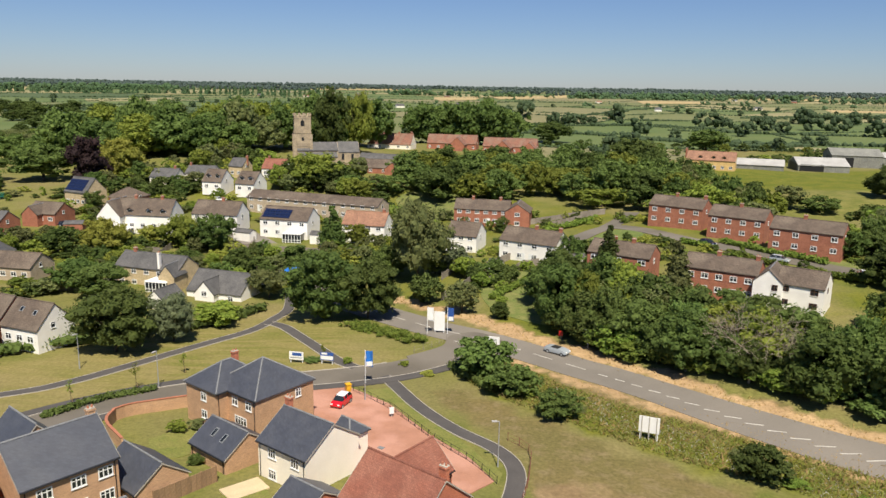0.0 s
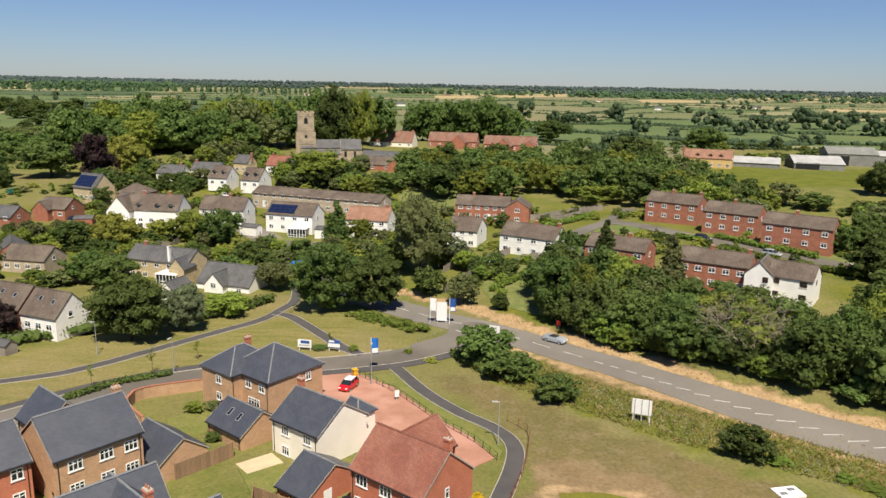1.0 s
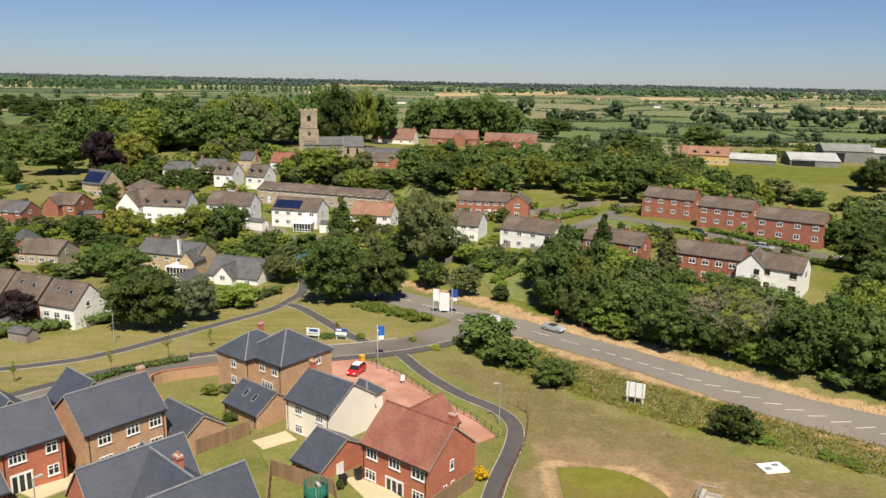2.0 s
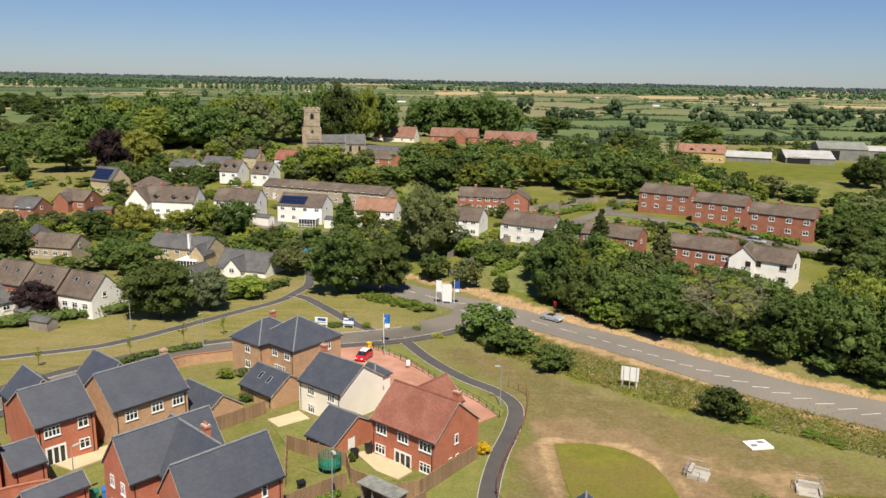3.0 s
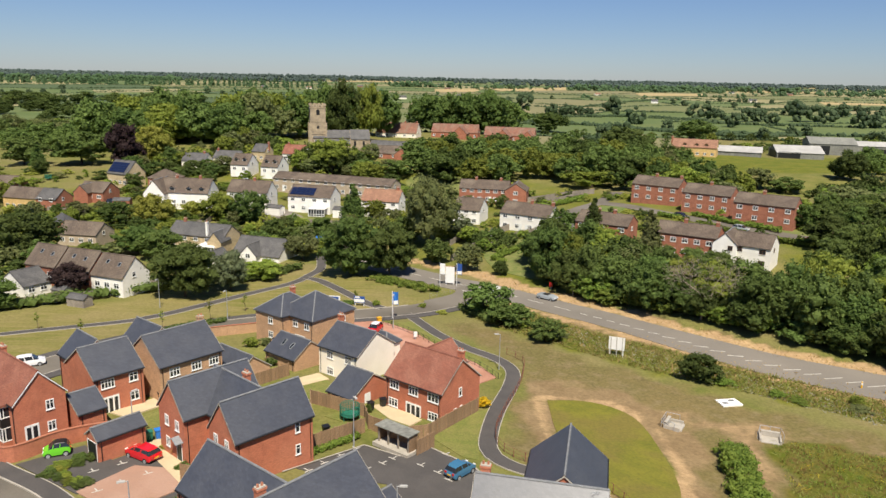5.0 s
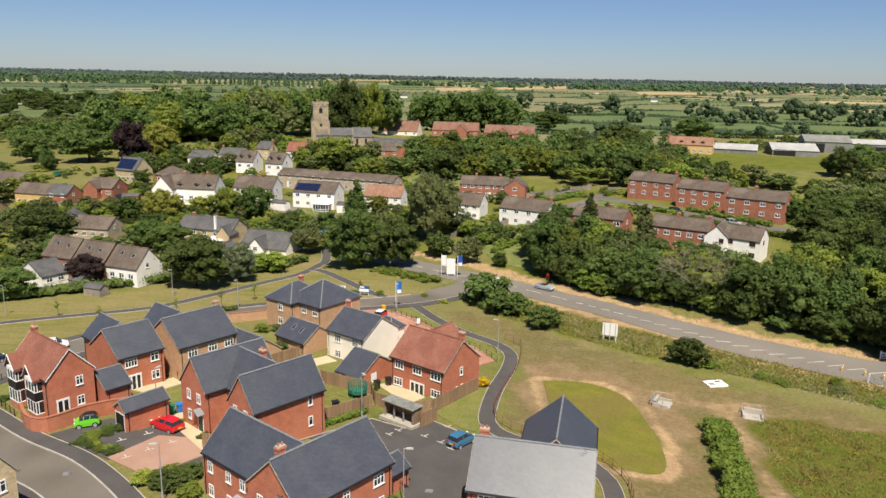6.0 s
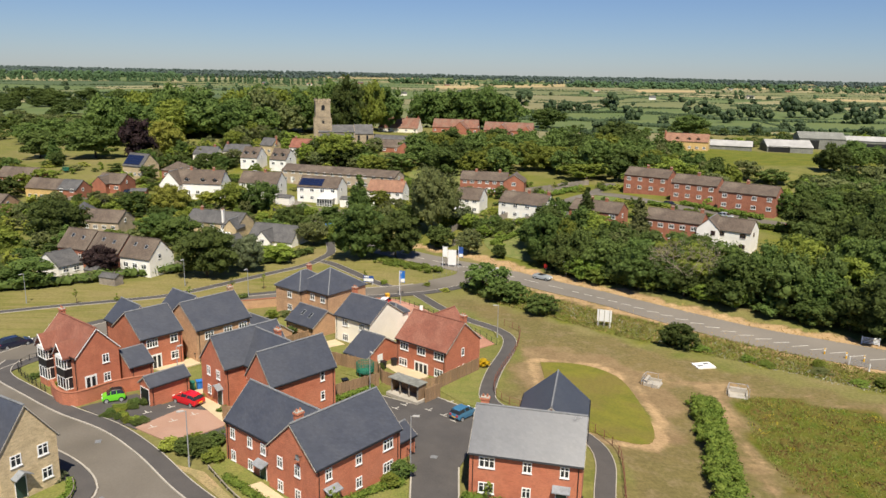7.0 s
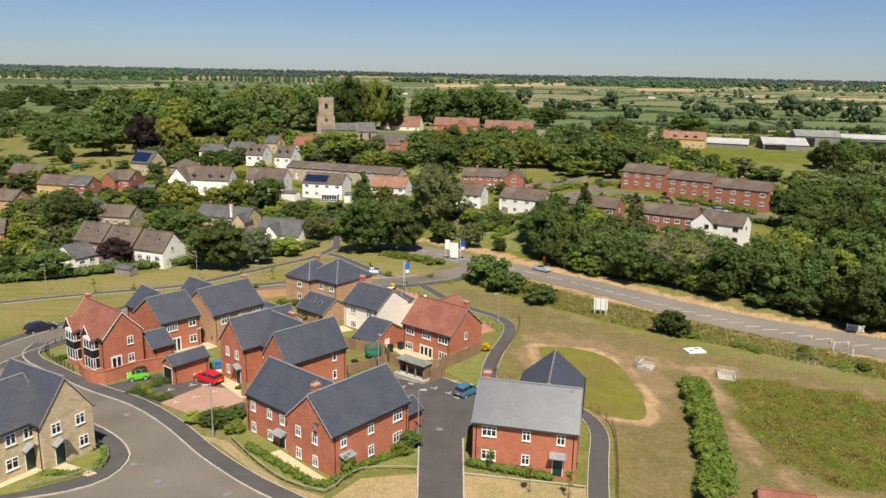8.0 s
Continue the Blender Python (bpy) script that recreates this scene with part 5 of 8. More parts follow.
joined_wood("far_wood", spots_in([(-330, 500), (-250, 420), (-205, 425), (-215, 490), (-300, 590)], 30, (6, 11), (5, 8), ["leaf", "leaf_dark", "leaf_olive"])
            + spots_in([(-520, 640), (-350, 630), (-300, 600), (-240, 610), (-260, 700), (-480, 760)], 34, (8, 13), (7, 11), ["leaf_dark", "leaf"])
            + spots_in([(-480, 810), (-250, 790), (-240, 860), (-480, 900)], 24, (10, 14), (8, 12), ["leaf_dark", "leaf"]), "broadleaf woods between fields")
# behind the village
joined_wood("village_wood", spots_in([(-16, 300), (6, 290), (42, 282), (75, 275), (88, 286), (80, 312), (60, 345), (20, 345), (-10, 340)], 62, (8, 12), (5, 7.5), ["leaf", "leaf", "leaf_light", "leaf_dark"]), "broadleaf wood behind the village houses")
joined_wood("churchyard_wood",
            spots_in([(-225, 380), (-165, 372), (-168, 430), (-220, 430)], 14, (8, 13), (6, 9), ["leaf", "leaf_dark", "leaf_olive"])
            + spots_in([(-168, 370), (-130, 368), (-90, 395), (-74, 420), (-110, 470), (-170, 450)], 48, (15, 25), (7.5, 11.5), ["leaf", "leaf", "leaf_dark", "leaf_olive", "leaf_light", "leaf_light"])
            + spots_in([(-30, 440), (-60, 420), (-90, 440), (-70, 480), (-30, 480)], 12, (22, 28), (8, 11), ["leaf", "leaf_dark"])
            + spots_in([(-20, 490), (30, 480), (45, 500), (30, 540), (-20, 530)], 18, (22, 27), (9, 11), ["leaf", "leaf_dark"]),
            "tall broadleaf wood round the church")
tree(-222, 335, 10, 9, "leaf", fine=1)
tree(75, 560, 15, 12, "leaf_dark", fine=1)
tree(150, 470, 13, 11, "leaf", fine=1)

# garden trees among the houses
for poly, n_, h, r in (([(-66, 205), (-30, 205), (-28, 226), (-64, 228)], 14, (2, 4.5), (1.6, 3)), ([(-105, 215), (-66, 210), (-66, 232), (-105, 236)], 14, (2.5, 5.5), (2, 3.4)), ([(-120, 200), (-104, 190), (-100, 225), (-125, 235)], 9, (3, 7), (2, 4)),
                       ([(-30, 196), (-8, 206), (-10, 224), (-30, 226)], 10, (3, 6), (2, 3.6)), ([(-2, 205), (14, 190), (18, 200), (4, 214)], 10, (2, 5), (1.5, 3)), ([(-100, 282), (-82, 285), (-84, 300), (-104, 298)], 8, (3, 7), (2, 4)),
                       ([(-58, 298), (-20, 285), (-14, 300), (-30, 325), (-54, 312)], 16, (4, 9), (3, 5)), ([(-125, 290), (-100, 295), (-90, 330), (-120, 345)], 10, (4, 9), (3, 5)), ([(-104, 160), (-90, 158), (-86, 175), (-104, 175)], 8, (3, 7), (2, 4)),
                       ([(28, 206), (38, 200), (44, 206), (34, 216)], 6, (3, 6), (2, 3)), ([(84, 206), (98, 196), (104, 206), (92, 218)], 8, (4, 8), (2.5, 4)), ([(60, 250), (84, 232), (96, 250), (76, 268)], 14, (6, 11), (3.5, 5.5)),
                       ([(-170, 225), (-140, 225), (-135, 270), (-175, 280)], 12, (4, 10), (3, 5)), ([(-95, 330), (-70, 340), (-66, 352), (-90, 360)], 6, (6, 11), (4, 6))):
    scatter(poly, n_, h, r, ["leaf", "leaf_light", "leaf_dark", "leaf_olive"], 0, "garden trees", "bush", 0.9)
for k_ in range(22):
    q_ = curve([(7, 147), (14, 139.5), (22, 131.5), (31, 124), (40, 119), (52, 112), (64, 104), (78, 95)], 1)
    q_ = q_[int((k_ + rt.random()) / 22 * len(q_))]
    if abs(q_.x - 28) < 6:
        continue
    tree(q_.x + rt.uniform(-1, 4), q_.y + rt.uniform(-1, 3), rt.uniform(0.5, 1.4), rt.uniform(0.8, 1.7), rt.choice(["leaf_light", "leaf_hedge", "leaf_olive"]), "bush", 1, "roadside scrub")


# ---- the village ----
def spread(n, L, edge=1.6):
    return [(-L / 2 + edge) + (L - 2 * edge) * i / max(1, n - 1) for i in range(n)]


def village(x, y, ang, L, W, z, e, r, wall, roof, label, n=4, storeys=2, gab=True, chim=(), name="village_house", frame_mat="window_white", extra=(), **kw):
    """A plain village house: rows of windows front and back, some in the gables, chimneys on the ridge."""
    win = []
    ww = 1.3 if n > 3 or L < 9 else 1.6
    for s in range(storeys):
        zc = 1.45 + 2.45 * s
        if zc + 0.6 > e + 0.3:
            break
        win += [("f", u, zc, dict(w=ww, h=1.05, frame_mat=frame_mat)) for u in spread(n, L)]
    if gab:
        win += [("r", -0.6, min(e, 4.0), dict(w=0.9, h=1.0, lights=1, frame_mat=frame_mat))]
    doors = [("f", u, dict(mat="window_white", w=0.9)) for u in kw.pop("doors", ())]
    blk = B(x, y, ang, L, W, e, r, wall, roof, win=win, chim=[(c, 0.0, r + 0.65, *(["brick_village"])) for c in chim], door=doors, cap=roof, **kw)
    return house(name, label, z, [blk, *extra], gutter=False)


for x, y, ang, L, z, wl in ((-79.6, 164.9, -21, 8.0, 2.1, "brick_village"), (-71.5, 161.6, -21, 8.2, 2.0, "brick_village"), (-63.4, 158.4, -22, 8.0, 1.8, "white")):
    village(x, y, ang, L, 7.1, z, 3.3, 6.7, wl, "tile_brown", ("white rendered" if wl == "white" else "brown brick") + " chalet house with a steep tiled roof and skylights", 3, 1,
            gab=(wl == "white"), sky=[(-1.5, -1, 0.62, 0.7, 0.9), (1.6, -1, 0.55, 0.7, 0.9)])
village(-91.8, 204.5, -10, 11.0, 7.8, 0.3, 3.0, 5.5, "brick_pale", "tile_brown", "brown brick bungalow with a low tiled roof", 4, 1)
village(-101, 212, -60, 11, 7, 0.4, 2.9, 5.3, "brick_village", "slate_old", "brick bungalow with a grey slate roof", 3, 1)
village(-112, 178, -20, 12, 8, 0.6, 2.8, 5.4, "brick_tan", "tile_brown", "bungalow with a brown tile roof", 3, 1)
village(-80.6, 155.4, 60, 5.6, 7.6, 1.3, 2.5, 4.8, "white", "slate_old", "white bungalow with a dark roof", 2, 1)
village(-108, 169, 20, 9, 8, 1.0, 4.6, 7.2, "brick_village", "tile_brown", "red brick house with a brown tile roof", 3, 2)
village(-134, 222, -12, 13, 8, 1.4, 2.9, 5.4, "brick_tan", "tile_brown", "brown brick bungalow with a low roof", 3, 1)
village(-140, 213, -30, 11, 7, 1.4, 2.8, 5.2, "white", "slate_old", "pale bungalow with a grey slate roof", 3, 1)
village(-146, 262, -8, 14, 8, 3.6, 3.0, 5.8, "brick_village", "tile_brown", "brick bungalow with white gable and brown roof", 4, 1)
village(-130.2, 248.8, -15, 12.5, 7.4, 0.8, 4.1, 6.8, "yellow_wall", "tile_brown", "cream rendered cottage row with a brown roof", 5, 2, gab=False)
village(-120.7, 246.3, -15, 7.2, 7.5, 0.8, 4.2, 6.9, "brick_village", "slate_old", "red brick cottage end with a slate roof", 2, 2)
village(-113, 259.5, -12, 9.5, 8.5, 2.5, 3.0, 5.7, "brick_village", "tile_brown", "red brick bungalow with gabled wings", 3, 1,
        extra=[B(-115.5, 256.5, 78, 6, 5, 3.0, 5.3, "brick_village", "tile_brown")])
village(-112.5, 281, -26, 9.8, 7.9, 4.2, 4.5, 8.6, "stone", "slate_old", "stone chapel house with solar panels on a steep slate roof", 4, 1, gab=True, name="chapel_house")
village(-97, 277, -15, 9, 8, 4.8, 3.0, 5.6, "brick_village", "tile_brown", "brick bungalow with a hipped brown roof", 2, 1, hip=(1, 1))
village(-80.4, 246.8, -6, 18.6, 8.5, 3.5, 4.4, 8.2, "white", "tile_brown", "white rendered houses with a brown tile roof and dormers", 6, 1, chim=(-2, 5.5), doors=(-4,),
        extra=[B(-87.2, 245.6, 84, 10.0, 6.5, 4.2, 8.1, "white", "tile_brown")])
village(-59.3, 246.8, -11, 13.2, 7.7, 3.5, 4.8, 7.9, "white", "tile_brown", "white rendered pair of houses with a brown tile roof", 5, 2, chim=(1,), doors=(-2, 3))
village(-39.1, 241.5, -15, 13.7, 8.0, 3.1, 5.0, 7.8, "white", "tile_brown", "white rendered pair of houses with solar panels on the roof", 4, 2, doors=(-1,), name="solar_house")
village(-17.7, 236.5, -12, 11.4, 8.0, 3.2, 4.8, 7.6, "white", "tile_orange", "white rendered pair of houses with a weathered orange tile roof", 4, 2, chim=(4.5,), doors=(0,))
village(-36.2, 267.0, -21, 44.5, 7.8, 4.6, 4.4, 6.2, "brick_pale", "tile_brown", "long low terrace of pale brick houses with a grey-brown roof", 14, 2, doors=(-18, -12, -5, 2, 9, 15), name="terrace")
CHALETS = ((-73.4, 292.5, -13, 8.3), (-61.8, 290.4, -16, 8.0))
for x, y, a, z in CHALETS:
    village(x, y, a, 6.8, 8.6, z, 3.0, 6.5, "white", "tile_brown", "white rendered chalet house with dormers in a brown roof", 2, 1)
village(-94.9, 305.2, -4, 9.2, 8, 8.0, 2.9, 5.4, "cream", "slate_old", "pale bungalow with a grey slate roof", 3, 1, chim=(3,))
village(-84.5, 312.5, -8, 10.5, 7.5, 8.4, 2.9, 5.4, "cream", "slate_old", "pale bungalow with a dark grey roof and chimney", 3, 1, chim=(-4.5,))
village(-73.7, 322.3, -20, 6.0, 6.5, 9.2, 3.9, 6.6, "stone", "slate_old", "small stone cottage with a slate roof and chimney", 2, 1, chim=(3,))
village(-60, 322, -15, 9, 7, 9.3, 3.2, 6.4, "white", "tile_red", "white cottage with a red tile roof", 2, 1, chim=(-3,))
village(-60.9, 203.2, -19, 16.6, 7, -1.1, 4.9, 7.4, "stone", "slate_old", "stone cottage row with a long grey slate roof and chimneys", 5, 2, gab=False, chim=(-5.5,), doors=(0,),
        extra=[B(-55.5, 197.5, 78, 5, 3.6, 4.4, 6.6, "stone", "slate_old", chim=[(1.0, 3.6, 8.3, "white")])])
house("barn_conversion", "dark-roofed converted barn with black timber and white walls", -1.5, [
    B(-43.6, 195.5, -18, 13, 9, 2.6, 6.0, "white", "slate_old", win=row("f", (-4, 4), 1.4, w=1.2), cap="slate_old"),
    B(-45.5, 192.5, 72, 6, 4.5, 2.8, 5.2, "white", "slate_old", win=row("l", (0,), 2.6, w=1.3), cap="slate_old")], gutter=False)
village(-53, 186, 70, 6, 4.5, -1.2, 2.6, 4.6, "white", "slate_old", "small white garden cottage with a dark roof", 1, 1)
village(7.9, 225.0, -20, 7.8, 8.1, 3.4, 4.5, 7.2, "white", "tile_brown", "white rendered house with a dark brown roof", 3, 2)
village(23.5, 214.3, -31, 14.1, 8.0, 3.8, 4.8, 7.3, "white", "tile_brown", "white rendered pair of houses with a patched brown roof", 4, 2, chim=(0.5, 6.5), doors=(-1, 1))
village(13.7, 256.6, -11, 15.8, 7.9, 4.6, 4.7, 6.9, "brick_village", "tile_brown", "red brick terrace with a brown tile roof and front wing", 6, 2, chim=(-3, 5), doors=(-4, 2),
        extra=[B(23.6, 253.4, 79, 9, 6.8, 4.7, 6.9, "brick_village", "tile_brown", win=row("l", (0,), 3.9, w=1.4) + row("l", (0,), 1.4, w=1.4))])
for x, y, L, ch, lab in ((64.7, 238.4, 14.1, (-1, 6.4), "red brick semi-detached houses with a brown tile roof"), (74.5, 222.6, 13.2, (0,), "red brick semi-detached houses with clipped front hedges"), (83.4, 206.1, 14.8, (-1.0,), "red brick semi-detached houses with white windows and driveway")):
    village(x, y, -36, L, 8.1, 8.7, 5.1, 7.15, "brick_village", "tile_brown", lab, 4, 2, chim=ch)
village(40.1, 196.0, -32, 13.2, 7.5, 5.1, 5.0, 7.1, "brick_village", "tile_brown", "red brick houses with a brown tile roof and chimneys", 3, 2, chim=(-2, 2))
village(56.0, 182.1, -32, 13.6, 7.5, 5.2, 5.3, 7.3, "brick_village", "tile_brown", "long row of red brick houses with a brown roof", 5, 2, chim=(-1, 6))
village(67.6, 173.6, -37, 8.0, 7.0, 5.0, 4.9, 7.2, "white", "tile_brown", "white rendered house with brown window frames and a forward gable", 2, 2, frame_mat="window_brown",
        extra=[B(62.9, 176.6, 58, 8.4, 5.0, 4.9, 7.2, "white", "tile_brown", win=row("l", (1.2,), 3.9, w=1.0, frame_mat="window_brown"))])
village(110.2, 346.7, -24, 18.7, 8.5, 11.9, 4.2, 7.3, "yellow_wall", "tile_orange", "yellow farmhouse with orange tile roofs and dormers", 6, 1, chim=(-9.8,), name="farmhouse")
village(-26, 452, -14, 24, 11, 9.5, 2.8, 8.2, "cream", "tile_old", "cream manor house with a hipped red tile roof", 5, 1, chim=(4, 11), hip=(1, 0))
village(7, 455, -12, 27, 9, 9.5, 3.5, 7.8, "brick_village", "tile_old", "brick barn houses with red tile roofs", 6, 1, extra=[B(10, 447, 78, 12, 8, 3.4, 7.2, "brick_village", "tile_old")])
village(37, 438, -14, 28, 9, 9.5, 3.5, 7.6, "brick_village", "tile_old", "brick barn houses with red tile roofs and cross gables", 6, 1, extra=[B(33, 430, 76, 12, 8, 3.4, 7.0, "brick_village", "tile_old"), B(46, 428, 76, 10, 7, 3.2, 6.4, "brick_village", "tile_old")])
village(-21, 361, -20, 26, 7, 9.8, 2.6, 4.8, "stone", "slate_old", "low stone almshouses with grey slate roofs", 5, 1)
village(-23, 337, -9, 19, 9, 9.3, 2.6, 5.4, "brick_village", "tile_brown", "brick chalet bungalow with a brown roof", 4, 1, extra=[B(-17, 333, 81, 8, 6, 2.6, 5.0, "brick_village", "tile_brown")])


def barn(name, label, x, y, ang, L, W, z, e, r, roof, open_side=None):
    root = tagged(new(name), label, "barn")
    root.matrix_world = pose(x, y, z, 0, 0, ang)
    part("wall", wall_bm(L, W, e, r, (0, 0)), M["cladding"], root)
    bm, caps, _ = roof_bm(L, W, e, r, (0, 0), 0.3, 0.3)
    part("roof", bm, M[roof], root)
    blk = dict(L=L, W=W)
    for face, u, w, h in open_side or ():
        # black panel on the closed wall, painted as the shade inside an open doorway
        bm = bmesh.new()
        box(bm, -w / 2, w / 2, -0.05, 0.1, 0, h)
        part("doorway", bm, M["black"], root, "black panel as the shaded inside of a barn doorway", loc=face_pose(blk, face, u, 0))
    return root


barn("barn", "grey farm shed with a white sheet roof", 131, 357, -22, 24, 13, 10.2, 3.6, 5.6, "sheet")
barn("barn", "open farm barn with a bright white sheet roof", 172, 384, -12, 21, 20, 8.6, 3.0, 5.8, "sheet", [("l", 0, 14, 3.4), ("f", -5, 10, 3.2)])
barn("barn", "grey-green farm barn with tall dark doorways", 200, 408, -15, 22, 20, 8.6, 5.6, 8.4, "cladding", [("f", -4, 5, 4.6), ("l", 2, 8, 4.8)])
barn("barn", "long low farm shed with a pale sheet roof", 232, 414, -15, 38, 14, 8.6, 4, 6, "sheet", [("f", 0, 22, 2.5)])


def church():
    root = tagged(new("church"), "grey stone village church with a square battlemented tower", "church")
    root.matrix_world = pose(-49.5, 361.0, 10, 0, 0, 14)
    st = M["church_stone"]
    for nm, x, L, W, e, r, y in (("nave", -2.0, 17, 8.5, 6.2, 9.2, 0), ("chancel", 11.0, 9, 7, 5.5, 9.4, 0), ("aisle", -2.0, 16, 4, 3.8, 5.4, -5.6)):
        part("wall", wall_bm(L, W, e, r, (0, 0)), st, root, loc=Matrix.Translation((x, y, 0)))
        bm, caps, _ = roof_bm(L, W, e, r, (0, 0), 0.25, -0.1)
        part("roof", bm, M["slate_old"], root, loc=Matrix.Translation((x, y, 0)))
    bm = bmesh.new()
    x0, s, top = -8.0, 3.4, 20.0
    box(bm, x0 - s, x0 + s, -s, s, -2, top)
    part("tower", bm, st, root)
    for zz in (7.5, 13.0, 19.0):
        bm = bmesh.new()
        box(bm, x0 - s - 0.15, x0 + s + 0.15, -s - 0.15, s + 0.15, zz, zz + 0.3)
        part("string_course", bm, st, root)
    for sx in (-1, 1):
        for sy in (-1, 1):
            bm = bmesh.new()
            box(bm, x0 + sx * s - 0.55, x0 + sx * s + 0.55, sy * s - 0.55, sy * s + 0.55, -2, 12.5)
            part("buttress", bm, st, root)
    bm = bmesh.new()
    for k in range(4):
        a = -s + 0.55 + k * (2 * s - 1.1) / 3
        for d in (-s, s):
            box(bm, x0 + a - 0.55, x0 + a + 0.55, d - 0.2, d + 0.2, top, top + 1.0)
            box(bm, x0 + d - 0.2, x0 + d + 0.2, a - 0.55, a + 0.55, top, top + 1.0)
    part("battlement", bm, st, root)
    for fx, fy, an in ((x0, -s - 0.02, 0), (x0 + s + 0.02, 0, 90)):
        for zz, w, h in ((16.0, 1.5, 2.6), (10.0, 1.0, 1.4)):
            bm = bmesh.new()
            box(bm, -w / 2, w / 2, -0.08, 0.1, 0, h * 0.7)
            vs = [bm.verts.new(p) for p in ((-w / 2, -0.08, h * 0.7), (w / 2, -0.08, h * 0.7), (0, -0.08, h))]
            bm.faces.new(vs)
            part("belfry_opening", bm, M["black"], root, loc=Matrix.Translation((fx, fy, zz)) @ Matrix.Rotation(radians(an), 4, "Z"))
    for u in (-8, -4.5, -1, 2.5):
        bm = bmesh.new()
        box(bm, u - 0.5, u + 0.5, -7.7, -7.5, 1.4, 3.2)
        part("window", bm, M["glass"], root)
    bm = bmesh.new()
    box(bm, 15.4, 15.6, -1.2, 1.2, 2.2, 5.4)
    part("window", bm, M["glass"], root)
    for u in (8.5, 12.5):
        bm = bmesh.new()
        box(bm, u - 0.5, u + 0.5, -3.6, -3.45, 2, 4.4)
        part("window", bm, M["glass"], root)


church()


def solar(house_name, x, y, ang, z, W, e, r, u0, cols, rows, side=-1):
    """Panels lying on a roof slope."""
    k = math.atan((r - e) / (W / 2))
    root = tagged(new("solar_array"), "dark blue solar panels fixed on a tiled roof", "solar panels")
    root.matrix_world = pose(x, y, z, 0, 0, ang)
    for i in range(cols):
        for j in range(rows):
            bm = bmesh.new()
            box(bm, -0.75, 0.75, -0.5, 0.5, 0.03, 0.09)
            f = (j + 0.75) * 1.08 / math.hypot(W / 2, r - e)
            m = Matrix.Translation((u0 + i * 1.58, -(W / 2) * (1 - f), e + (r - e) * f + 0.1)) @ Matrix.Rotation(k, 4, "X")
            part("solar_panel", bm, M["panel"], root, loc=m)


solar("solar_house", -39.1, 241.5, -15, 3.1, 8.0, 5.0, 7.8, -5.6, 5, 3)
solar("chapel_house", -112.5, 281, -26, 4.2, 7.9, 4.5, 8.6, -3.9, 5, 4)


# dormers on the white houses and chalets
def dormer(x, y, ang, z, u, yy, zz, w=1.5, wall="white", roof="tile_brown"):
    root = tagged(new("dormer"), "small white dormer window in a tiled roof", "dormer")
    root.matrix_world = pose(x, y, z, 0, 0, ang) @ Matrix.Translation((u, yy, zz))
    bm = bmesh.new()
    box(bm, -w / 2, w / 2, 0, 1.8, -0.6, 0.75)
    part("cheek", bm, M[wall], root)
    bm = bmesh.new()
    box(bm, -w / 2 + 0.15, w / 2 - 0.15, -0.04, 0.02, -0.35, 0.6)
    part("pane", bm, M["glass"], root)
    bm, c, _ = roof_bm(2.2, w, 0, 0.55, (0, 0), 0.12, 0.12)
    part("hood", bm, M[roof], root, loc=pose(0, 0.95, 0.75, 0, 0, 90))


for u in (-5.5, -2.2, 3.2, 7.2):
    dormer(-80.4, 246.8, -6, 3.5, u, -3.7, 4.9)
for x, y, a, z in CHALETS:
    for u in (-1.6, 1.6):
        dormer(x, y, a, z, u, -3.0, 4.2)
for u in (-4, 1, 5):
    dormer(110.2, 346.7, -24, 11.9, u, -3.4, 4.7, 1.5, "yellow_wall", "tile_orange")

# cul-de-sac and gardens
CUL = curve([(26, 221), (34, 226), (42, 236), (48, 240), (54, 233), (60, 222), (68, 211), (77, 201), (86, 192), (94, 184)], 2)
structure(strip("village_road", offset(CUL, 2.6), offset(CUL, -2.6), M["asphalt"], 0.12, 3), "pale grey village street curving past houses", "road")
structure(strip("village_road", offset(curve([(46, 240), (52, 250), (58, 262)], 2), 2.4), offset(curve([(46, 240), (52, 250), (58, 262)], 2), -2.4), M["asphalt"], 0.13, 2), "pale grey village side street", "road")
structure(patch("green", [(38, 226), (44, 233), (49, 235), (53, 228), (47, 222)], material("mown_green", (0.10, 0.14, 0.025), (0.13, 0.16, 0.035), 0.4, 0.95), 0.1), "mown green beside the village street", "lawn")
LAWN = material("garden_lawn", (0.11, 0.14, 0.028), (0.17, 0.17, 0.05), 0.5, 0.95, 0.1, 4)
for pts in ([(12, 178), (22, 172), (27, 188), (21, 203), (13, 200), (10, 190)], [(-46, 222), (-37, 220), (-34, 230), (-44, 232)], [(70, 214), (76, 206), (80, 210), (74, 218)], [(80, 197), (88, 188), (93, 194), (86, 201)], [(-6, 268), (10, 268), (9, 300), (-4, 306), (-14, 296)]):
    structure(patch("lawn", pts, LAWN, 0.08, 3), "garden lawn, sun-dried in patches", "lawn")


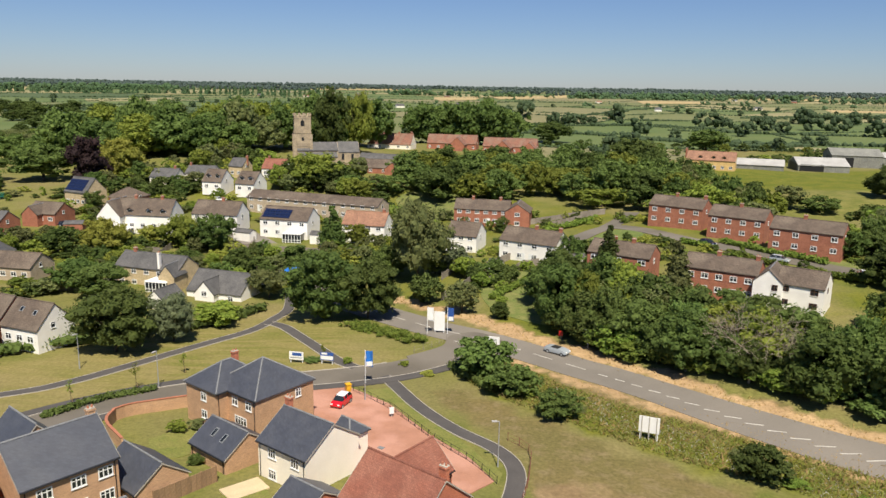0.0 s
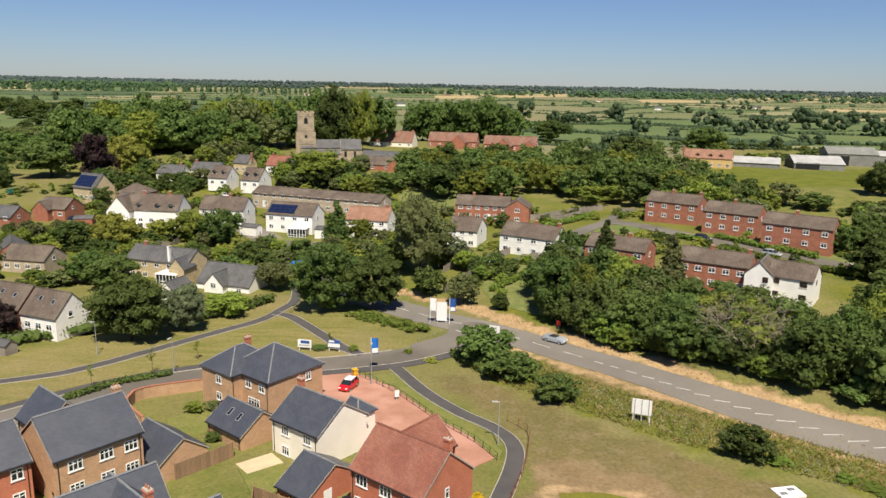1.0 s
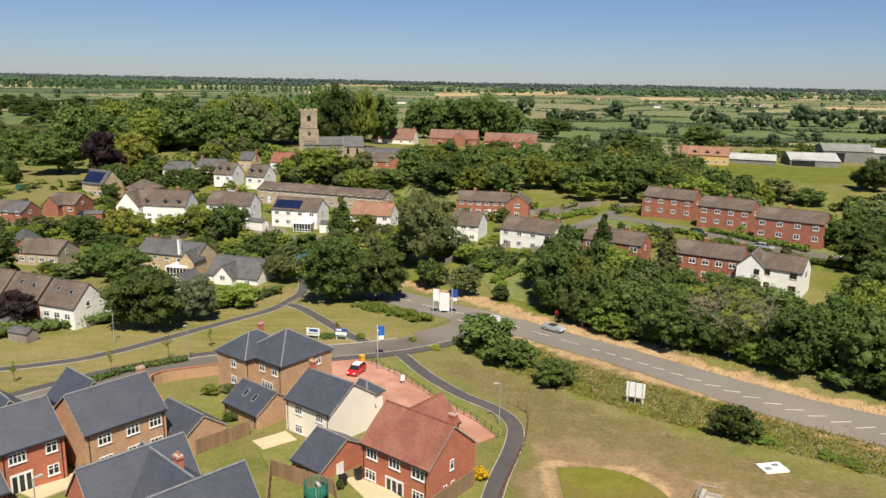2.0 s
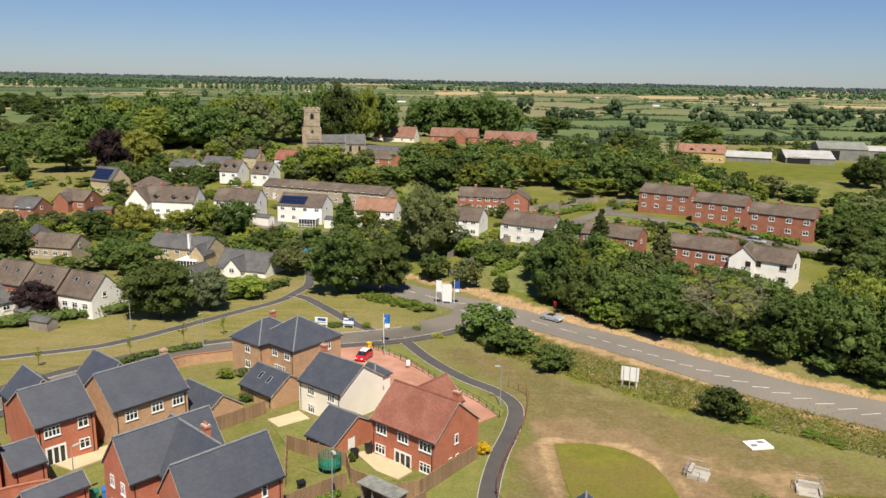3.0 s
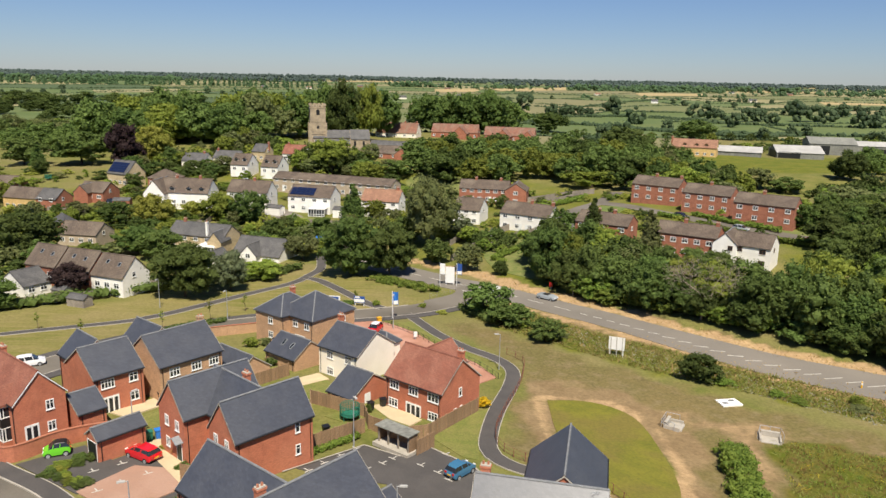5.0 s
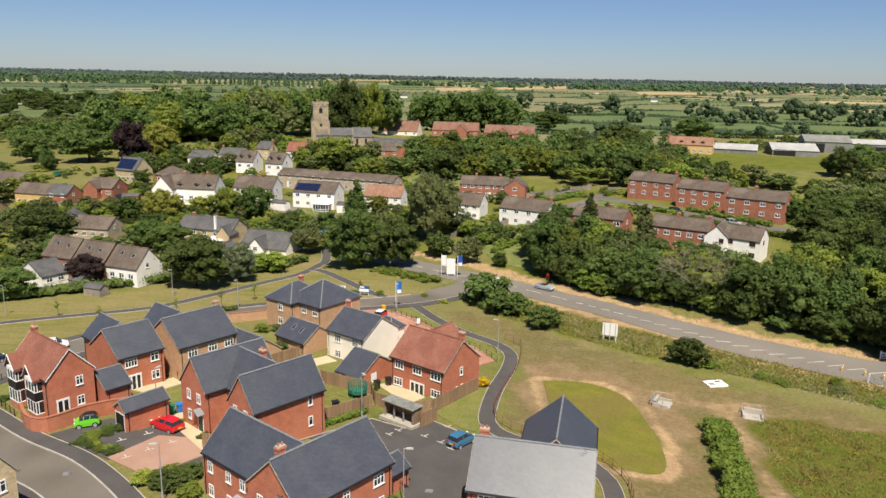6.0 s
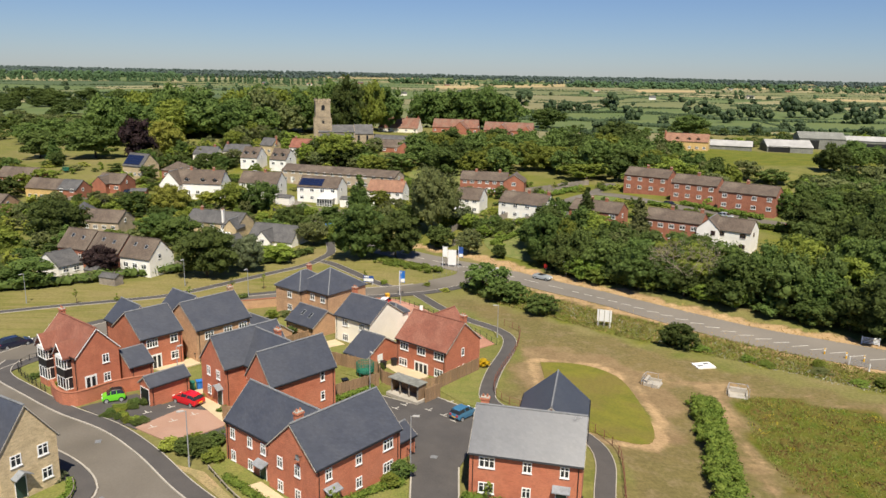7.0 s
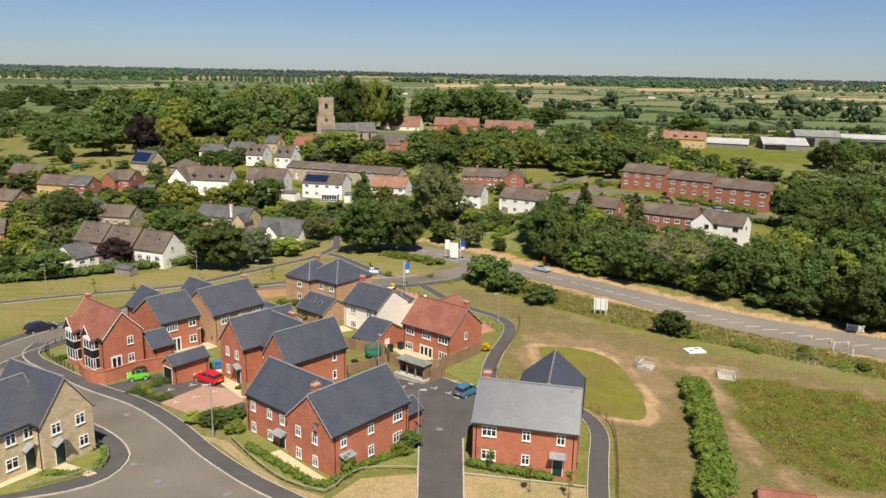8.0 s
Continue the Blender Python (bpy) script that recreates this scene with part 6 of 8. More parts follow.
def hedge(points, h, w, mat="leaf_hedge", label="clipped green garden hedge", leaf=0.16, per=60, name="hedge", top=None):
    """A hedge of small leaf clumps along a line, with a solid inner mass."""
    ln = curve(points, w * 0.55)
    rng = np.random.default_rng(int(abs(points[0][0] * 31 + points[0][1] * 7)))
    cs = np.array([(q.x + rng.normal() * w * 0.07, q.y + rng.normal() * w * 0.07, tz(q.x, q.y) + h * (0.5 + 0.05 * rng.normal())) for q in ln])
    rs = np.full(len(cs), w * 0.55)
    sq = h / (w * 1.1)
    v, f = leaf_cards(rng, cs, rs, per, leaf, sq)
    v2, f2 = lobe_cores(rng, cs, rs, sq, 0.9)
    k = len(v)
    ob = obj(name, v + v2, f + [[i + k for i in q] for q in f2], M[mat])
    return tagged(ob, label, "hedge")


for pts, h, w in (([(66, 206), (70, 200), (74, 195)], 1.4, 1.3), ([(59, 217), (63, 212)], 1.3, 1.2), ([(68, 216), (73, 209), (77, 203)], 1.4, 1.2), ([(78, 204), (83, 197)], 1.5, 1.4), ([(84, 187), (93, 181)], 1.6, 2.0),
                  ([(77, 192), (86, 183)], 1.5, 1.6), ([(30, 240), (38, 246), (46, 254)], 1.6, 1.8), ([(-58, 280), (-40, 276), (-20, 270)], 2.4, 2.4), ([(-40, 284), (-22, 278), (-8, 272)], 3.0, 3.0), ([(12, 186), (17, 192), (23, 200)], 1.5, 1.4)):
    hedge(pts, h, w, leaf=0.3, per=34)


def fence(points, h=1.8, mat="wood", label="close-boarded timber garden fence", pitch=0.6, name="fence", dz=0.0, gap=0.02):
    """Boards between posts along a plan line; boards are pieces of their own on one shared mesh."""
    root = tagged(new(name), label, "fence")
    for seg in range(len(points) - 1):
        a, b = Vector(points[seg]).to_2d(), Vector(points[seg + 1]).to_2d()
        n = max(1, round((b - a).length / pitch))
        step = (b - a).length / n
        ang = math.atan2(b.y - a.y, b.x - a.x)
        key = ("board", round(step, 2), h, mat)
        if key not in WIN:
            bm = bmesh.new()
            box(bm, -step / 2 + gap, step / 2 - gap, -0.025, 0.025, 0, h)
            me = bpy.data.meshes.new("board")
            bm.to_mesh(me), bm.free()
            me.materials.append(M[mat])
            WIN[key] = me
        pkey = ("post", h, mat)
        if pkey not in WIN:
            bm = bmesh.new()
            box(bm, -0.06, 0.06, -0.08, 0.08, -0.3, h + 0.1)
            me = bpy.data.meshes.new("post")
            bm.to_mesh(me), bm.free()
            me.materials.append(M[mat])
            WIN[pkey] = me
        for i in range(n):
            q = a.lerp(b, (i + 0.5) / n)
            share("board", WIN[key], root, pose(q.x, q.y, tz(q.x, q.y) + dz, 0, 0, math.degrees(ang)))
        for i in range(0, n + 1, 3):
            q = a.lerp(b, i / n)
            share("post", WIN[pkey], root, pose(q.x, q.y, tz(q.x, q.y) + dz, 0, 0, math.degrees(ang)))
    return root


for pts in ([(-64, 160), (-57, 167)], [(-45, 227), (-37, 221)], [(11, 203), (5, 190), (2, 186)], [(23, 219), (12, 206)], [(-95, 148), (-78, 145), (-66, 152)], [(27, 254), (40, 260), (50, 262)], [(30, 246), (38, 252), (46, 258)]):
    fence(pts, 1.7, "wood_grey", "weathered grey timber garden fence", 1.8)


def garden_shed(x, y, ang, L, W, h, mat, roof, label):
    house("shed", label, tz(x, y) - 0.1, [B(x, y, ang, L, W, h, h + 0.6, mat, roof, cap=roof, over=0.1)], "shed", gutter=False)


for a in ((14, 205, -27, 3, 2.4, 2.1, "white", "slate_old", "small white garden shed with felt roof"), (-50, 236, -20, 5, 3, 2.4, "white", "slate_old", "white flat garage beside a house"), (31.5, 206.5, -27, 5, 3, 2.4, "white", "slate_old", "white lean-to house garage"), (-29.5, 233.5, -10, 5, 3.5, 2.5, "white", "slate_old", "white lean-to house extension"), (-72, 152, -20, 3, 2, 2, "wood_grey", "slate_old", "weathered timber garden shed"), (-66.5, 147.5, -20, 4, 2.2, 1.8, "wood_grey", "slate_old", "low grey timber shed"), (-100, 247, 10, 5, 4, 2.6, "brick_village", "slate_old", "brick garage with a flat dark roof"), (58, 172.5, -37, 4, 3, 2.4, "white", "slate_old", "white lean-to shed behind houses")):
    garden_shed(*a)


def conservatory(x, y, ang):
    root = tagged(new("conservatory"), "white framed glass conservatory behind a house", "conservatory")
    root.matrix_world = pose(x, y, tz(x, y), 0, 0, ang)
    bm = bmesh.new()
    box(bm, -2.4, 2.4, -1.5, 1.5, -0.5, 2.3)
    part("pane", bm, M["glass"], root)
    bm = bmesh.new()
    for i in range(7):
        xx = -2.4 + 0.8 * i
        box(bm, xx - 0.06, xx + 0.06, -1.56, -1.48, -0.5, 2.3)
    for zz in (0.0, 0.6, 2.25):
        box(bm, -2.45, 2.45, -1.57, -1.47, zz, zz + 0.12)
    part("frame", bm, M["window_white"], root)
    bm, c, _ = roof_bm(5.0, 3.2, 2.3, 3.0, (1, 1), 0.05, 0.05)
    part("roof", bm, M["sign_white"], root)


conservatory(-37, 234.6, -8)
conservatory(-84, 240.2, -7)
conservatory(-58, 196.5, -12)
# blue tarpaulin, tramp, garden bits
rb = np.random.default_rng(5)
v, f = lobe_cores(rb, np.array([(-33, 208, tz(-33, 208) + 1.2), (-31.5, 205, tz(-31, 205) + 1.3), (-30, 202, tz(-30, 202) + 1.0), (-31, 207, tz(-31, 207) + 1.8)]), np.array([2.0, 2.2, 1.9, 1.8]))
tagged(obj("tarpaulin", v, f, M["blue"]), "crumpled bright blue tarpaulin over a heap", "tarpaulin")


# ---- estate gardens and street furniture ----
GARDEN = material("estate_lawn", (0.135, 0.150, 0.027), (0.180, 0.172, 0.042), 0.6, 0.95, 0.1, 5)
STRAW = material("parched_grass", (0.36, 0.255, 0.13), (0.29, 0.21, 0.10), 0.7, 0.95, 0.15, 5, c3=(0.26, 0.21, 0.09), big=0.3)


def bed(name, pts, mat, label, cat, dz=0.1, smooth_edge=False):
    return structure(patch(name, pts, mat, dz, 2.0, 0.3, smooth_edge), label, cat)


bed("basin", BASIN, material("basin_grass", (0.125, 0.124, 0.008), (0.165, 0.152, 0.012), 0.35, 0.95, 0.15, 3, c3=(0.152, 0.122, 0.020), big=0.12, fine_amt=0.2), "olive-green grass in a shallow drainage basin", "lawn", 0.06, True)
bed("dry_bed", [(-11.4, 58.6), (-8.7, 62.7), (-3.4, 64), (-3.2, 55), (-8, 53.5)], STRAW, "parched straw-coloured grass plot", "lawn")
bed("dry_bed", [(1.3, 64.2), (13.1, 63.2), (12.3, 56), (1.1, 56)], STRAW, "parched straw-coloured grass plot before a house", "lawn")
bed("dry_bed", [(-28, 70.8), (-23.4, 69), (-19.3, 64.3), (-15.6, 60.8), (-11.8, 59.2), (-11.4, 58), (-14.2, 59), (-19.2, 63), (-24.3, 68.2)], STRAW, "parched grass verge beside a footway", "lawn")
bed("bed", [(-23, 70), (-19.4, 65), (-15.8, 61.6), (-11.8, 60), (-9, 64), (-3.6, 65), (-3.6, 72), (-10, 66), (-22.5, 74)], GARDEN, "narrow green front garden", "lawn", 0.09)
bed("slab_path", [(-18.6, 66.8), (-17.6, 67.6), (-12.0, 62.2), (-12.6, 61.2)], M["slabs"], "buff paved path along a house", "path", 0.13)
bed("garden", [(-56.2, 95.6), (-56.6, 100.5), (-49.5, 97), (-46.5, 90.5), (-48.5, 88.6)], GARDEN, "small front lawn inside railings", "lawn")
bed("slab_path", [(-50.6, 90.6), (-49.4, 91.6), (-47, 93), (-46.5, 91)], M["slabs"], "buff paved garden path", "path", 0.13)
bed("island_lawn", [(-37.2, 65.9), (-35.1, 66.6), (-33.8, 64.6), (-33.6, 62.4), (-35.4, 60.6), (-38.8, 58.2), (-46, 55), (-50, 60), (-42, 72), (-38.6, 70)], GARDEN, "front lawns of a stone house", "lawn", 0.22)
bed("slab_path", [(-38.9, 64.3), (-38.2, 63.6), (-33.7, 61.6), (-34.3, 61.0), (-38.6, 62.4), (-40.0, 60.2), (-41.5, 58), (-42.3, 58.4), (-40.2, 62.2)], M["slabs"], "buff paved garden path", "path", 0.26)
bed("patio", [(-8.6, 102.8), (-6.4, 104.4), (-2.2, 98.6), (-3.6, 96.6), (-6, 98.5)], M["slabs"], "buff paved patio", "patio", 0.15)
bed("garden", [(-14, 99), (-9.5, 104), (-6, 100), (-3.6, 96.6), (-8, 95)], GARDEN, "small fenced back lawn", "lawn", 0.1)
bed("garden", [(-15.5, 93), (-10, 99), (-8.2, 95.5), (-13.8, 90)], GARDEN, "small fenced back lawn", "lawn", 0.1)
bed("patio", [(-20.4, 111.5), (-17.2, 114.6), (-15.4, 112.3), (-18.6, 109.3)], M["slabs"], "buff paved patio", "patio", 0.15)
bed("garden", [(-19.8, 110.4), (-15.6, 112), (-13.4, 107), (-16.5, 104)], GARDEN, "small fenced back lawn", "lawn", 0.1)
bed("patio", [(-38.8, 96.8), (-35.6, 102), (-33.6, 100), (-36.4, 95.6)], M["slabs"], "buff paved patio", "patio", 0.15)
bed("garden", [(-36.2, 95), (-32.6, 99.5), (-30, 95), (-31.5, 91)], GARDEN, "small back lawn", "lawn", 0.1)
bed("slab_path", [(-31.8, 88.6), (-29.4, 91.2), (-26.2, 85.8), (-24, 81), (-25, 80.4), (-28.6, 84.6)], M["slabs"], "buff paved front path", "path", 0.14)
bed("garden", [(-32, 123), (-28.5, 127), (-24.5, 123), (-27, 118.5), (-30, 119)], GARDEN, "round-edged garden lawn", "lawn", 0.1, True)
bed("verge", [(-9.6, 141), (-5, 142.6), (9, 117.5), (8.2, 114.5), (5.6, 119.8), (1.2, 127), (-4.4, 136.8)], GARDEN, "mown grass verge beside a path", "lawn", 0.07)
bed("verge", [(-1.0, 93.5), (4.8, 102.5), (6.6, 104), (4.6, 96), (4.2, 88), (2.5, 88.6)], GARDEN, "mown grass beside a path", "lawn", 0.07)

for pts in ([(-25, 81), (-19.5, 80), (-14.2, 88.8), (-8.6, 94.6)], [(-4.6, 92), (-1.3, 93.2), (4.7, 102.6)], [(-8.3, 95.5), (-9.2, 99.2), (-13.6, 101.8), (-16.4, 103.4)], [(-16.4, 103.4), (-14.6, 93.8)], [(-25.4, 107.4), (-21.2, 113.4)], [(-8.2, 95.4), (-4.6, 92.6)]):
    fence(pts, 1.8, "wood", "close-boarded brown timber garden fence", 0.62)


def brick_wall(points, h, mat, label, dz=0.0):
    ln = curve(points, 0.8)
    verts, faces = [], []
    for a, b in zip(offset(ln, 0.12), offset(ln, -0.12)):
        za = tz(a.x, a.y) + dz
        for q, z in ((a, za - 0.5), (a, za + h), (b, za + h), (b, za - 0.5)):
            verts.append((q.x, q.y, z))
    for i in range(len(ln) - 1):
        for k in range(4):
            faces.append((4 * i + k, 4 * i + (k + 1) % 4, 4 * i + 4 + (k + 1) % 4, 4 * i + 4 + k))
    faces += [(3, 2, 1, 0), tuple(4 * (len(ln) - 1) + k for k in range(4))]
    root = tagged(obj("garden_wall", verts, faces, M[mat]), label, "wall")
    bm = bmesh.new()
    o, p = offset(ln, 0.17), offset(ln, -0.17)
    vs = [[bm.verts.new((q.x, q.y, tz(q.x, q.y) + h + dz + k)) for q, k in ((a, 0), (a, 0.09), (b, 0.09), (b, 0))] for a, b in zip(o, p)]
    for i in range(len(vs) - 1):
        for k in range(4):
            bm.faces.new((vs[i][k], vs[i][(k + 1) % 4], vs[i + 1][(k + 1) % 4], vs[i + 1][k]))
    bmesh.ops.recalc_face_normals(bm, faces=bm.faces[:])
    part("coping", bm, M["terracotta"], root)
    return root


brick_wall([(-47.6, 87.6), (-45.4, 84.6), (-43.4, 83.5), (-42, 84.6), (-40.2, 87.4), (-37.4, 89.6), (-35.8, 90.4)], 1.7, "brick_red", "curved red brick garden wall with coping")
brick_wall([(-38.2, 128.4), (-36.8, 130.4), (-32, 133.2), (-29, 134.6)], 1.6, "brick_tan", "tan brick garden wall")
brick_wall([(-33.5, 119.5), (-37.5, 124.5), (-38.2, 128.4)], 1.6, "brick_tan", "tan brick garden wall")


def railing(points, h=1.1, pitch=1.6, mat="black", label="low black metal railing", bars=0.0, kick=False):
    ln = curve(points, pitch)
    root = tagged(new("railing"), label, "railing")
    P3 = [Vector((q.x, q.y, tz(q.x, q.y))) for q in ln]
    pk = ("rpost", h, mat)
    if pk not in WIN:
        bm = bmesh.new()
        box(bm, -0.035, 0.035, -0.035, 0.035, -0.2, h)
        me = bpy.data.meshes.new("post")
        bm.to_mesh(me), bm.free()
        me.materials.append(M[mat])
        WIN[pk] = me
    for p in P3:
        share("post", WIN[pk], root, Matrix.Translation(p))
    for zz in (h - 0.05, h * 0.5, 0.12) if not kick else (h - 0.04,):
        bm = bmesh.new()
        sweep(bm, [a + Vector((0, 0, zz)) for a in P3], 0.018 if not kick else 0.06)
        part("rail", bm, M[mat], root)
    return root


railing([(10.3, 126.1), (12.5, 123.2), (12.2, 119), (11.0, 113), (8.4, 104), (6.6, 96.5), (6.5, 92.2), (8.0, 89.3), (10.6, 87.6), (14.4, 86.4), (17.4, 83), (19, 78), (17.6, 69), (15.6, 60)], 1.1, 1.5, "rust", "rust-red metal railing beside a path")
railing([(-10.2, 141), (-4.6, 134.6), (1.4, 125.2), (5.8, 119.4), (8.2, 115)], 1.0, 1.4, "black", "low black metal estate railing")
railing([(-48.6, 87.9), (-53.5, 92.4), (-56.4, 96), (-56.8, 99.5), (-54, 103.5)], 0.95, 1.2, "black", "low black metal estate railing")
railing([(-23.2, 69.6), (-19.4, 64.8), (-15.8, 61.4), (-11.8, 59.7), (-10.4, 62), (-8.8, 64), (-6, 64.6), (-3.4, 64.7)], 0.55, 1.5, "wood_grey", "low timber knee rail beside a verge", kick=True)
railing([(-38.7, 58.5), (-35.5, 60.6), (-33.7, 62.2), (-33.8, 64.4), (-34.9, 66.4)], 0.7, 1.2, "wood_grey", "low timber knee rail round a lawn", kick=True)
railing([(1.3, 64.2), (7, 63.6), (13.1, 63.3)], 0.35, 2.0, "kerb", "low pale timber edging rail", kick=True)
railing([(3.8, 154.3), (6.5, 156), (9.6, 157.5), (12, 158.8)], 1.0, 1.6, "wood_grey", "timber post and rail fence at the junction")
railing([(-2.3, 157.6), (0.5, 160.4), (2.9, 163.4)], 1.1, 1.4, "wood_grey", "timber post and rail fence by the junction")

# clipped hedges, shrubs and flowers
hedge([(-20.9, 67.8), (-17.5, 64.8), (-14.4, 62.2), (-12, 60.9), (-9.2, 64.4), (-6.4, 66.9), (-4.2, 68.4)], 0.7, 0.9, leaf=0.12, per=70)
hedge([(1.9, 66.3), (5, 65.4), (9.6, 64.4)], 0.8, 0.95, leaf=0.13, per=70)
hedge([(-35.0, 66.2), (-34.2, 64.5), (-34.2, 62.6)], 0.7, 0.7, leaf=0.12)
hedge([(-38.6, 61.2), (-36.5, 61.2), (-35.2, 61.6)], 0.6, 0.7, leaf=0.12)
hedge([(-18.0, 82.4), (-13.4, 88.2), (-9.2, 92.6)], 0.8, 0.8, leaf=0.13)
hedge([(-47, 128.5), (-42.6, 135.6), (-38, 139.4)], 0.9, 1.2, "leaf", "low green roadside hedge", 0.2, 44)
hedge([(-110, 128), (-92, 137), (-78, 144), (-66, 152.5), (-56, 160)], 2.1, 3.2, "leaf", "overgrown green hedge along a garden edge", 0.3, 40)
hedge([(-50, 165), (-40, 172), (-33, 183)], 1.8, 2.4, "leaf", "overgrown green hedge along a garden edge", 0.3, 40)
field_hedge([(-13.5, 171), (-9, 168), (-4, 164.5), (-2, 162)], 1.4, 6.0, "leaf_hedge", "overgrown green shrubs beside the junction")
hedge([(4, 151.5), (6.5, 146.5), (9, 143)], 1.0, 2.0, "leaf", "low green shrubs along a field edge", 0.22, 50)
SH = []
rsh = random.Random(9)
for k_ in range(22):
    f_ = k_ / 21
    SH.append((-38.0 + 4.9 * f_ + rsh.uniform(-0.5, 0.5), 81.1 + 7.9 * f_ + rsh.uniform(-0.4, 0.4), rsh.uniform(0.7, 1.1), rsh.uniform(0.6, 0.95), rsh.choice(["leaf", "leaf_olive", "leaf_light", "leaf_yellow", "leaf"])))
for k_ in range(9):
    SH.append((-36.6 + 3.4 * k_ / 8 + rsh.uniform(-0.3, 0.3), 80.6 - 1.6 * k_ / 8 + rsh.uniform(-0.4, 0.6), rsh.uniform(0.7, 1.1), rsh.uniform(0.6, 0.95), rsh.choice(["leaf_olive", "leaf_yellow", "leaf_light", "leaf"])))
SH += [
      (-28.2, 73.6, 1.4, 1.5, "leaf_yellow"), (-26.6, 73.4, 1.6, 1.6, "leaf"), (-25, 72.6, 1.9, 1.9, "leaf"), (-24.2, 74.8, 1.7, 1.6, "leaf"), (-23.2, 71.5, 1.4, 1.4, "leaf_light"), (-26.3, 75.4, 1.2, 1.2, "leaf_light"),
      (-4.4, 69.4, 2.2, 1.4, "leaf"), (-5.4, 67.8, 1.6, 1.2, "leaf_light"), (-10.2, 63.4, 2.6, 0.8, "leaf_light"), (-27, 86.4, 0.9, 1.0, "leaf_yellow"), (-25.6, 83.4, 0.9, 0.9, "leaf"), (-24.6, 81.8, 1.0, 0.9, "leaf_light"), (-28.6, 88, 1.0, 1.2, "leaf_yellow"),
      (-29.5, 125.5, 1.9, 1.4, "leaf_light"), (-27.6, 126.6, 1.6, 1.2, "leaf_olive"), (-26, 127.4, 1.4, 1.2, "leaf_copper"), (-24.6, 117.2, 1.4, 1.1, "leaf"), (-36.4, 66.6, 1.2, 1.0, "leaf_silver"), (-50, 93.6, 1.0, 1.0, "leaf_light"), (-52.4, 92.6, 0.9, 0.9, "leaf"), (-48.4, 90.4, 0.9, 0.9, "leaf_yellow"),
      (-12.5, 152.5, 1.2, 1.0, "leaf_light"), (-18, 153, 0.9, 1.6, "leaf"), (-8.8, 100.6, 1.4, 0.6, "leaf"), (-3.6, 152, 0.9, 1.0, "leaf_light"), (0.0, 148.4, 0.6, 1.4, "leaf_yellow")]
for x, y, h, r, mt in SH:
    tree(x, y, h * 0.9, r * 0.8, mt, "bush", 1, "estate shrubs")
tree(5.2, 104.5, 1.2, 1.2, "flower", "bush", 1, label="bright yellow flowering bush")
def young_tree(x, y, h):
    """A staked sapling: thin stem, a few twigs, loose leaves."""
    rng = np.random.default_rng(int(abs(x * 13 + y * 7)))
    root = tagged(new("young_tree"), "slim young tree with sparse light leaves", "tree", "young trees")
    root.matrix_world = pose(x, y, tz(x, y))
    bm = bmesh.new()
    tube(bm, (0, 0, -0.2), (0, 0, h * 0.9), 0.045, 0.015, 6)
    tips = []
    for i in range(11):
        z0, a = h * rng.uniform(0.38, 0.85), rng.uniform(0, 6.28)
        l = h * 0.2 * (1.25 - z0 / h)
        tip = (l * math.cos(a), l * math.sin(a), z0 + l * 1.1)
        tube(bm, (0, 0, z0), tip, 0.015, 0.006, 4)
        tips += [tip, tuple(0.6 * np.array(tip) + 0.4 * np.array((0, 0, z0)))]
    part("trunk", bm, M["bark"], root)
    v, f = leaf_cards(rng, np.array(tips + [(0, 0, h * 0.95)]), np.full(len(tips) + 1, h * 0.055), 9, 0.09)
    crown = obj("crown", v, f, M["leaf_light"])
    crown.parent = root
    bm = bmesh.new()
    tube(bm, (0.18, 0, -0.2), (0.18, 0, 1.1), 0.03, n=5)
    part("stake", bm, M["wood"], root)


for x, y, h in ((3.9, 65.2, 2.6), (7.4, 61.6, 3.0), (11.1, 61.0, 3.2), (-46.2, 133.6, 3.4), (-40.2, 139.8, 4.2), (-57, 128, 3.0), (-36, 147, 3.2), (-16.5, 154, 2.6), (4.5, 150, 3.2), (-66, 132, 3.0)):
    young_tree(x, y, h)


def street_lamp(x, y, h, ang, label="grey steel street lamp on a slim post"):
    root = tagged(new("street_lamp"), label, "street lamp")
    root.matrix_world = pose(x, y, tz(x, y), 0, 0, ang)
    bm = bmesh.new()
    tube(bm, (0, 0, -0.3), (0, 0, 1.2), 0.09, n=8)
    tube(bm, (0, 0, 1.2), (0, 0, h), 0.06, 0.045, 8)
    part("post", bm, M["steel"], root)
    bm = bmesh.new()
    tube(bm, (0, 0, h - 0.05), (0.35, 0, h), 0.035, n=6)
    box(bm, 0.2, 0.85, -0.13, 0.13, h - 0.06, h + 0.05)
    part("lantern", bm, M["sheet"], root)


for a in ((-25.2, 70.0, 6, 200), (-3.5, 71.0, 6, 0), (-32.6, 88.6, 6, 60), (8.6, 119.2, 5.5, 180), (-9.4, 90.4, 6, 300), (-37.4, 140.6, 5.5, 250), (-8.2, 137.6, 6, 90), (-52, 148, 5.5, 250), (-75, 132, 5.5, 250)):
    street_lamp(*a)


# cars
def loft(bm, rings):
    vs = [[bm.verts.new(p) for p in r] for r in rings]
    for a, b in zip(vs, vs[1:]):
        n = len(a)
        for i in range(n):
            bm.faces.new((a[i], a[(i + 1) % n], b[(i + 1) % n], b[i]))
    bm.faces.new(vs[0][::-1]), bm.faces.new(vs[-1])
    bmesh.ops.recalc_face_normals(bm, faces=bm.faces[:])


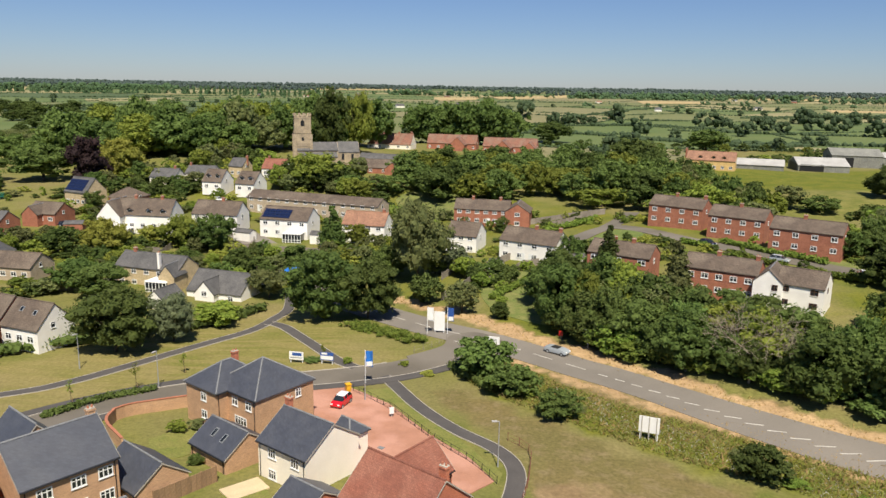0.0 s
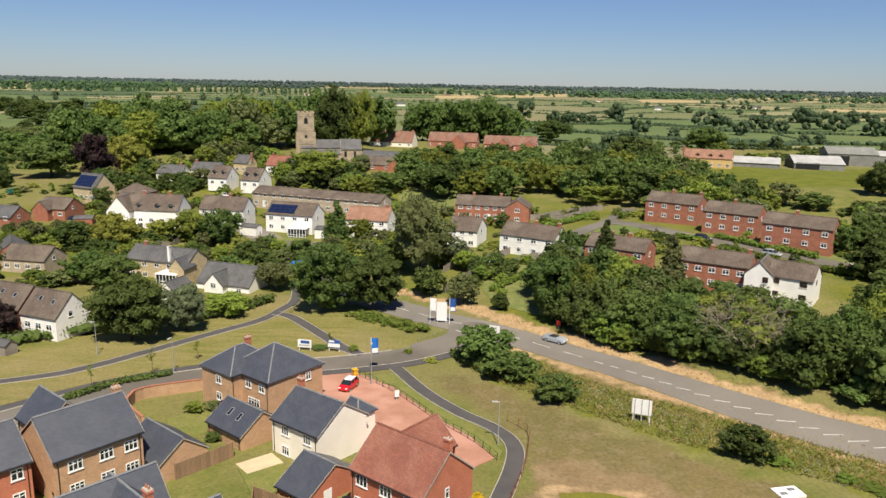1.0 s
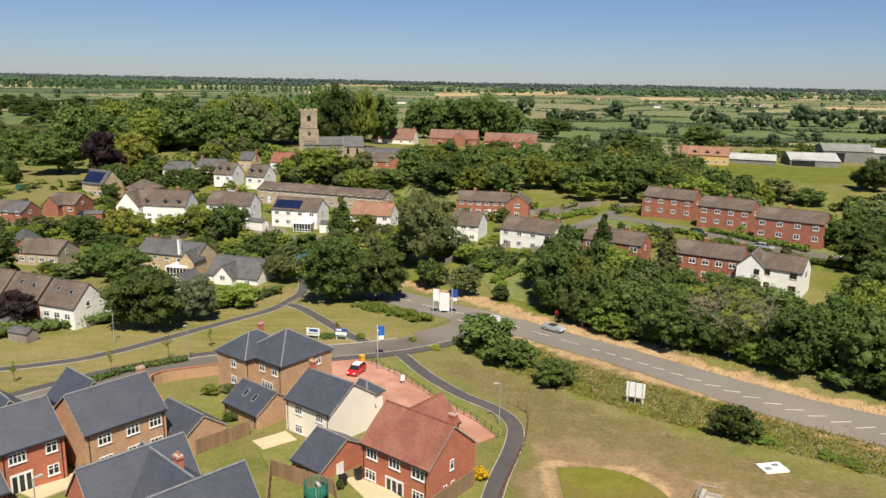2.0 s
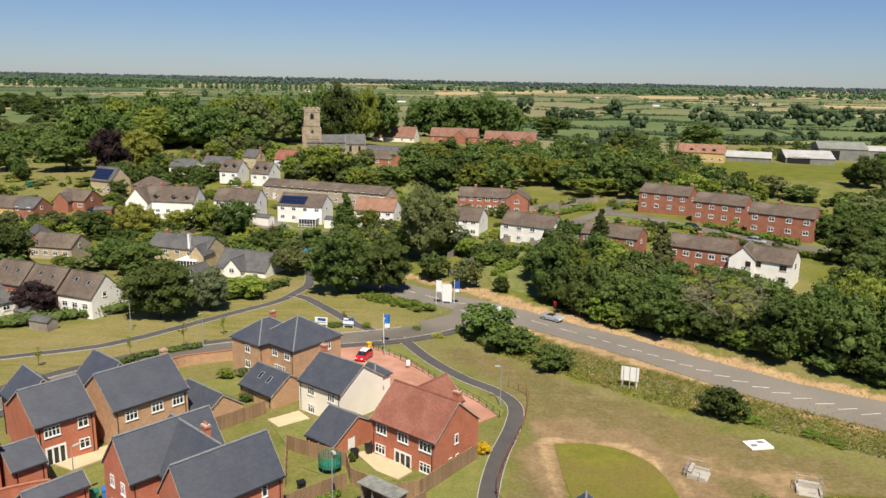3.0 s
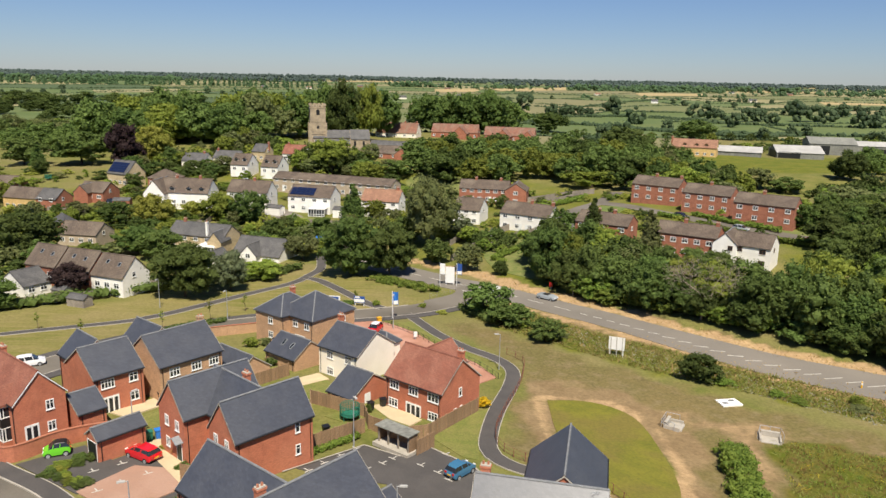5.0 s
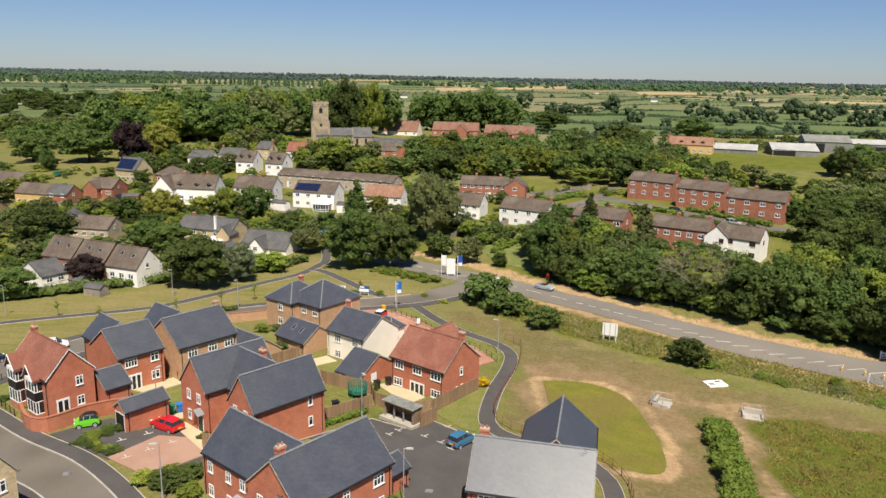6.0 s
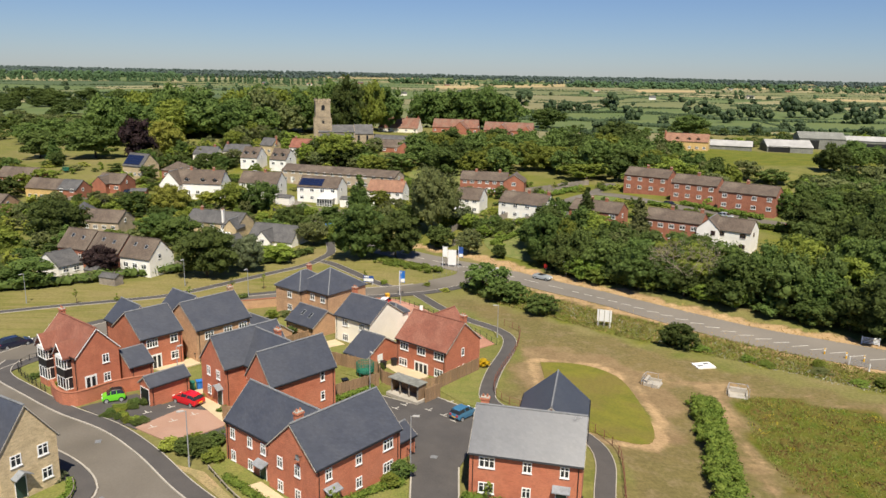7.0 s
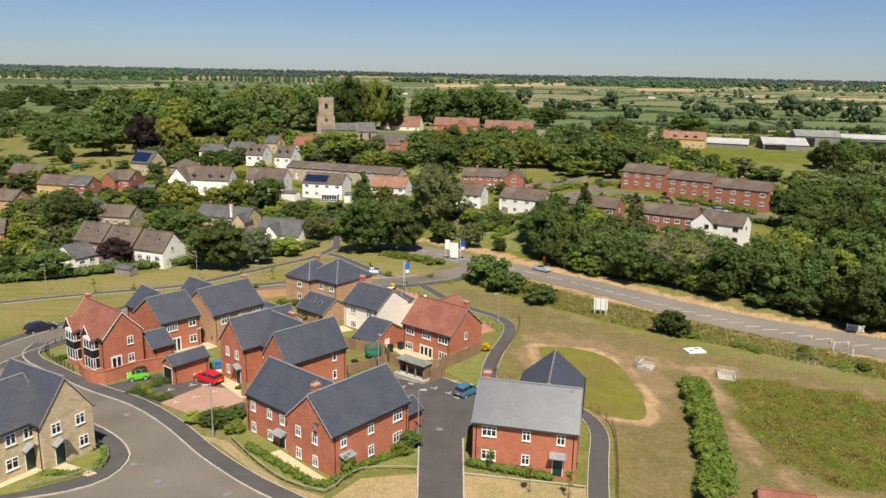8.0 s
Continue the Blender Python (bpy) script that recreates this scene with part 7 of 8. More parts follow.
def car(x, y, ang, paint, label, L=4.1, W=1.74, H=1.48, z=None, roof_mat=None, open_top=False):
    """A small car: lofted body, glasshouse, roof, wheels with rims, lights, plates."""
    root = tagged(new("car"), label, "car")
    root.matrix_world = pose(x, y, (tz(x, y) if z is None else z) + 0.12, 0, 0, ang)
    w = W / 2
    bm = bmesh.new()
    prof = [(-0.5, 0.45, 0.62, 0.86), (-0.47, 0.25, 0.86, 0.95), (-0.3, 0.2, 0.93, 1.0), (0.0, 0.2, 0.93, 1.0), (0.22, 0.2, 0.90, 1.0), (0.38, 0.22, 0.78, 0.96), (0.48, 0.28, 0.62, 0.88), (0.5, 0.4, 0.52, 0.8)]
    rings = []
    for f, z0, z1, k in prof:
        ww = w * k
        rings.append([(f * L, -ww, z0), (f * L, -ww, (z0 + z1) / 2), (f * L, -ww * 0.93, z1), (f * L, ww * 0.93, z1), (f * L, ww, (z0 + z1) / 2), (f * L, ww, z0)])
    loft(bm, rings)
    body = part("body", bm, M[paint], root, smooth=False)
    if not open_top:
        bm = bmesh.new()
        rings = []
        for f, z1, k in ((-0.46, 0.93, 0.86), (-0.38, H - 0.16, 0.74), (-0.30, H - 0.06, 0.70), (0.06, H - 0.06, 0.70), (0.12, H - 0.16, 0.74), (0.28, 0.90, 0.86)):
            ww = w * k
            rings.append([(f * L, -w * 0.9, 0.88), (f * L, -ww, z1), (f * L, ww, z1), (f * L, w * 0.9, 0.88)])
        loft(bm, rings)
        part("glasshouse", bm, M["glass"], root)
        bm = bmesh.new()
        rings = []
        for f, z1, k in ((-0.385, H - 0.17, 0.76), (-0.31, H - 0.04, 0.73), (-0.1, H, 0.73), (0.05, H - 0.03, 0.73), (0.1, H - 0.11, 0.745)):
            ww = w * k
            rings.append([(f * L, -ww, z1 - 0.06), (f * L, -ww * 0.9, z1), (f * L, ww * 0.9, z1), (f * L, ww, z1 - 0.06)])
        loft(bm, rings)
        part("roof", bm, M[roof_mat or paint], root)
        for sx in (-0.12, 0.125):
            for sy in (-1, 1):
                bm = bmesh.new()
                tube(bm, (sx * L, sy * w * 0.92, 0.9), ((sx - 0.03) * L, sy * w * 0.74, H - 0.1), 0.05, n=5)
                part("pillar", bm, M[paint], root)
    else:
        bm = bmesh.new()
        box(bm, -0.22 * L, 0.1 * L, -w * 0.78, w * 0.78, 0.86, 0.97)
        part("cockpit", bm, M["rubber"], root)
    for f in (-0.31, 0.31):
        for s in (-1, 1):
            bm = bmesh.new()
            tube(bm, (f * L, s * (w - 0.17), 0.2), (f * L, s * (w + 0.02), 0.2), 0.32, n=16)
            wh = part("wheel", bm, M["rubber"], root)
            bm = bmesh.new()
            tube(bm, (f * L, s * (w - 0.02), 0.2), (f * L, s * (w + 0.035), 0.2), 0.2, n=10)
            part("rim", bm, M["steel"], wh)
    for s in (-1, 1):
        bm = bmesh.new()
        box(bm, 0.462 * L, 0.492 * L, s * w * 0.62 - 0.16, s * w * 0.62 + 0.16, 0.52, 0.68)
        part("headlight", bm, M["sign_white"], root)
        bm = bmesh.new()
        box(bm, -0.505 * L, -0.48 * L, s * w * 0.62 - 0.12, s * w * 0.62 + 0.12, 0.62, 0.84)
        part("tail_light", bm, M["red_plastic"], root)
    bm = bmesh.new()
    box(bm, -0.51 * L, -0.5 * L, -0.26, 0.26, 0.48, 0.6)
    part("rear_plate", bm, M["yellow"], root)
    return root


for nm, c in (("car_red", (0.55, 0.012, 0.02)), ("car_green", (0.14, 0.52, 0.03)), ("car_blue", (0.045, 0.15, 0.26)), ("car_dark", (0.012, 0.016, 0.035)), ("car_white", (0.75, 0.75, 0.75)), ("car_silver", (0.33, 0.36, 0.38))):
    M[nm] = paint_material(nm, c)
car(-30.4, 85.5, 150, "car_red", "bright red hatchback parked in a bay", 4.0, 1.74, 1.38)
car(-39.3, 85.6, 205, "car_green", "lime green two-door microcar with a black roof", 2.6, 1.5, 1.42, roof_mat="black")
car(2.1, 84.6, 48, "car_blue", "mid-blue hatchback parked in a court", 3.4, 1.62, 1.42)
car(-62.4, 106, 50, "car_dark", "dark blue estate car on the road bend", 4.5)
car(-57, 113, 30, "car_white", "white hatchback parked by houses", 4.0)
car(-11.2, 135.8, 250, "car_red", "bright red small car with a white roof", 3.7, 1.64, 1.46, roof_mat="car_white")
car(21, 158.2, -40, "car_silver", "silver open-top sports car on the main road", 4.2, 1.8, 1.2, open_top=True)
car(74.6, 199.8, -40, "car_silver", "silver car parked on a drive", 4.2)
car(87.4, 187.6, -20, "car_white", "pale car parked beside a house", 4.1)
car(-94.6, 167.0, 15, "car_silver", "silver pickup-sized car parked on a drive", 4.6)
car(64, 214, -60, "car_dark", "dark car parked on a front drive", 4.1)
car(-70, 282, 10, "car_white", "white car parked outside chalets", 4.2)
car(-106, 254, 0, "car_dark", "dark blue car on a brick drive", 4.2)
car(20.5, 192, 60, "car_silver", "small pale trailer-sized car on a lawn", 2.4, 1.5, 1.3)


# signs, flags, boards
def panel_sign(x, y, ang, w, h, z0, label, face="sign_white", posts=2, art=(), name="sign_board", dz=0.0):
    root = tagged(new(name), label, "sign")
    root.matrix_world = pose(x, y, tz(x, y) + dz, 0, 0, ang)
    bm = bmesh.new()
    box(bm, -w / 2, w / 2, -0.04, 0.04, z0, z0 + h)
    part("panel", bm, M[face], root)
    for i in range(posts):
        u = 0 if posts == 1 else -w / 2 + 0.2 + (w - 0.4) * i / (posts - 1)
        bm = bmesh.new()
        box(bm, u - 0.06, u + 0.06, 0.05, 0.17, -0.4, z0 + h * 0.95)
        part("post", bm, M["window_white"] if posts > 1 else M["steel"], root)
    for u, v, aw, ah, mt in art:
        bm = bmesh.new()
        box(bm, u - aw / 2, u + aw / 2, -0.055, -0.04, z0 + v - ah / 2, z0 + v + ah / 2)
        part("lettering", bm, M[mt], root, "illegible printed bar")
    return root


panel_sign(27.9, 128.1, -22, 2.5, 2.1, 1.0, "large white roadside billboard on three posts, seen from behind", posts=3)
b = bpy.data.objects["sign_board"]
for k in range(3):
    bm = bmesh.new()
    box(bm, -0.95 + 0.9 * k, -0.85 + 0.9 * k, -0.1, -0.045, 0.2, 3.1)
    part("batten", bm, M["kerb"], b)
panel_sign(-20.4, 152.4, -10, 2.3, 1.3, 0.5, "white estate sales board with dark lettering bars", art=((0.1, 0.9, 1.5, 0.5, "sign_blue"), (0, 0.35, 1.9, 0.18, "steel")))
panel_sign(-15.6, 152.0, -10, 2.1, 1.3, 0.6, "blue and white estate sales board", face="sign_blue", art=((0, 0.45, 2.0, 0.6, "sign_white"), (-0.4, 1.1, 0.9, 0.3, "sign_white")))
panel_sign(1.7, 167.6, -10, 1.9, 3.5, 0.4, "tall white entrance sign panel at the junction", posts=2)
panel_sign(10.8, 160.4, -20, 1.9, 1.3, 0.7, "plain white board by the road", posts=2)
panel_sign(26.3, 160.2, -30, 1.5, 1.3, 2.0, "grey-backed road sign on a post", face="steel", posts=1, name="road_sign")
panel_sign(22.5, 164.6, -30, 0.7, 0.9, 0.6, "small red roadside sign", face="red_plastic", posts=1, name="road_sign")
panel_sign(-4.2, 132, 20, 0.6, 0.9, 0.5, "small white notice on a post", posts=1)


def flagpole(x, y, h, colour, ang=20):
    root = tagged(new("flagpole"), "white flagpole with a hanging banner", "flag")
    root.matrix_world = pose(x, y, tz(x, y), 0, 0, ang)
    bm = bmesh.new()
    tube(bm, (0, 0, -0.3), (0, 0, h), 0.06, 0.05, 8)
    part("pole", bm, M["window_white"], root)
    verts, faces = [], []
    for i in range(7):
        for j in range(9):
            verts.append((0.06 + i * 0.17, 0.10 * math.sin(i * 1.1 + j * 0.3), h - 0.15 - j * 0.28 - 0.02 * i * j * 0.3))
    for i in range(6):
        for j in range(8):
            k = i * 9 + j
            faces.append((k, k + 1, k + 10, k + 9))
    fl = obj("banner", verts, faces, M[colour], root)
    so = fl.modifiers.new("cloth", "SOLIDIFY")
    so.thickness = 0.02
    bm = bmesh.new()
    box(bm, 0.15, 1.0, -0.14, -0.11, h - 2.4, h - 1.7)
    part("emblem", bm, M["sign_white"], root)


flagpole(-8.8, 143.8, 5.2, "blue", 10)
flagpole(-0.4, 167.2, 4.9, "sign_white", 0)
flagpole(3.1, 167.0, 4.9, "sign_blue", 0)

# bins, bollards, gates, playthings
for x, y, mt, lab in ((-10.9, 140.8, "yellow", "yellow grit bin beside the court"), (-31.4, 89.6, "green_net", "green wheeled bin beside a garage"), (-30.6, 90.2, "blue", "blue wheeled bin beside a garage"), (-32.2, 89.2, "green_net", "green wheeled bin beside a garage"), (12.3, 66.2, "black", "black wheeled bin beside a house"), (-8.6, 101.4, "black", "black rattan garden seat"), (-7.2, 102.8, "black", "black covered barbecue on a patio"), (-12.9, 93.4, "black", "dark plastic play kitchen on a lawn"), (-24.0, 118.4, "sheet", "white plastic garden unit"), (-27.4, 105, "blue", "blue plastic bin beside a garage"), (-34.6, 101.6, "black", "dark folded garden chair on a patio")):
    root = tagged(new("bin"), lab, "bin")
    root.matrix_world = pose(x, y, tz(x, y) + 0.1, 0, 0, 30)
    bm = bmesh.new()
    vs = box(bm, -0.35, 0.35, -0.35, 0.35, 0, 1.0)
    for v_ in vs[:4]:
        v_.co.x *= 0.8
        v_.co.y *= 0.8
    part("body", bm, M[mt], root)
    bm = bmesh.new()
    box(bm, -0.4, 0.4, -0.42, 0.4, 1.0, 1.1)
    part("lid", bm, M[mt], root)


def trampoline(x, y):
    root = tagged(new("trampoline"), "round trampoline with green safety netting", "trampoline")
    root.matrix_world = pose(x, y, tz(x, y))
    bm = bmesh.new()
    tube(bm, (0, 0, 0.7), (0, 0, 0.8), 1.1, n=20)
    part("mat", bm, M["green_net"], root)
    for i in range(6):
        a = i * math.pi / 3
        bm = bmesh.new()
        tube(bm, (1.17 * math.cos(a), 1.17 * math.sin(a), 0), (1.17 * math.cos(a), 1.17 * math.sin(a), 2.05), 0.04, n=6)
        part("pole", bm, M["green_net"], root)
    bm = bmesh.new()
    n = 24
    for i in range(n):
        a, c = 2 * math.pi * i / n, 2 * math.pi * (i + 1) / n
        for zz in (0.9, 1.2, 1.5, 1.8, 2.0):
            tube(bm, (1.15 * math.cos(a), 1.15 * math.sin(a), zz), (1.15 * math.cos(c), 1.15 * math.sin(c), zz), 0.035, n=4)
        tube(bm, (1.15 * math.cos(a), 1.15 * math.sin(a), 0.8), (1.15 * math.cos(a), 1.15 * math.sin(a), 2.0), 0.035, n=4)
    part("net", bm, M["green_net"], root)


trampoline(-10.8, 98.2)
trampoline(-143, 286)


def bin_store():
    root = tagged(new("bin_store"), "open-fronted timber bin store with a flat grey roof", "shelter")
    root.matrix_world = pose(-4.7, 90.2, 4.35, 0, 0, -38) @ Matrix.Diagonal((0.84, 0.84, 0.84, 1))
    bm = bmesh.new()
    box(bm, -2.9, 2.9, -1.1, 1.2, 2.35, 2.47)
    part("roof", bm, M["cladding"], root)
    for x0 in (-2.5, -0.85, 0.85, 2.5):
        bm = bmesh.new()
        box(bm, x0 - 0.09, x0 + 0.09, -0.75, -0.57, -0.3, 2.35)
        part("post", bm, M["wood_grey"], root)
    bm = bmesh.new()
    box(bm, -2.7, 2.7, 0.95, 1.05, -0.3, 2.35)
    part("back_wall", bm, M["wood"], root)
    for s in (-1, 1):
        bm = bmesh.new()
        box(bm, s * 2.65 - 0.05, s * 2.65 + 0.05, -0.6, 0.95, -0.3, 2.35)
        part("side_wall", bm, M["wood"], root)
    bm = bmesh.new()
    box(bm, -3.0, 3.0, -1.4, 1.0, -0.4, 0.12)
    part("plinth", bm, M["kerb"], root)


bin_store()
fence([(-2.4, 88.6), (-0.6, 91.0)], 1.9, "wood", "close-boarded timber screen fence", 0.62)


def gate(x, y, ang, w, label, mat="steel"):
    root = tagged(new("gate"), label, "gate")
    root.matrix_world = pose(x, y, tz(x, y), 0, 0, ang)
    for s in (-1, 1):
        bm = bmesh.new()
        box(bm, s * w / 2 - 0.08, s * w / 2 + 0.08, -0.08, 0.08, -0.3, 1.4)
        part("post", bm, M["window_white"], root)
    for zz in (0.25, 0.5, 0.75, 1.0, 1.2):
        bm = bmesh.new()
        tube(bm, (-w / 2, 0, zz), (w / 2, 0, zz), 0.03 + 0.04 * (mat == "window_white"), n=5)
        part("bar", bm, M[mat], root)


gate(71.8, 122.8, -25, 2.6, "low white timber gate at the wood edge", "window_white")
gate(64.3, 112.4, -65, 3.4, "white metal field gate beside the road")
for x, y in ((61.8, 118.2), (64.4, 116.4), (66.6, 115.2)):
    root = tagged(new("bollard"), "yellow and white traffic bollard on the road", "bollard")
    root.matrix_world = pose(x, y, tz(x, y) + 0.05)
    bm = bmesh.new()
    tube(bm, (0, 0, 0), (0, 0, 1.0), 0.13, 0.11, 8)
    part("body", bm, M["yellow"], root)
    bm = bmesh.new()
    tube(bm, (0, 0, 0.55), (0, 0, 0.8), 0.135, 0.13, 8)
    part("band", bm, M["sign_white"], root)


def headwall(x, y, ang, label):
    """Concrete drain headwall with wing walls and a guard rail."""
    root = tagged(new("drain_headwall"), label, "drain")
    root.matrix_world = pose(x, y, tz(x, y), 0, 0, ang)
    bm = bmesh.new()
    box(bm, -1.1, 1.1, -0.2, 0.2, -0.3, 0.8)
    box(bm, -1.3, -1.05, -1.8, 0.2, -0.3, 0.45)
    box(bm, 1.05, 1.3, -1.8, 0.2, -0.3, 0.45)
    box(bm, -1.1, 1.1, -2.0, -0.2, -0.2, 0.12)
    part("concrete", bm, M["kerb"], root)
    for a, c in (((-1.5, -1.2, 1.1), (-1.2, 0.5, 1.2)), ((-1.2, 0.5, 1.2), (1.2, 0.5, 1.2)), ((1.2, 0.5, 1.2), (1.5, -1.2, 1.1)), ((-1.2, 0.5, 0), (-1.2, 0.5, 1.2)), ((1.2, 0.5, 0), (1.2, 0.5, 1.2)), ((0, 0.5, 0), (0, 0.5, 1.2)), ((-1.5, -1.2, 0), (-1.5, -1.2, 1.1)), ((1.5, -1.2, 0), (1.5, -1.2, 1.1)), ((-1.35, -0.3, 0.65), (-1.2, 0.5, 0.65)), ((-1.2, 0.5, 0.65), (1.2, 0.5, 0.65))):
        bm = bmesh.new()
        tube(bm, a, c, 0.035, n=5)
        part("rail", bm, M["steel"], root)


headwall(29.2, 104.2, 60, "concrete drain headwall with a steel guard rail")
headwall(41.6, 102.2, -20, "concrete drain headwall with wing walls and steel rail")
bm = bmesh.new()
box(bm, -1.5, 1.5, -1.05, 1.05, -0.3, 0.2)
slab_ob = part("cover_slab", bm, M["white"], None)
for a in (-0.75, 0.55):
    bm = bmesh.new()
    box(bm, a - 0.4, a + 0.4, -0.15 + a * 0.5, 0.35 + a * 0.5, 0.2, 0.275)
    part("hatch", bm, M["ridge"], slab_ob)
slab_ob.matrix_world = pose(40.0, 111.9, tz(40, 111.9), 0, 0, 12)
tagged(slab_ob, "pale concrete chamber cover slab in the grass", "slab")
house("brick_hut", "small brick building with a red tile roof beside the field", 1.2, [B(32.0, 61.5, -12, 5.0, 4.2, 2.3, 4.0, "brick_red", "tile_red", cap="tile_red")], "hut")


# road markings
def mark(points, w, name="road_marking", mat="paint", dz=0.1, label="worn white road marking"):
    a = [Vector(p).to_2d() for p in points]
    ln = []
    for p, q in zip(a, a[1:]):
        n = max(1, int((q - p).length / 1.0))
        ln += [p.lerp(q, i / n) for i in range(n)]
    ln.append(a[-1])
    return structure(strip(name, offset(ln, w / 2), offset(ln, -w / 2), M[mat], dz, 1, 0.05), label, "road marking")


def along(line, s):
    d = 0
    for p, q in zip(line, line[1:]):
        l = (q - p).length
        if d + l >= s:
            t = (q - p).normalized()
            return p + t * (s - d), t
        d += l
    return line[-1], (line[-1] - line[-2]).normalized()


def nearest_s(line, x, y):
    """Arc length at which a line passes nearest to a plan point."""
    d, best = 0.0, (1e9, 0.0)
    for p, q in zip(line, line[1:]):
        best = min(best, ((p.x - x) ** 2 + (p.y - y) ** 2, d))
        d += (q - p).length
    return best[1]


s_lane, s_isle = nearest_s(MAIN, 17.2, 157.4), nearest_s(MAIN, 25.3, 149.6)
for k in range(-9, 2):
    p, t = along(MAIN, s_lane + k * 6.2)
    q, _ = along(MAIN, s_lane + 3.6 + k * 6.2)
    mark([p, q], 0.15)
# slanted bars of the ghost island, turning away from the lane as it widens
for k in range(22):
    p, t = along(MAIN, s_isle + 0.8 + k * 2.85)
    f_ = min(1, k / 15)
    w_ = 0.75 + 0.75 * f_
    a_ = math.atan2(t.y, t.x) * (1 - f_) + radians(10) * f_
    d_ = Vector((math.cos(a_), math.sin(a_)))
    p = p + Vector((t.y, -t.x)) * 0.35
    mark([p - d_ * w_, p + d_ * w_], 0.17)
for k in range(5):
    a, c = Vector((4.2, 163.4)), Vector((12.6, 156.4))
    mark([a.lerp(c, k / 5), a.lerp(c, k / 5 + 0.11)], 0.2, dz=0.13)


def bay_mark(x, y, ang, tee=True):
    t, n_ = Vector((math.cos(radians(ang)), math.sin(radians(ang)))), Vector((-math.sin(radians(ang)), math.cos(radians(ang))))
    p = Vector((x, y))
    mark([p - t * 0.5, p + t * 0.5], 0.12, dz=0.13, label="white parking bay mark")
    if tee:
        mark([p, p + n_ * 0.7], 0.12, dz=0.134, label="white parking bay mark")


for x, y in ((-13.2, 84.1), (-11.9, 86.0), (-10.5, 88.0), (-9.0, 89.8)):
    bay_mark(x, y, 50)
for x, y in ((-7.5, 84.9), (-6.0, 86.4), (-5.0, 87.6), (-2.0, 86.2), (-0.2, 84.7), (0.9, 83.2), (0.6, 89.0)):
    bay_mark(x, y, -40)
for x, y in ((-34.0, 82.1), (-31.9, 83.9), (-31.9, 78.3), (-30.3, 80.1), (-28.6, 82.0), (-27.0, 83.6)):
    bay_mark(x, y, 42)
mark([(-1.4, 91.0), (3.6, 86.2), (5.6, 82.4)], 0.16, "kerb_line", "kerb", 0.16, "pale concrete edging of the court")
mark([(-8.3, 90.8), (-4.2, 88.2), (-1.4, 91.0)], 0.16, "kerb_line", "kerb", 0.16, "pale concrete edging of the court")
mark([(1.35, 72), (1.1, 58), (2.3, 50)], 0.16, "kerb_line", "kerb", 0.16, "pale concrete edging of the drive")
mark([(-3.45, 72), (-3.2, 60), (-4, 50)], 0.16, "kerb_line", "kerb", 0.16, "pale concrete edging of the drive")
mark([(-15.8, 83.6), (-8.3, 90.8)], 0.14, "kerb_line", "kerb", 0.16, "pale concrete edging of the court")


def satellite_dish(x, y, z, ang):
    root = tagged(new("satellite_dish"), "dark grey satellite dish fixed to a brick wall", "satellite dish")
    root.matrix_world = pose(x, y, z, 0, 0, ang)
    bm = bmesh.new()
    for r0, d0, r1, d1 in ((0.05, 0.0, 0.2, 0.03), (0.2, 0.03, 0.32, 0.09)):
        for i in range(14):
            a, b = i * math.pi / 7, (i + 1) * math.pi / 7
            bm.faces.new([bm.verts.new((r * math.cos(t), -0.3 - d, r * math.sin(t))) for r, d, t in ((r0, d0, a), (r1, d1, a), (r1, d1, b), (r0, d0, b))])
    part("dish", bm, M["ridge"], root)
    bm = bmesh.new()
    tube(bm, (0, 0.25, -0.1), (0, -0.3, 0), 0.03, n=6)
    tube(bm, (0, -0.3, -0.25), (0, -0.62, -0.05), 0.015, n=5)
    box(bm, -0.05, 0.05, -0.68, -0.58, -0.1, 0.0)
    part("arm", bm, M["black"], root)


satellite_dish(-12.97, 63.7, 10.2, -40)


def aerial(x, y, z, h):
    root = tagged(new("aerial"), "thin grey television aerial on a mast", "aerial")
    root.matrix_world = pose(x, y, z, 0, 0, 35)
    bm = bmesh.new()
    tube(bm, (0, 0, -0.6), (0, 0, h), 0.025, n=6)
    part("mast", bm, M["steel"], root)
    bm = bmesh.new()
    tube(bm, (-0.5, 0, h - 0.1), (0.5, 0, h - 0.1), 0.015, n=5)
    for i in range(7):
        tube(bm, (-0.45 + i * 0.15, -0.22, h - 0.1), (-0.45 + i * 0.15, 0.22, h - 0.1), 0.01, n=4)
    part("elements", bm, M["steel"], root)


aerial(12.2, 67.6, 9.0, 3.6)

# manhole covers and drains in the road surfaces
for x, y in ((-31.0, 63.6), (-36.2, 74.6), (-20.6, 58.9), (-27.5, 60.6), (-1.2, 74), (-4.8, 122.6), (-24, 66.6)):
    bm = bmesh.new()
    box(bm, -0.36, 0.36, -0.3, 0.3, -0.05, 0.012)
    lid = part("manhole_cover", bm, M["ridge"], None)
    lid.matrix_world = pose(x, y, tz(x, y) + 0.13, 0, 0, x * 7)
    structure(lid, "dark iron manhole cover set in the road", "manhole cover")


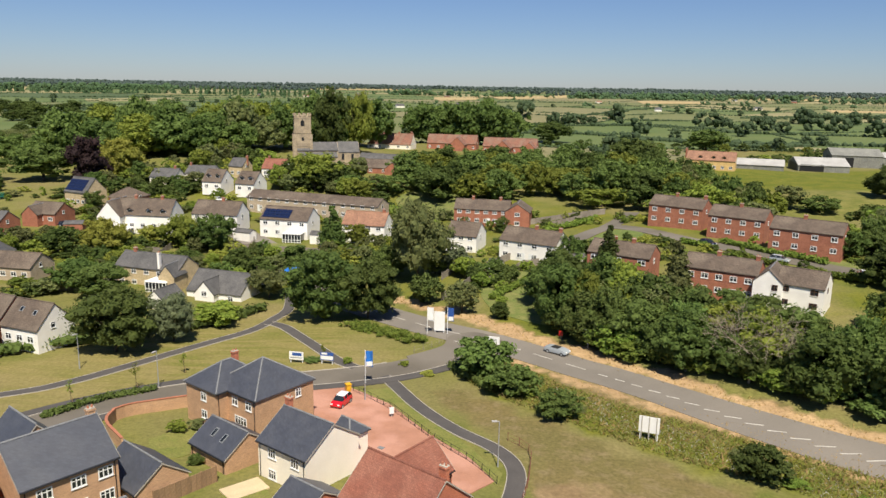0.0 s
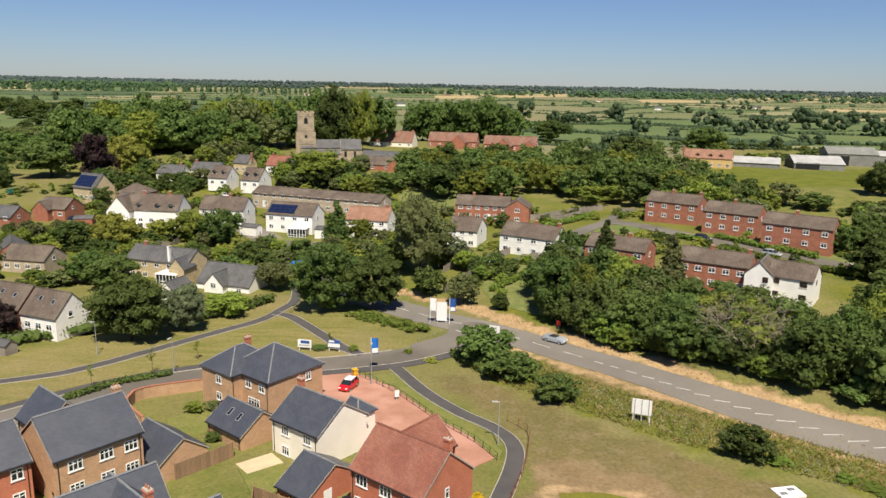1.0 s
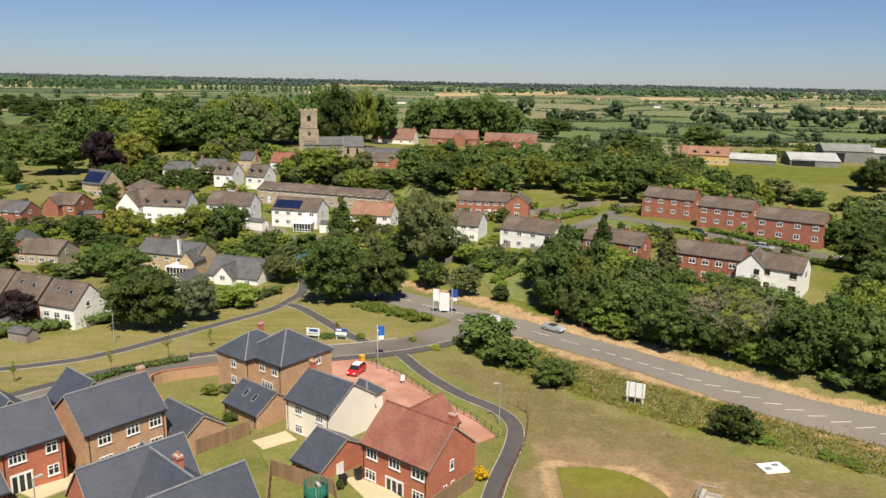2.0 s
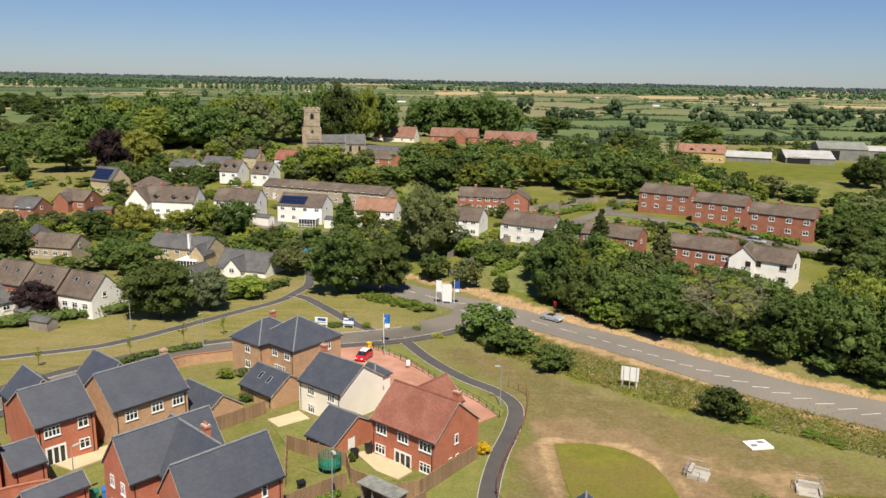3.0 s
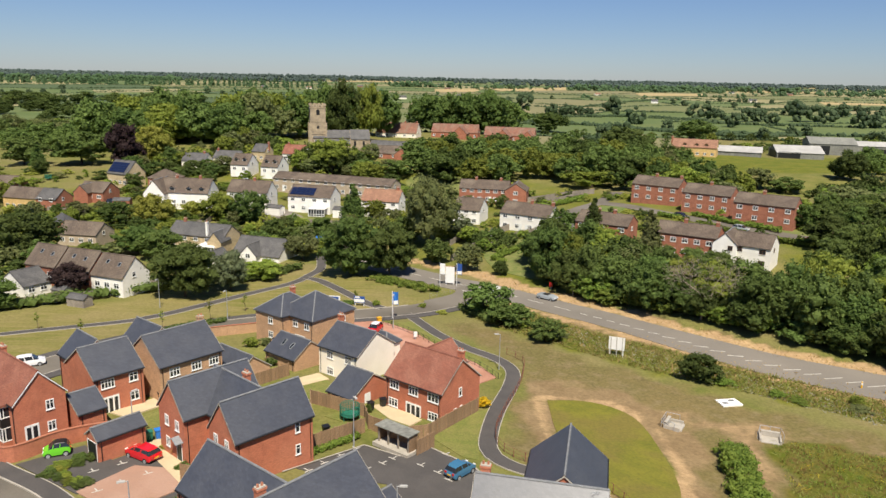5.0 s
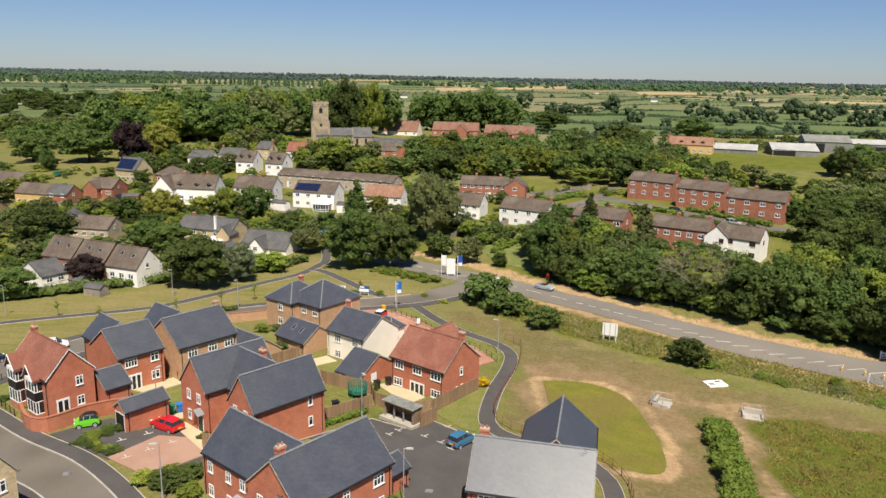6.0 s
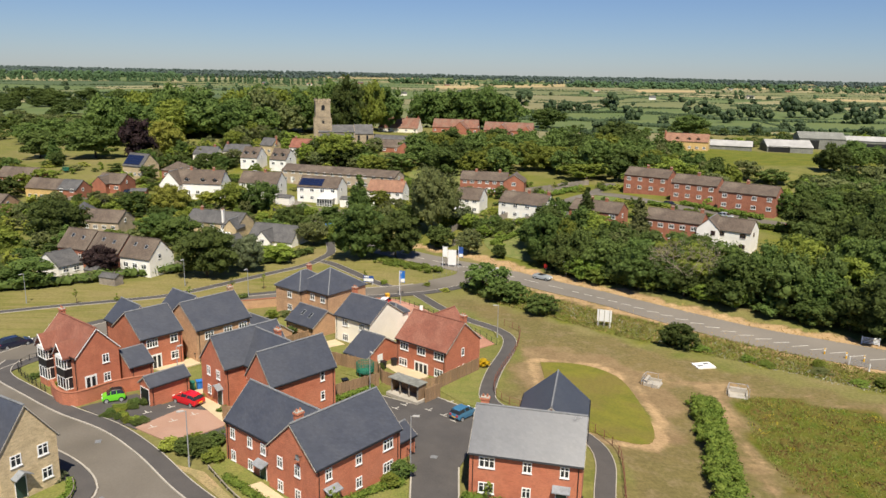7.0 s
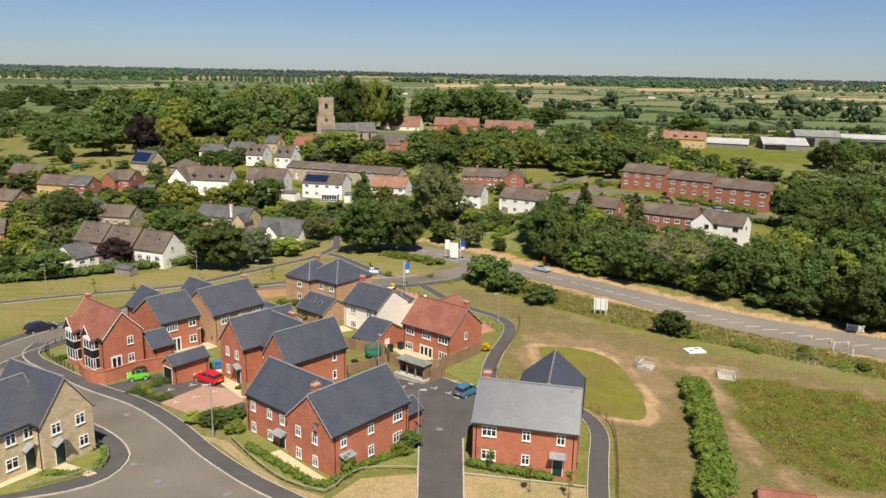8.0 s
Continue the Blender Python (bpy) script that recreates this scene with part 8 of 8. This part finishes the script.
# ---- rough growth by the road ----
def tufts(name, poly, n, size, mat, label, cat="grass", seed=1, bend=0.95, patchy=0.0):
    """Countless upright blades and weeds in one mesh."""
    rng = np.random.default_rng(seed)
    p = np.array(poly)
    pts = rng.uniform(p.min(0), p.max(0), (n * 4, 2))
    pts = pts[inside(pts[:, 0], pts[:, 1], poly) > 0]
    if patchy:
        mids = pts[rng.integers(0, len(pts), int(patchy))]
        pts = mids[rng.integers(0, len(mids), n * 2)] + rng.normal(scale=0.55, size=(n * 2, 2))
        pts = pts[inside(pts[:, 0], pts[:, 1], poly) > 0]
    pts = pts[:n]
    z = terrain(pts[:, 0], pts[:, 1])
    k = len(pts)
    h = size * rng.uniform(0.5, 1.3, k)
    a = rng.uniform(0, 2 * np.pi, k)
    lean = rng.normal(scale=bend, size=(k, 2))
    w = h * 0.2
    dx, dy = np.cos(a) * w, np.sin(a) * w
    base0 = np.stack([pts[:, 0] - dx, pts[:, 1] - dy, z], 1)
    base1 = np.stack([pts[:, 0] + dx, pts[:, 1] + dy, z], 1)
    t0 = np.stack([pts[:, 0] + dx * 0.7 + lean[:, 0] * h, pts[:, 1] + dy * 0.7 + lean[:, 1] * h, z + h], 1)
    t1 = np.stack([pts[:, 0] - dx * 0.7 + lean[:, 0] * h, pts[:, 1] - dy * 0.7 + lean[:, 1] * h, z + h * 0.8], 1)
    v = np.stack([base0, base1, t0, t1], 1).reshape(-1, 3)
    f = np.arange(4 * k).reshape(-1, 4)
    ob = obj(name, v.tolist(), f.tolist(), M[mat])
    return tagged(ob, label, cat, kind="stuff")


tufts("rough_grass", ROUGH_STRIP, 11000, 0.3, "grass_green", "tall unmown grass and weeds beside the road", seed=2)
tufts("seed_heads", ROUGH_STRIP, 3000, 0.36, "grass_seed", "brown seed heads among tall roadside grass", seed=13)
tufts("straw_grass", ROUGH_STRIP, 7000, 0.34, "grass_tall", "yellowing tall grass beside the road", seed=15)
tufts("weeds", ROUGH_STRIP, 4500, 0.3, "leaf_light", "green weeds and brambles beside the road", seed=3)
tufts("wild_flowers", [(18, 145), (30, 134), (50, 119), (66, 105), (62, 103), (39, 119), (24, 130)], 3000, 0.2, "blossom", "white wild flowers among tall grass", "flowers", 4, 1.2)
tufts("meadow_grass", ROUGH, 16000, 0.2, "grass_green", "rough meadow grass", seed=5)
tufts("seed_heads", ROUGH, 7500, 0.24, "grass_dock", "rusty brown dock and seed heads in a rough meadow", seed=6, patchy=700)
tufts("weeds", ROUGH, 8000, 0.2, "leaf_hedge", "green weeds in a rough meadow", seed=12, patchy=500)
tufts("wild_flowers", ROUGH, 900, 0.18, "ragwort", "yellow wild flowers in a rough meadow", "flowers", 18, 1.2, patchy=46)
tufts("verge_grass", VERGE, 5000, 0.2, "grass_dry", "parched straw-coloured verge grass", seed=8)
tufts("verge_grass", VERGE_FAR, 5000, 0.25, "grass_dry", "parched straw-coloured verge grass", seed=9)


def dead_tree(x, y, h):
    rng = random.Random(4)
    root = tagged(new("dead_tree"), "bare dead tree with a haze of grey twigs", "tree")
    root.matrix_world = pose(x, y, tz(x, y))
    bm = bmesh.new()
    tube(bm, (0, 0, -0.3), (0, 0, h * 0.4), 0.22, 0.12, 7)
    part("trunk", bm, M["twig"], root)
    bm = bmesh.new()

    def grow(p, d, l, r, depth):
        q = p + d * l
        tube(bm, p, q, r, r * 0.6, 4 if depth > 1 else 5)
        if depth < 6:
            for _ in range(3 if depth < 5 else 2):
                e = (d + Vector((rng.gauss(0, 0.55), rng.gauss(0, 0.55), rng.gauss(0.05, 0.4)))).normalized()
                grow(q, e, l * rng.uniform(0.6, 0.85), max(0.018, r * 0.6), depth + 1)

    for i in range(5):
        a = i * 1.26
        grow(Vector((0, 0, h * (0.2 + 0.05 * i))), Vector((math.cos(a) * 0.9, math.sin(a) * 0.9, 0.75)).normalized(), h * 0.26, 0.09, 1)
    part("branchwork", bm, M["twig"], root)


dead_tree(47.2, 145.5, 11.5)

# ---- fields, hedges and woods towards the horizon ----
rf_ = random.Random(21)
CROPS = [material("pasture", (0.118, 0.136, 0.044), (0.150, 0.155, 0.056), 0.02, 0.95, 0, 0.3, fine_amt=0.12),
         material("meadow", (0.080, 0.118, 0.028), (0.104, 0.134, 0.036), 0.02, 0.95, 0, 0.3, fine_amt=0.12),
         material("hayfield", (0.27, 0.235, 0.11), (0.22, 0.20, 0.09), 0.015, 0.95, 0, 0.3, fine_amt=0.1),
         material("wheat", (0.40, 0.30, 0.14), (0.36, 0.275, 0.13), 0.015, 0.95, 0, 0.3, fine_amt=0.08),
         material("crop", (0.050, 0.080, 0.024), (0.066, 0.094, 0.030), 0.02, 0.95, 0, 0.3, fine_amt=0.12)]
CROP_NAMES = ["green pasture field", "lush green meadow field", "pale hay field", "ripe golden wheat field", "dark green crop field"]
CROPS.append(material("dry_pasture", (0.205, 0.180, 0.082), (0.165, 0.158, 0.068), 0.03, 0.95, 0, 0.3, fine_amt=0.15))
CROP_NAMES.append("sun-dried straw-green pasture field")


def field(c, poly, lift=0.3, step=14.0):
    """One field, draped on the land."""
    ob = patch("field", poly, CROPS[c], lift, step, 0.2, smooth_edge=False)
    return structure(ob, CROP_NAMES[c] + " between hedges", "field")


# the fields behind the church, the barns and the farm
field(5, [(64, 584), (157, 643), (166, 560), (141, 469), (112, 400), (84, 380), (50, 390), (52, 470)])
field(1, [(185, 746), (286, 707), (278, 670), (215, 637), (153, 656)])
field(0, [(37, 672), (163, 725), (153, 656), (69, 604)])
field(2, [(166, 496), (228, 609), (287, 672), (336, 631), (342, 578), (314, 529), (235, 480), (203, 491)])
field(1, [(294, 667), (395, 779), (422, 714), (356, 601), (343, 645)])
field(2, [(379, 1019), (570, 1257), (651, 1350), (559, 1157), (410, 983)], 0.9, 40)
field(3, [(668, 1385), (988, 1690), (726, 1239), (600, 1224)], 1.1, 40)
field(5, [(138, 1307), (314, 1357), (214, 985), (111, 980)], 0.9, 40)
field(0, [(257, 1077), (366, 1092), (367, 966), (267, 872), (210, 879)], 0.9, 40)
field(3, [(473, 1925), (624, 1870), (570, 1705), (414, 1635)], 1.8, 60)
field(2, [(798, 2243), (814, 1929), (730, 1759), (686, 1889)], 2.0, 60)
field(3, [(-24, 1990), (111, 2204), (70, 1761), (-19, 1601)], 1.9, 60)
field(3, [(137, 2226), (403, 2566), (341, 2169), (130, 1886)], 2.1, 60)
field(2, [(-420, 670), (-370, 731), (-328, 598), (-300, 502), (-390, 480)])
field(1, [(-475, 896), (-441, 945), (-366, 775), (-410, 771)], 0.7)
field(2, [(-583, 1283), (-437, 1498), (-387, 1325), (-521, 1164)], 1.1, 40)
field(3, [(-1116, 2024), (-1167, 2196), (-897, 1686), (-892, 1615)], 1.9, 60)
field(2, [(-642, 1795), (-700, 2500), (-582, 2162), (-553, 1577)], 2.0, 60)
field(0, [(-261, 539), (-194, 388), (-158, 350), (-173, 402), (-258, 570)], 0.3)

seeds = []
yy = 640.0
rowi = 0
while yy < 4300:
    dy = 75 + yy * 0.085
    half = yy * 0.72 + 150
    dx = dy * 1.9
    k = int(2 * half / dx) + 1
    for i in range(k + 1):
        seeds.append((-half + i * dx + (rowi % 2) * dx * 0.5 + rf_.uniform(-0.28, 0.28) * dx, yy + rf_.uniform(-0.28, 0.28) * dy, dx, dy))
    yy += dy
    rowi += 1


def clip(poly, a, b):
    """The part of a convex outline nearer to a than to b."""
    mx, my, nx, ny = (a[0] + b[0]) / 2, (a[1] + b[1]) / 2, b[0] - a[0], b[1] - a[1]
    out = []
    for i, p in enumerate(poly):
        q = poly[(i + 1) % len(poly)]
        sp, sq = (p[0] - mx) * nx + (p[1] - my) * ny, (q[0] - mx) * nx + (q[1] - my) * ny
        if sp <= 0:
            out.append(p)
        if (sp < 0 < sq) or (sq < 0 < sp):
            t = sp / (sp - sq)
            out.append((p[0] + (q[0] - p[0]) * t, p[1] + (q[1] - p[1]) * t))
    return out


hedge_pts, tree_pts = [], []
for i, s in enumerate(seeds):
    R = s[2] * 1.1
    poly = [(s[0] - R, s[1] - s[3] * 1.2), (s[0] + R, s[1] - s[3] * 1.2), (s[0] + R, s[1] + s[3] * 1.2), (s[0] - R, s[1] + s[3] * 1.2)]
    for j, o in enumerate(seeds):
        if j != i and abs(o[0] - s[0]) < 2.4 * s[2] and abs(o[1] - s[1]) < 2.4 * s[3] and poly:
            poly = clip(poly, s, o)
    if len(poly) < 3:
        continue
    u = rf_.random()
    c = 3 if u < 0.04 else 2 if u < 0.12 else 5 if u < 0.26 else 1 if u < 0.62 else 4 if u < 0.72 else 0
    if s[1] < 800 and c == 3:
        c = 0
    # a field of the patchwork
    bm = bmesh.new()
    bm.faces.new([bm.verts.new((p[0], p[1], 0)) for p in poly])
    st = max(30, s[3] / 3)
    for axis in (0, 1):
        lo, hi = min(p[axis] for p in poly), max(p[axis] for p in poly)
        q = lo + st
        while q < hi:
            co, no = [0, 0, 0], [0, 0, 0]
            co[axis], no[axis] = q, 1
            bmesh.ops.bisect_plane(bm, geom=bm.verts[:] + bm.edges[:] + bm.faces[:], plane_co=co, plane_no=no)
            q += st
    lift = 0.25 + s[1] * 0.0006
    for v_ in bm.verts:
        v_.co.z = tz(v_.co.x, v_.co.y) + lift
    bmesh.ops.recalc_face_normals(bm, faces=bm.faces[:])
    if sum(f_.normal.z for f_ in bm.faces) < 0:
        bmesh.ops.reverse_faces(bm, faces=bm.faces[:])
    structure(part("field", bm, CROPS[c], None), CROP_NAMES[c] + " between hedges", "field")
    # hedges round it, trees in the hedges, some fields wooded
    for k in range(len(poly)):
        a, b = Vector(poly[k]), Vector(poly[(k + 1) % len(poly)])
        if a.x > b.x or rf_.random() < 0.12:
            continue
        step = 2.0 + s[1] * 0.0016
        n_ = int((b - a).length / step)
        dense = rf_.random()
        for m_ in range(n_):
            q = a.lerp(b, (m_ + rf_.random() * 0.6) / max(1, n_))
            g = 0.75 + s[1] * 0.00035
            hedge_pts.append((q.x, q.y, g * rf_.uniform(0.8, 1.5)))
            if rf_.random() < 0.022 + 0.10 * (dense > 0.75):
                tree_pts.append((q.x + rf_.uniform(-4, 4), q.y + rf_.uniform(-4, 4), rf_.uniform(3.0, 6.0) * (1 + s[1] * 0.00012)))
    if rf_.random() < 0.08 + 0.24 * (s[1] > 1700):
        for m_ in range(40):
            q = (s[0] + rf_.gauss(0, s[2] * 0.2), s[1] + rf_.gauss(0, s[3] * 0.16))
            tree_pts.append((q[0], q[1], rf_.uniform(5, 8.5) * (1 + s[1] * 0.00012)))
for x in range(-3300, 3300, 11):
    for d in range(3):
        tree_pts.append((x + rf_.uniform(-15, 15), 3950 + d * 170 + rf_.uniform(-60, 60), rf_.uniform(11, 14)))
for k in range(70):
    cx, cy, ex = rf_.uniform(-2600, 2900), rf_.uniform(1900, 3900), rf_.uniform(60, 240)
    if abs(cx) < cy * 0.75:
        for m_ in range(int(ex / 5)):
            tree_pts.append((cx + rf_.uniform(-ex, ex), cy + rf_.gauss(0, 18), rf_.uniform(8, 12)))
# single trees and clumps in the fields
for x, y, r in ((55, 689, 13), (91, 873, 13), (164, 668, 11), (185, 851, 12), (240, 746, 11), (252, 748, 10), (262, 742, 8), (239, 646, 9), (280, 720, 9), (292, 722, 9), (284, 675, 8), (372, 828, 12), (334, 729, 12), (350, 732, 11), (336, 683, 11),
                (418, 816, 10), (352, 658, 10), (366, 662, 9), (105, 753, 9), (118, 752, 9), (130, 756, 8), (169, 590, 6), (70, 377, 5), (87, 387, 8.5), (79, 392, 7), (81, 313, 5), (245, 549, 6), (387, 690, 11), (62, 690, 10), (200, 491, 5)):
    tree_pts.append((x, y, r))
for line_ in (((40, 734), (91, 758), (151, 751)), ((65, 675), (118, 638), (164, 582), (229, 554)), ((154, 599), (219, 576), (330, 560)), ((199, 704), (279, 674), (390, 660)), ((150, 603), (167, 583), (176, 519), (203, 500), (259, 565)), ((38, 650), (73, 644), (107, 645), (151, 649)), ((55, 715), (124, 749), (177, 762), (227, 740), (254, 678)), ((146, 884), (198, 854), (260, 849)), ((361, 950), (416, 917), (511, 967), (618, 1070)),
              ((100, 947), (152, 923), (248, 1072)), ((261, 1128), (438, 1434), (506, 1336)), ((72, 1529), (198, 1645), (360, 1556)), ((-410, 760), (-344, 739), (-338, 834)), ((-552, 950), (-488, 961), (-427, 1078)), ((-656, 1298), (-561, 1420), (-451, 1587), (-282, 1693)), ((347, 925), (480, 1000), (617, 1089)), ((-330, 720), (-250, 690), (-160, 650)), ((-420, 920), (-300, 900), (-150, 880))):
    for q in curve(line_, 3.2):
        hedge_pts.append((q.x + rf_.uniform(-1, 1), q.y + rf_.uniform(-1, 1), rf_.uniform(1.2, 2.6)))

# poplars in rows on the left
for k in range(110):
    tree_pts.append((-980 + k * 6.5 + rf_.uniform(-4, 4), 1560 + k * 2.0 + rf_.uniform(-14, 14), -rf_.uniform(0.7, 1.15)))


def clumps(name, pts, label, mat, leafy, seed):
    """Crowns as many lobes with leaf clumps, in one mesh."""
    rng = np.random.default_rng(seed)
    cs, rs = [], []
    for x, y, r in pts:
        z = tz(x, y)
        tall = r < 0
        r = abs(r)
        k = 12 if tall else 20 if leafy else 5
        for i in range(k):
            d = rng.normal(size=3)
            d /= np.linalg.norm(d)
            if tall:
                cs.append((x + d[0] * 1.6, y + d[1] * 1.6, z + 1.5 + 18 * r * i / k))
                rs.append(3.4 * (1 - 0.5 * i / k))
            else:
                cs.append((x + d[0] * r * 0.6, y + d[1] * r * 0.6, z + r * (0.75 + 0.55 * d[2])))
                rs.append(r * rng.uniform(0.2, 0.44) if leafy else r * rng.uniform(0.34, 0.6))
    cs, rs = np.array(cs), np.array(rs)
    v, f = lobe_cores(rng, cs, rs, 0.9, 0.8 if leafy else 0.95)
    if leafy:
        v2, f2 = leaf_cards(rng, cs, rs, 20, 0.42, 0.9)
        k = len(v)
        v += v2
        f += [tuple(i + k for i in q) for q in f2]
    return tagged(obj(name, v, f, M[mat]), label, "trees", kind="stuff")


near_t = [p for p in tree_pts if p[1] < 1300]
mid_t = [p for p in tree_pts if 1300 <= p[1] < 2400]
far_t = [p for p in tree_pts if p[1] >= 2400]
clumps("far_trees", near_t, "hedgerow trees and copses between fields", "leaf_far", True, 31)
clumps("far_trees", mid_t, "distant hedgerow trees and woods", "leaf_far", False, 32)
clumps("far_woods", far_t, "woods along the horizon with haze in the leaf colour", "leaf_horizon_hazed", False, 33)
rng_h = np.random.default_rng(8)
hp = np.array([(x, y, tz(x, y) + g * 0.6) for x, y, g in hedge_pts])
hv, hf = lobe_cores(rng_h, hp, np.array([g for _, _, g in hedge_pts]) * 1.25, 0.85, 1.0)
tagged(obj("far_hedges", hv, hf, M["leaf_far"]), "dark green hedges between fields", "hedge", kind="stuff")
# the last hills, far behind everything; distance haze is put into their blue-grey colour
rng_r = np.random.default_rng(14)
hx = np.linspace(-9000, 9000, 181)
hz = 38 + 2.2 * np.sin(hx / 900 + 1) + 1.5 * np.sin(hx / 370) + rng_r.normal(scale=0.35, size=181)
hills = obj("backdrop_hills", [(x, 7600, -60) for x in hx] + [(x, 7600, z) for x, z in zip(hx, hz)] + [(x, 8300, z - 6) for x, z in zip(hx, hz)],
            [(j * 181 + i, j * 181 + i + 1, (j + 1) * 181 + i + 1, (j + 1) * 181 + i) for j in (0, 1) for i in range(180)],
            material("hazed_hills", (0.115, 0.150, 0.165), (0.095, 0.128, 0.145), 0.004, 0.95, 0, 0.02, fine_amt=0.1))
structure(hills, "wooded hills along the horizon, haze painted in as blue-grey", "backdrop")
# scattered far farms
for k in range(11):
    x, y = rf_.uniform(-500, 1000), rf_.uniform(1000, 2100)
    house("far_farmhouse", "far pale farmhouse among fields", tz(x, y), [B(x, y, rf_.uniform(-30, 30), rf_.uniform(9, 15), 7, 3.6, 6.2, rf_.choice(["cream", "brick_village", "white"]), rf_.choice(["tile_orange", "tile_brown", "slate_old"]))], gutter=False)
# nearer hedgerows behind the farm and meadow trees
for pts, n_, h, r in (([(60, 520), (120, 500), (190, 480), (260, 470)], 26, (3, 6), (2.5, 4)), ([(110, 380), (150, 400), (190, 425), (260, 440)], 18, (4, 7), (3, 5)), ([(-330, 380), (-260, 400), (-215, 440)], 14, (4, 8), (4, 6)), ([(-330, 480), (-200, 510), (-100, 520)], 22, (6, 10), (4, 7)), ([(60, 430), (100, 440), (160, 450)], 10, (4, 7), (3, 5))):
    ln = curve(pts, 4)
    spots = []
    for k in range(n_):
        q = ln[int((k + 0.5) / n_ * len(ln))]
        spots.append((q.x + rt.uniform(-3, 3), q.y + rt.uniform(-3, 3), rt.uniform(*h), rt.uniform(*r), rt.choice(["leaf", "leaf_dark", "leaf_light"])))
    joined_wood("hedgerow", spots, "hedgerow trees and bushes along a field edge", -1)


# ---- garden growth between the village houses ----
def clear_of_houses(x, y, r):
    for hx, hy, a, l, w in FOOT:
        dx, dy = x - hx, y - hy
        u, v = dx * math.cos(a) + dy * math.sin(a), -dx * math.sin(a) + dy * math.cos(a)
        if abs(u) < l + r and abs(v) < w + r:
            return False
    return True


rg = random.Random(77)
KEEP_CLEAR = CUL + MAIN
GARDENS = (([(-128, 190), (-66, 200), (-30, 200), (-8, 208), (-6, 228), (-60, 234), (-130, 240)], 170, (1.4, 4.6), (1.2, 2.9)),
           ([(-125, 255), (-60, 258), (-20, 250), (30, 240), (34, 262), (-20, 282), (-60, 300), (-120, 300)], 130, (1.4, 4.6), (1.3, 3.0)),
           ([(0, 190), (14, 184), (40, 205), (62, 196), (90, 180), (96, 196), (70, 245), (40, 262), (10, 225)], 110, (0.9, 3.0), (0.9, 2.0)),
           ([(-110, 300), (-40, 300), (-20, 330), (-60, 350), (-110, 345)], 75, (2.5, 6.5), (2.0, 3.8)),
           ([(-108, 140), (-84, 148), (-80, 190), (-112, 190)], 40, (1.5, 4.5), (1.4, 3.0)),
           ([(-190, 255), (-130, 262), (-125, 300), (-180, 310)], 50, (1.2, 4.0), (1.2, 3.0)))
shrubs = []
for poly, n_, h, r in GARDENS:
    xs, ys = [p[0] for p in poly], [p[1] for p in poly]
    made = tries = 0
    while made < n_ and tries < 4000:
        tries += 1
        x, y = rg.uniform(min(xs), max(xs)), rg.uniform(min(ys), max(ys))
        rr = rg.uniform(*r)
        if inside(np.array([x]), np.array([y]), poly)[0] < 0 or not clear_of_houses(x, y, rr + 0.6) or min((q.x - x) ** 2 + (q.y - y) ** 2 for q in KEEP_CLEAR) < (rr + 4.0) ** 2:
            continue
        made += 1
        shrubs.append((x, y, rg.uniform(*h), rr, rg.choice(["leaf", "leaf_light", "leaf_dark", "leaf_olive", "leaf_hedge", "leaf_yellow"])))
joined_wood("garden_shrubs", shrubs, "garden shrubs and bushes between village houses", -1)
for pts in ([(-48, 206), (-45, 222), (-47, 234)], [(-30, 208), (-28, 230)], [(-68, 214), (-66, 236)], [(-52, 228), (-30, 224), (-12, 222)], [(12, 196), (20, 206), (24, 208)], [(2, 200), (8, 212)], [(-100, 222), (-80, 226), (-68, 224)], [(-84, 192), (-72, 196), (-68, 206)], [(40, 206), (46, 214)], [(-120, 240), (-104, 236), (-98, 240)]):
    fence(pts, 1.6, "wood_grey", "weathered timber fence between village gardens", 1.8)
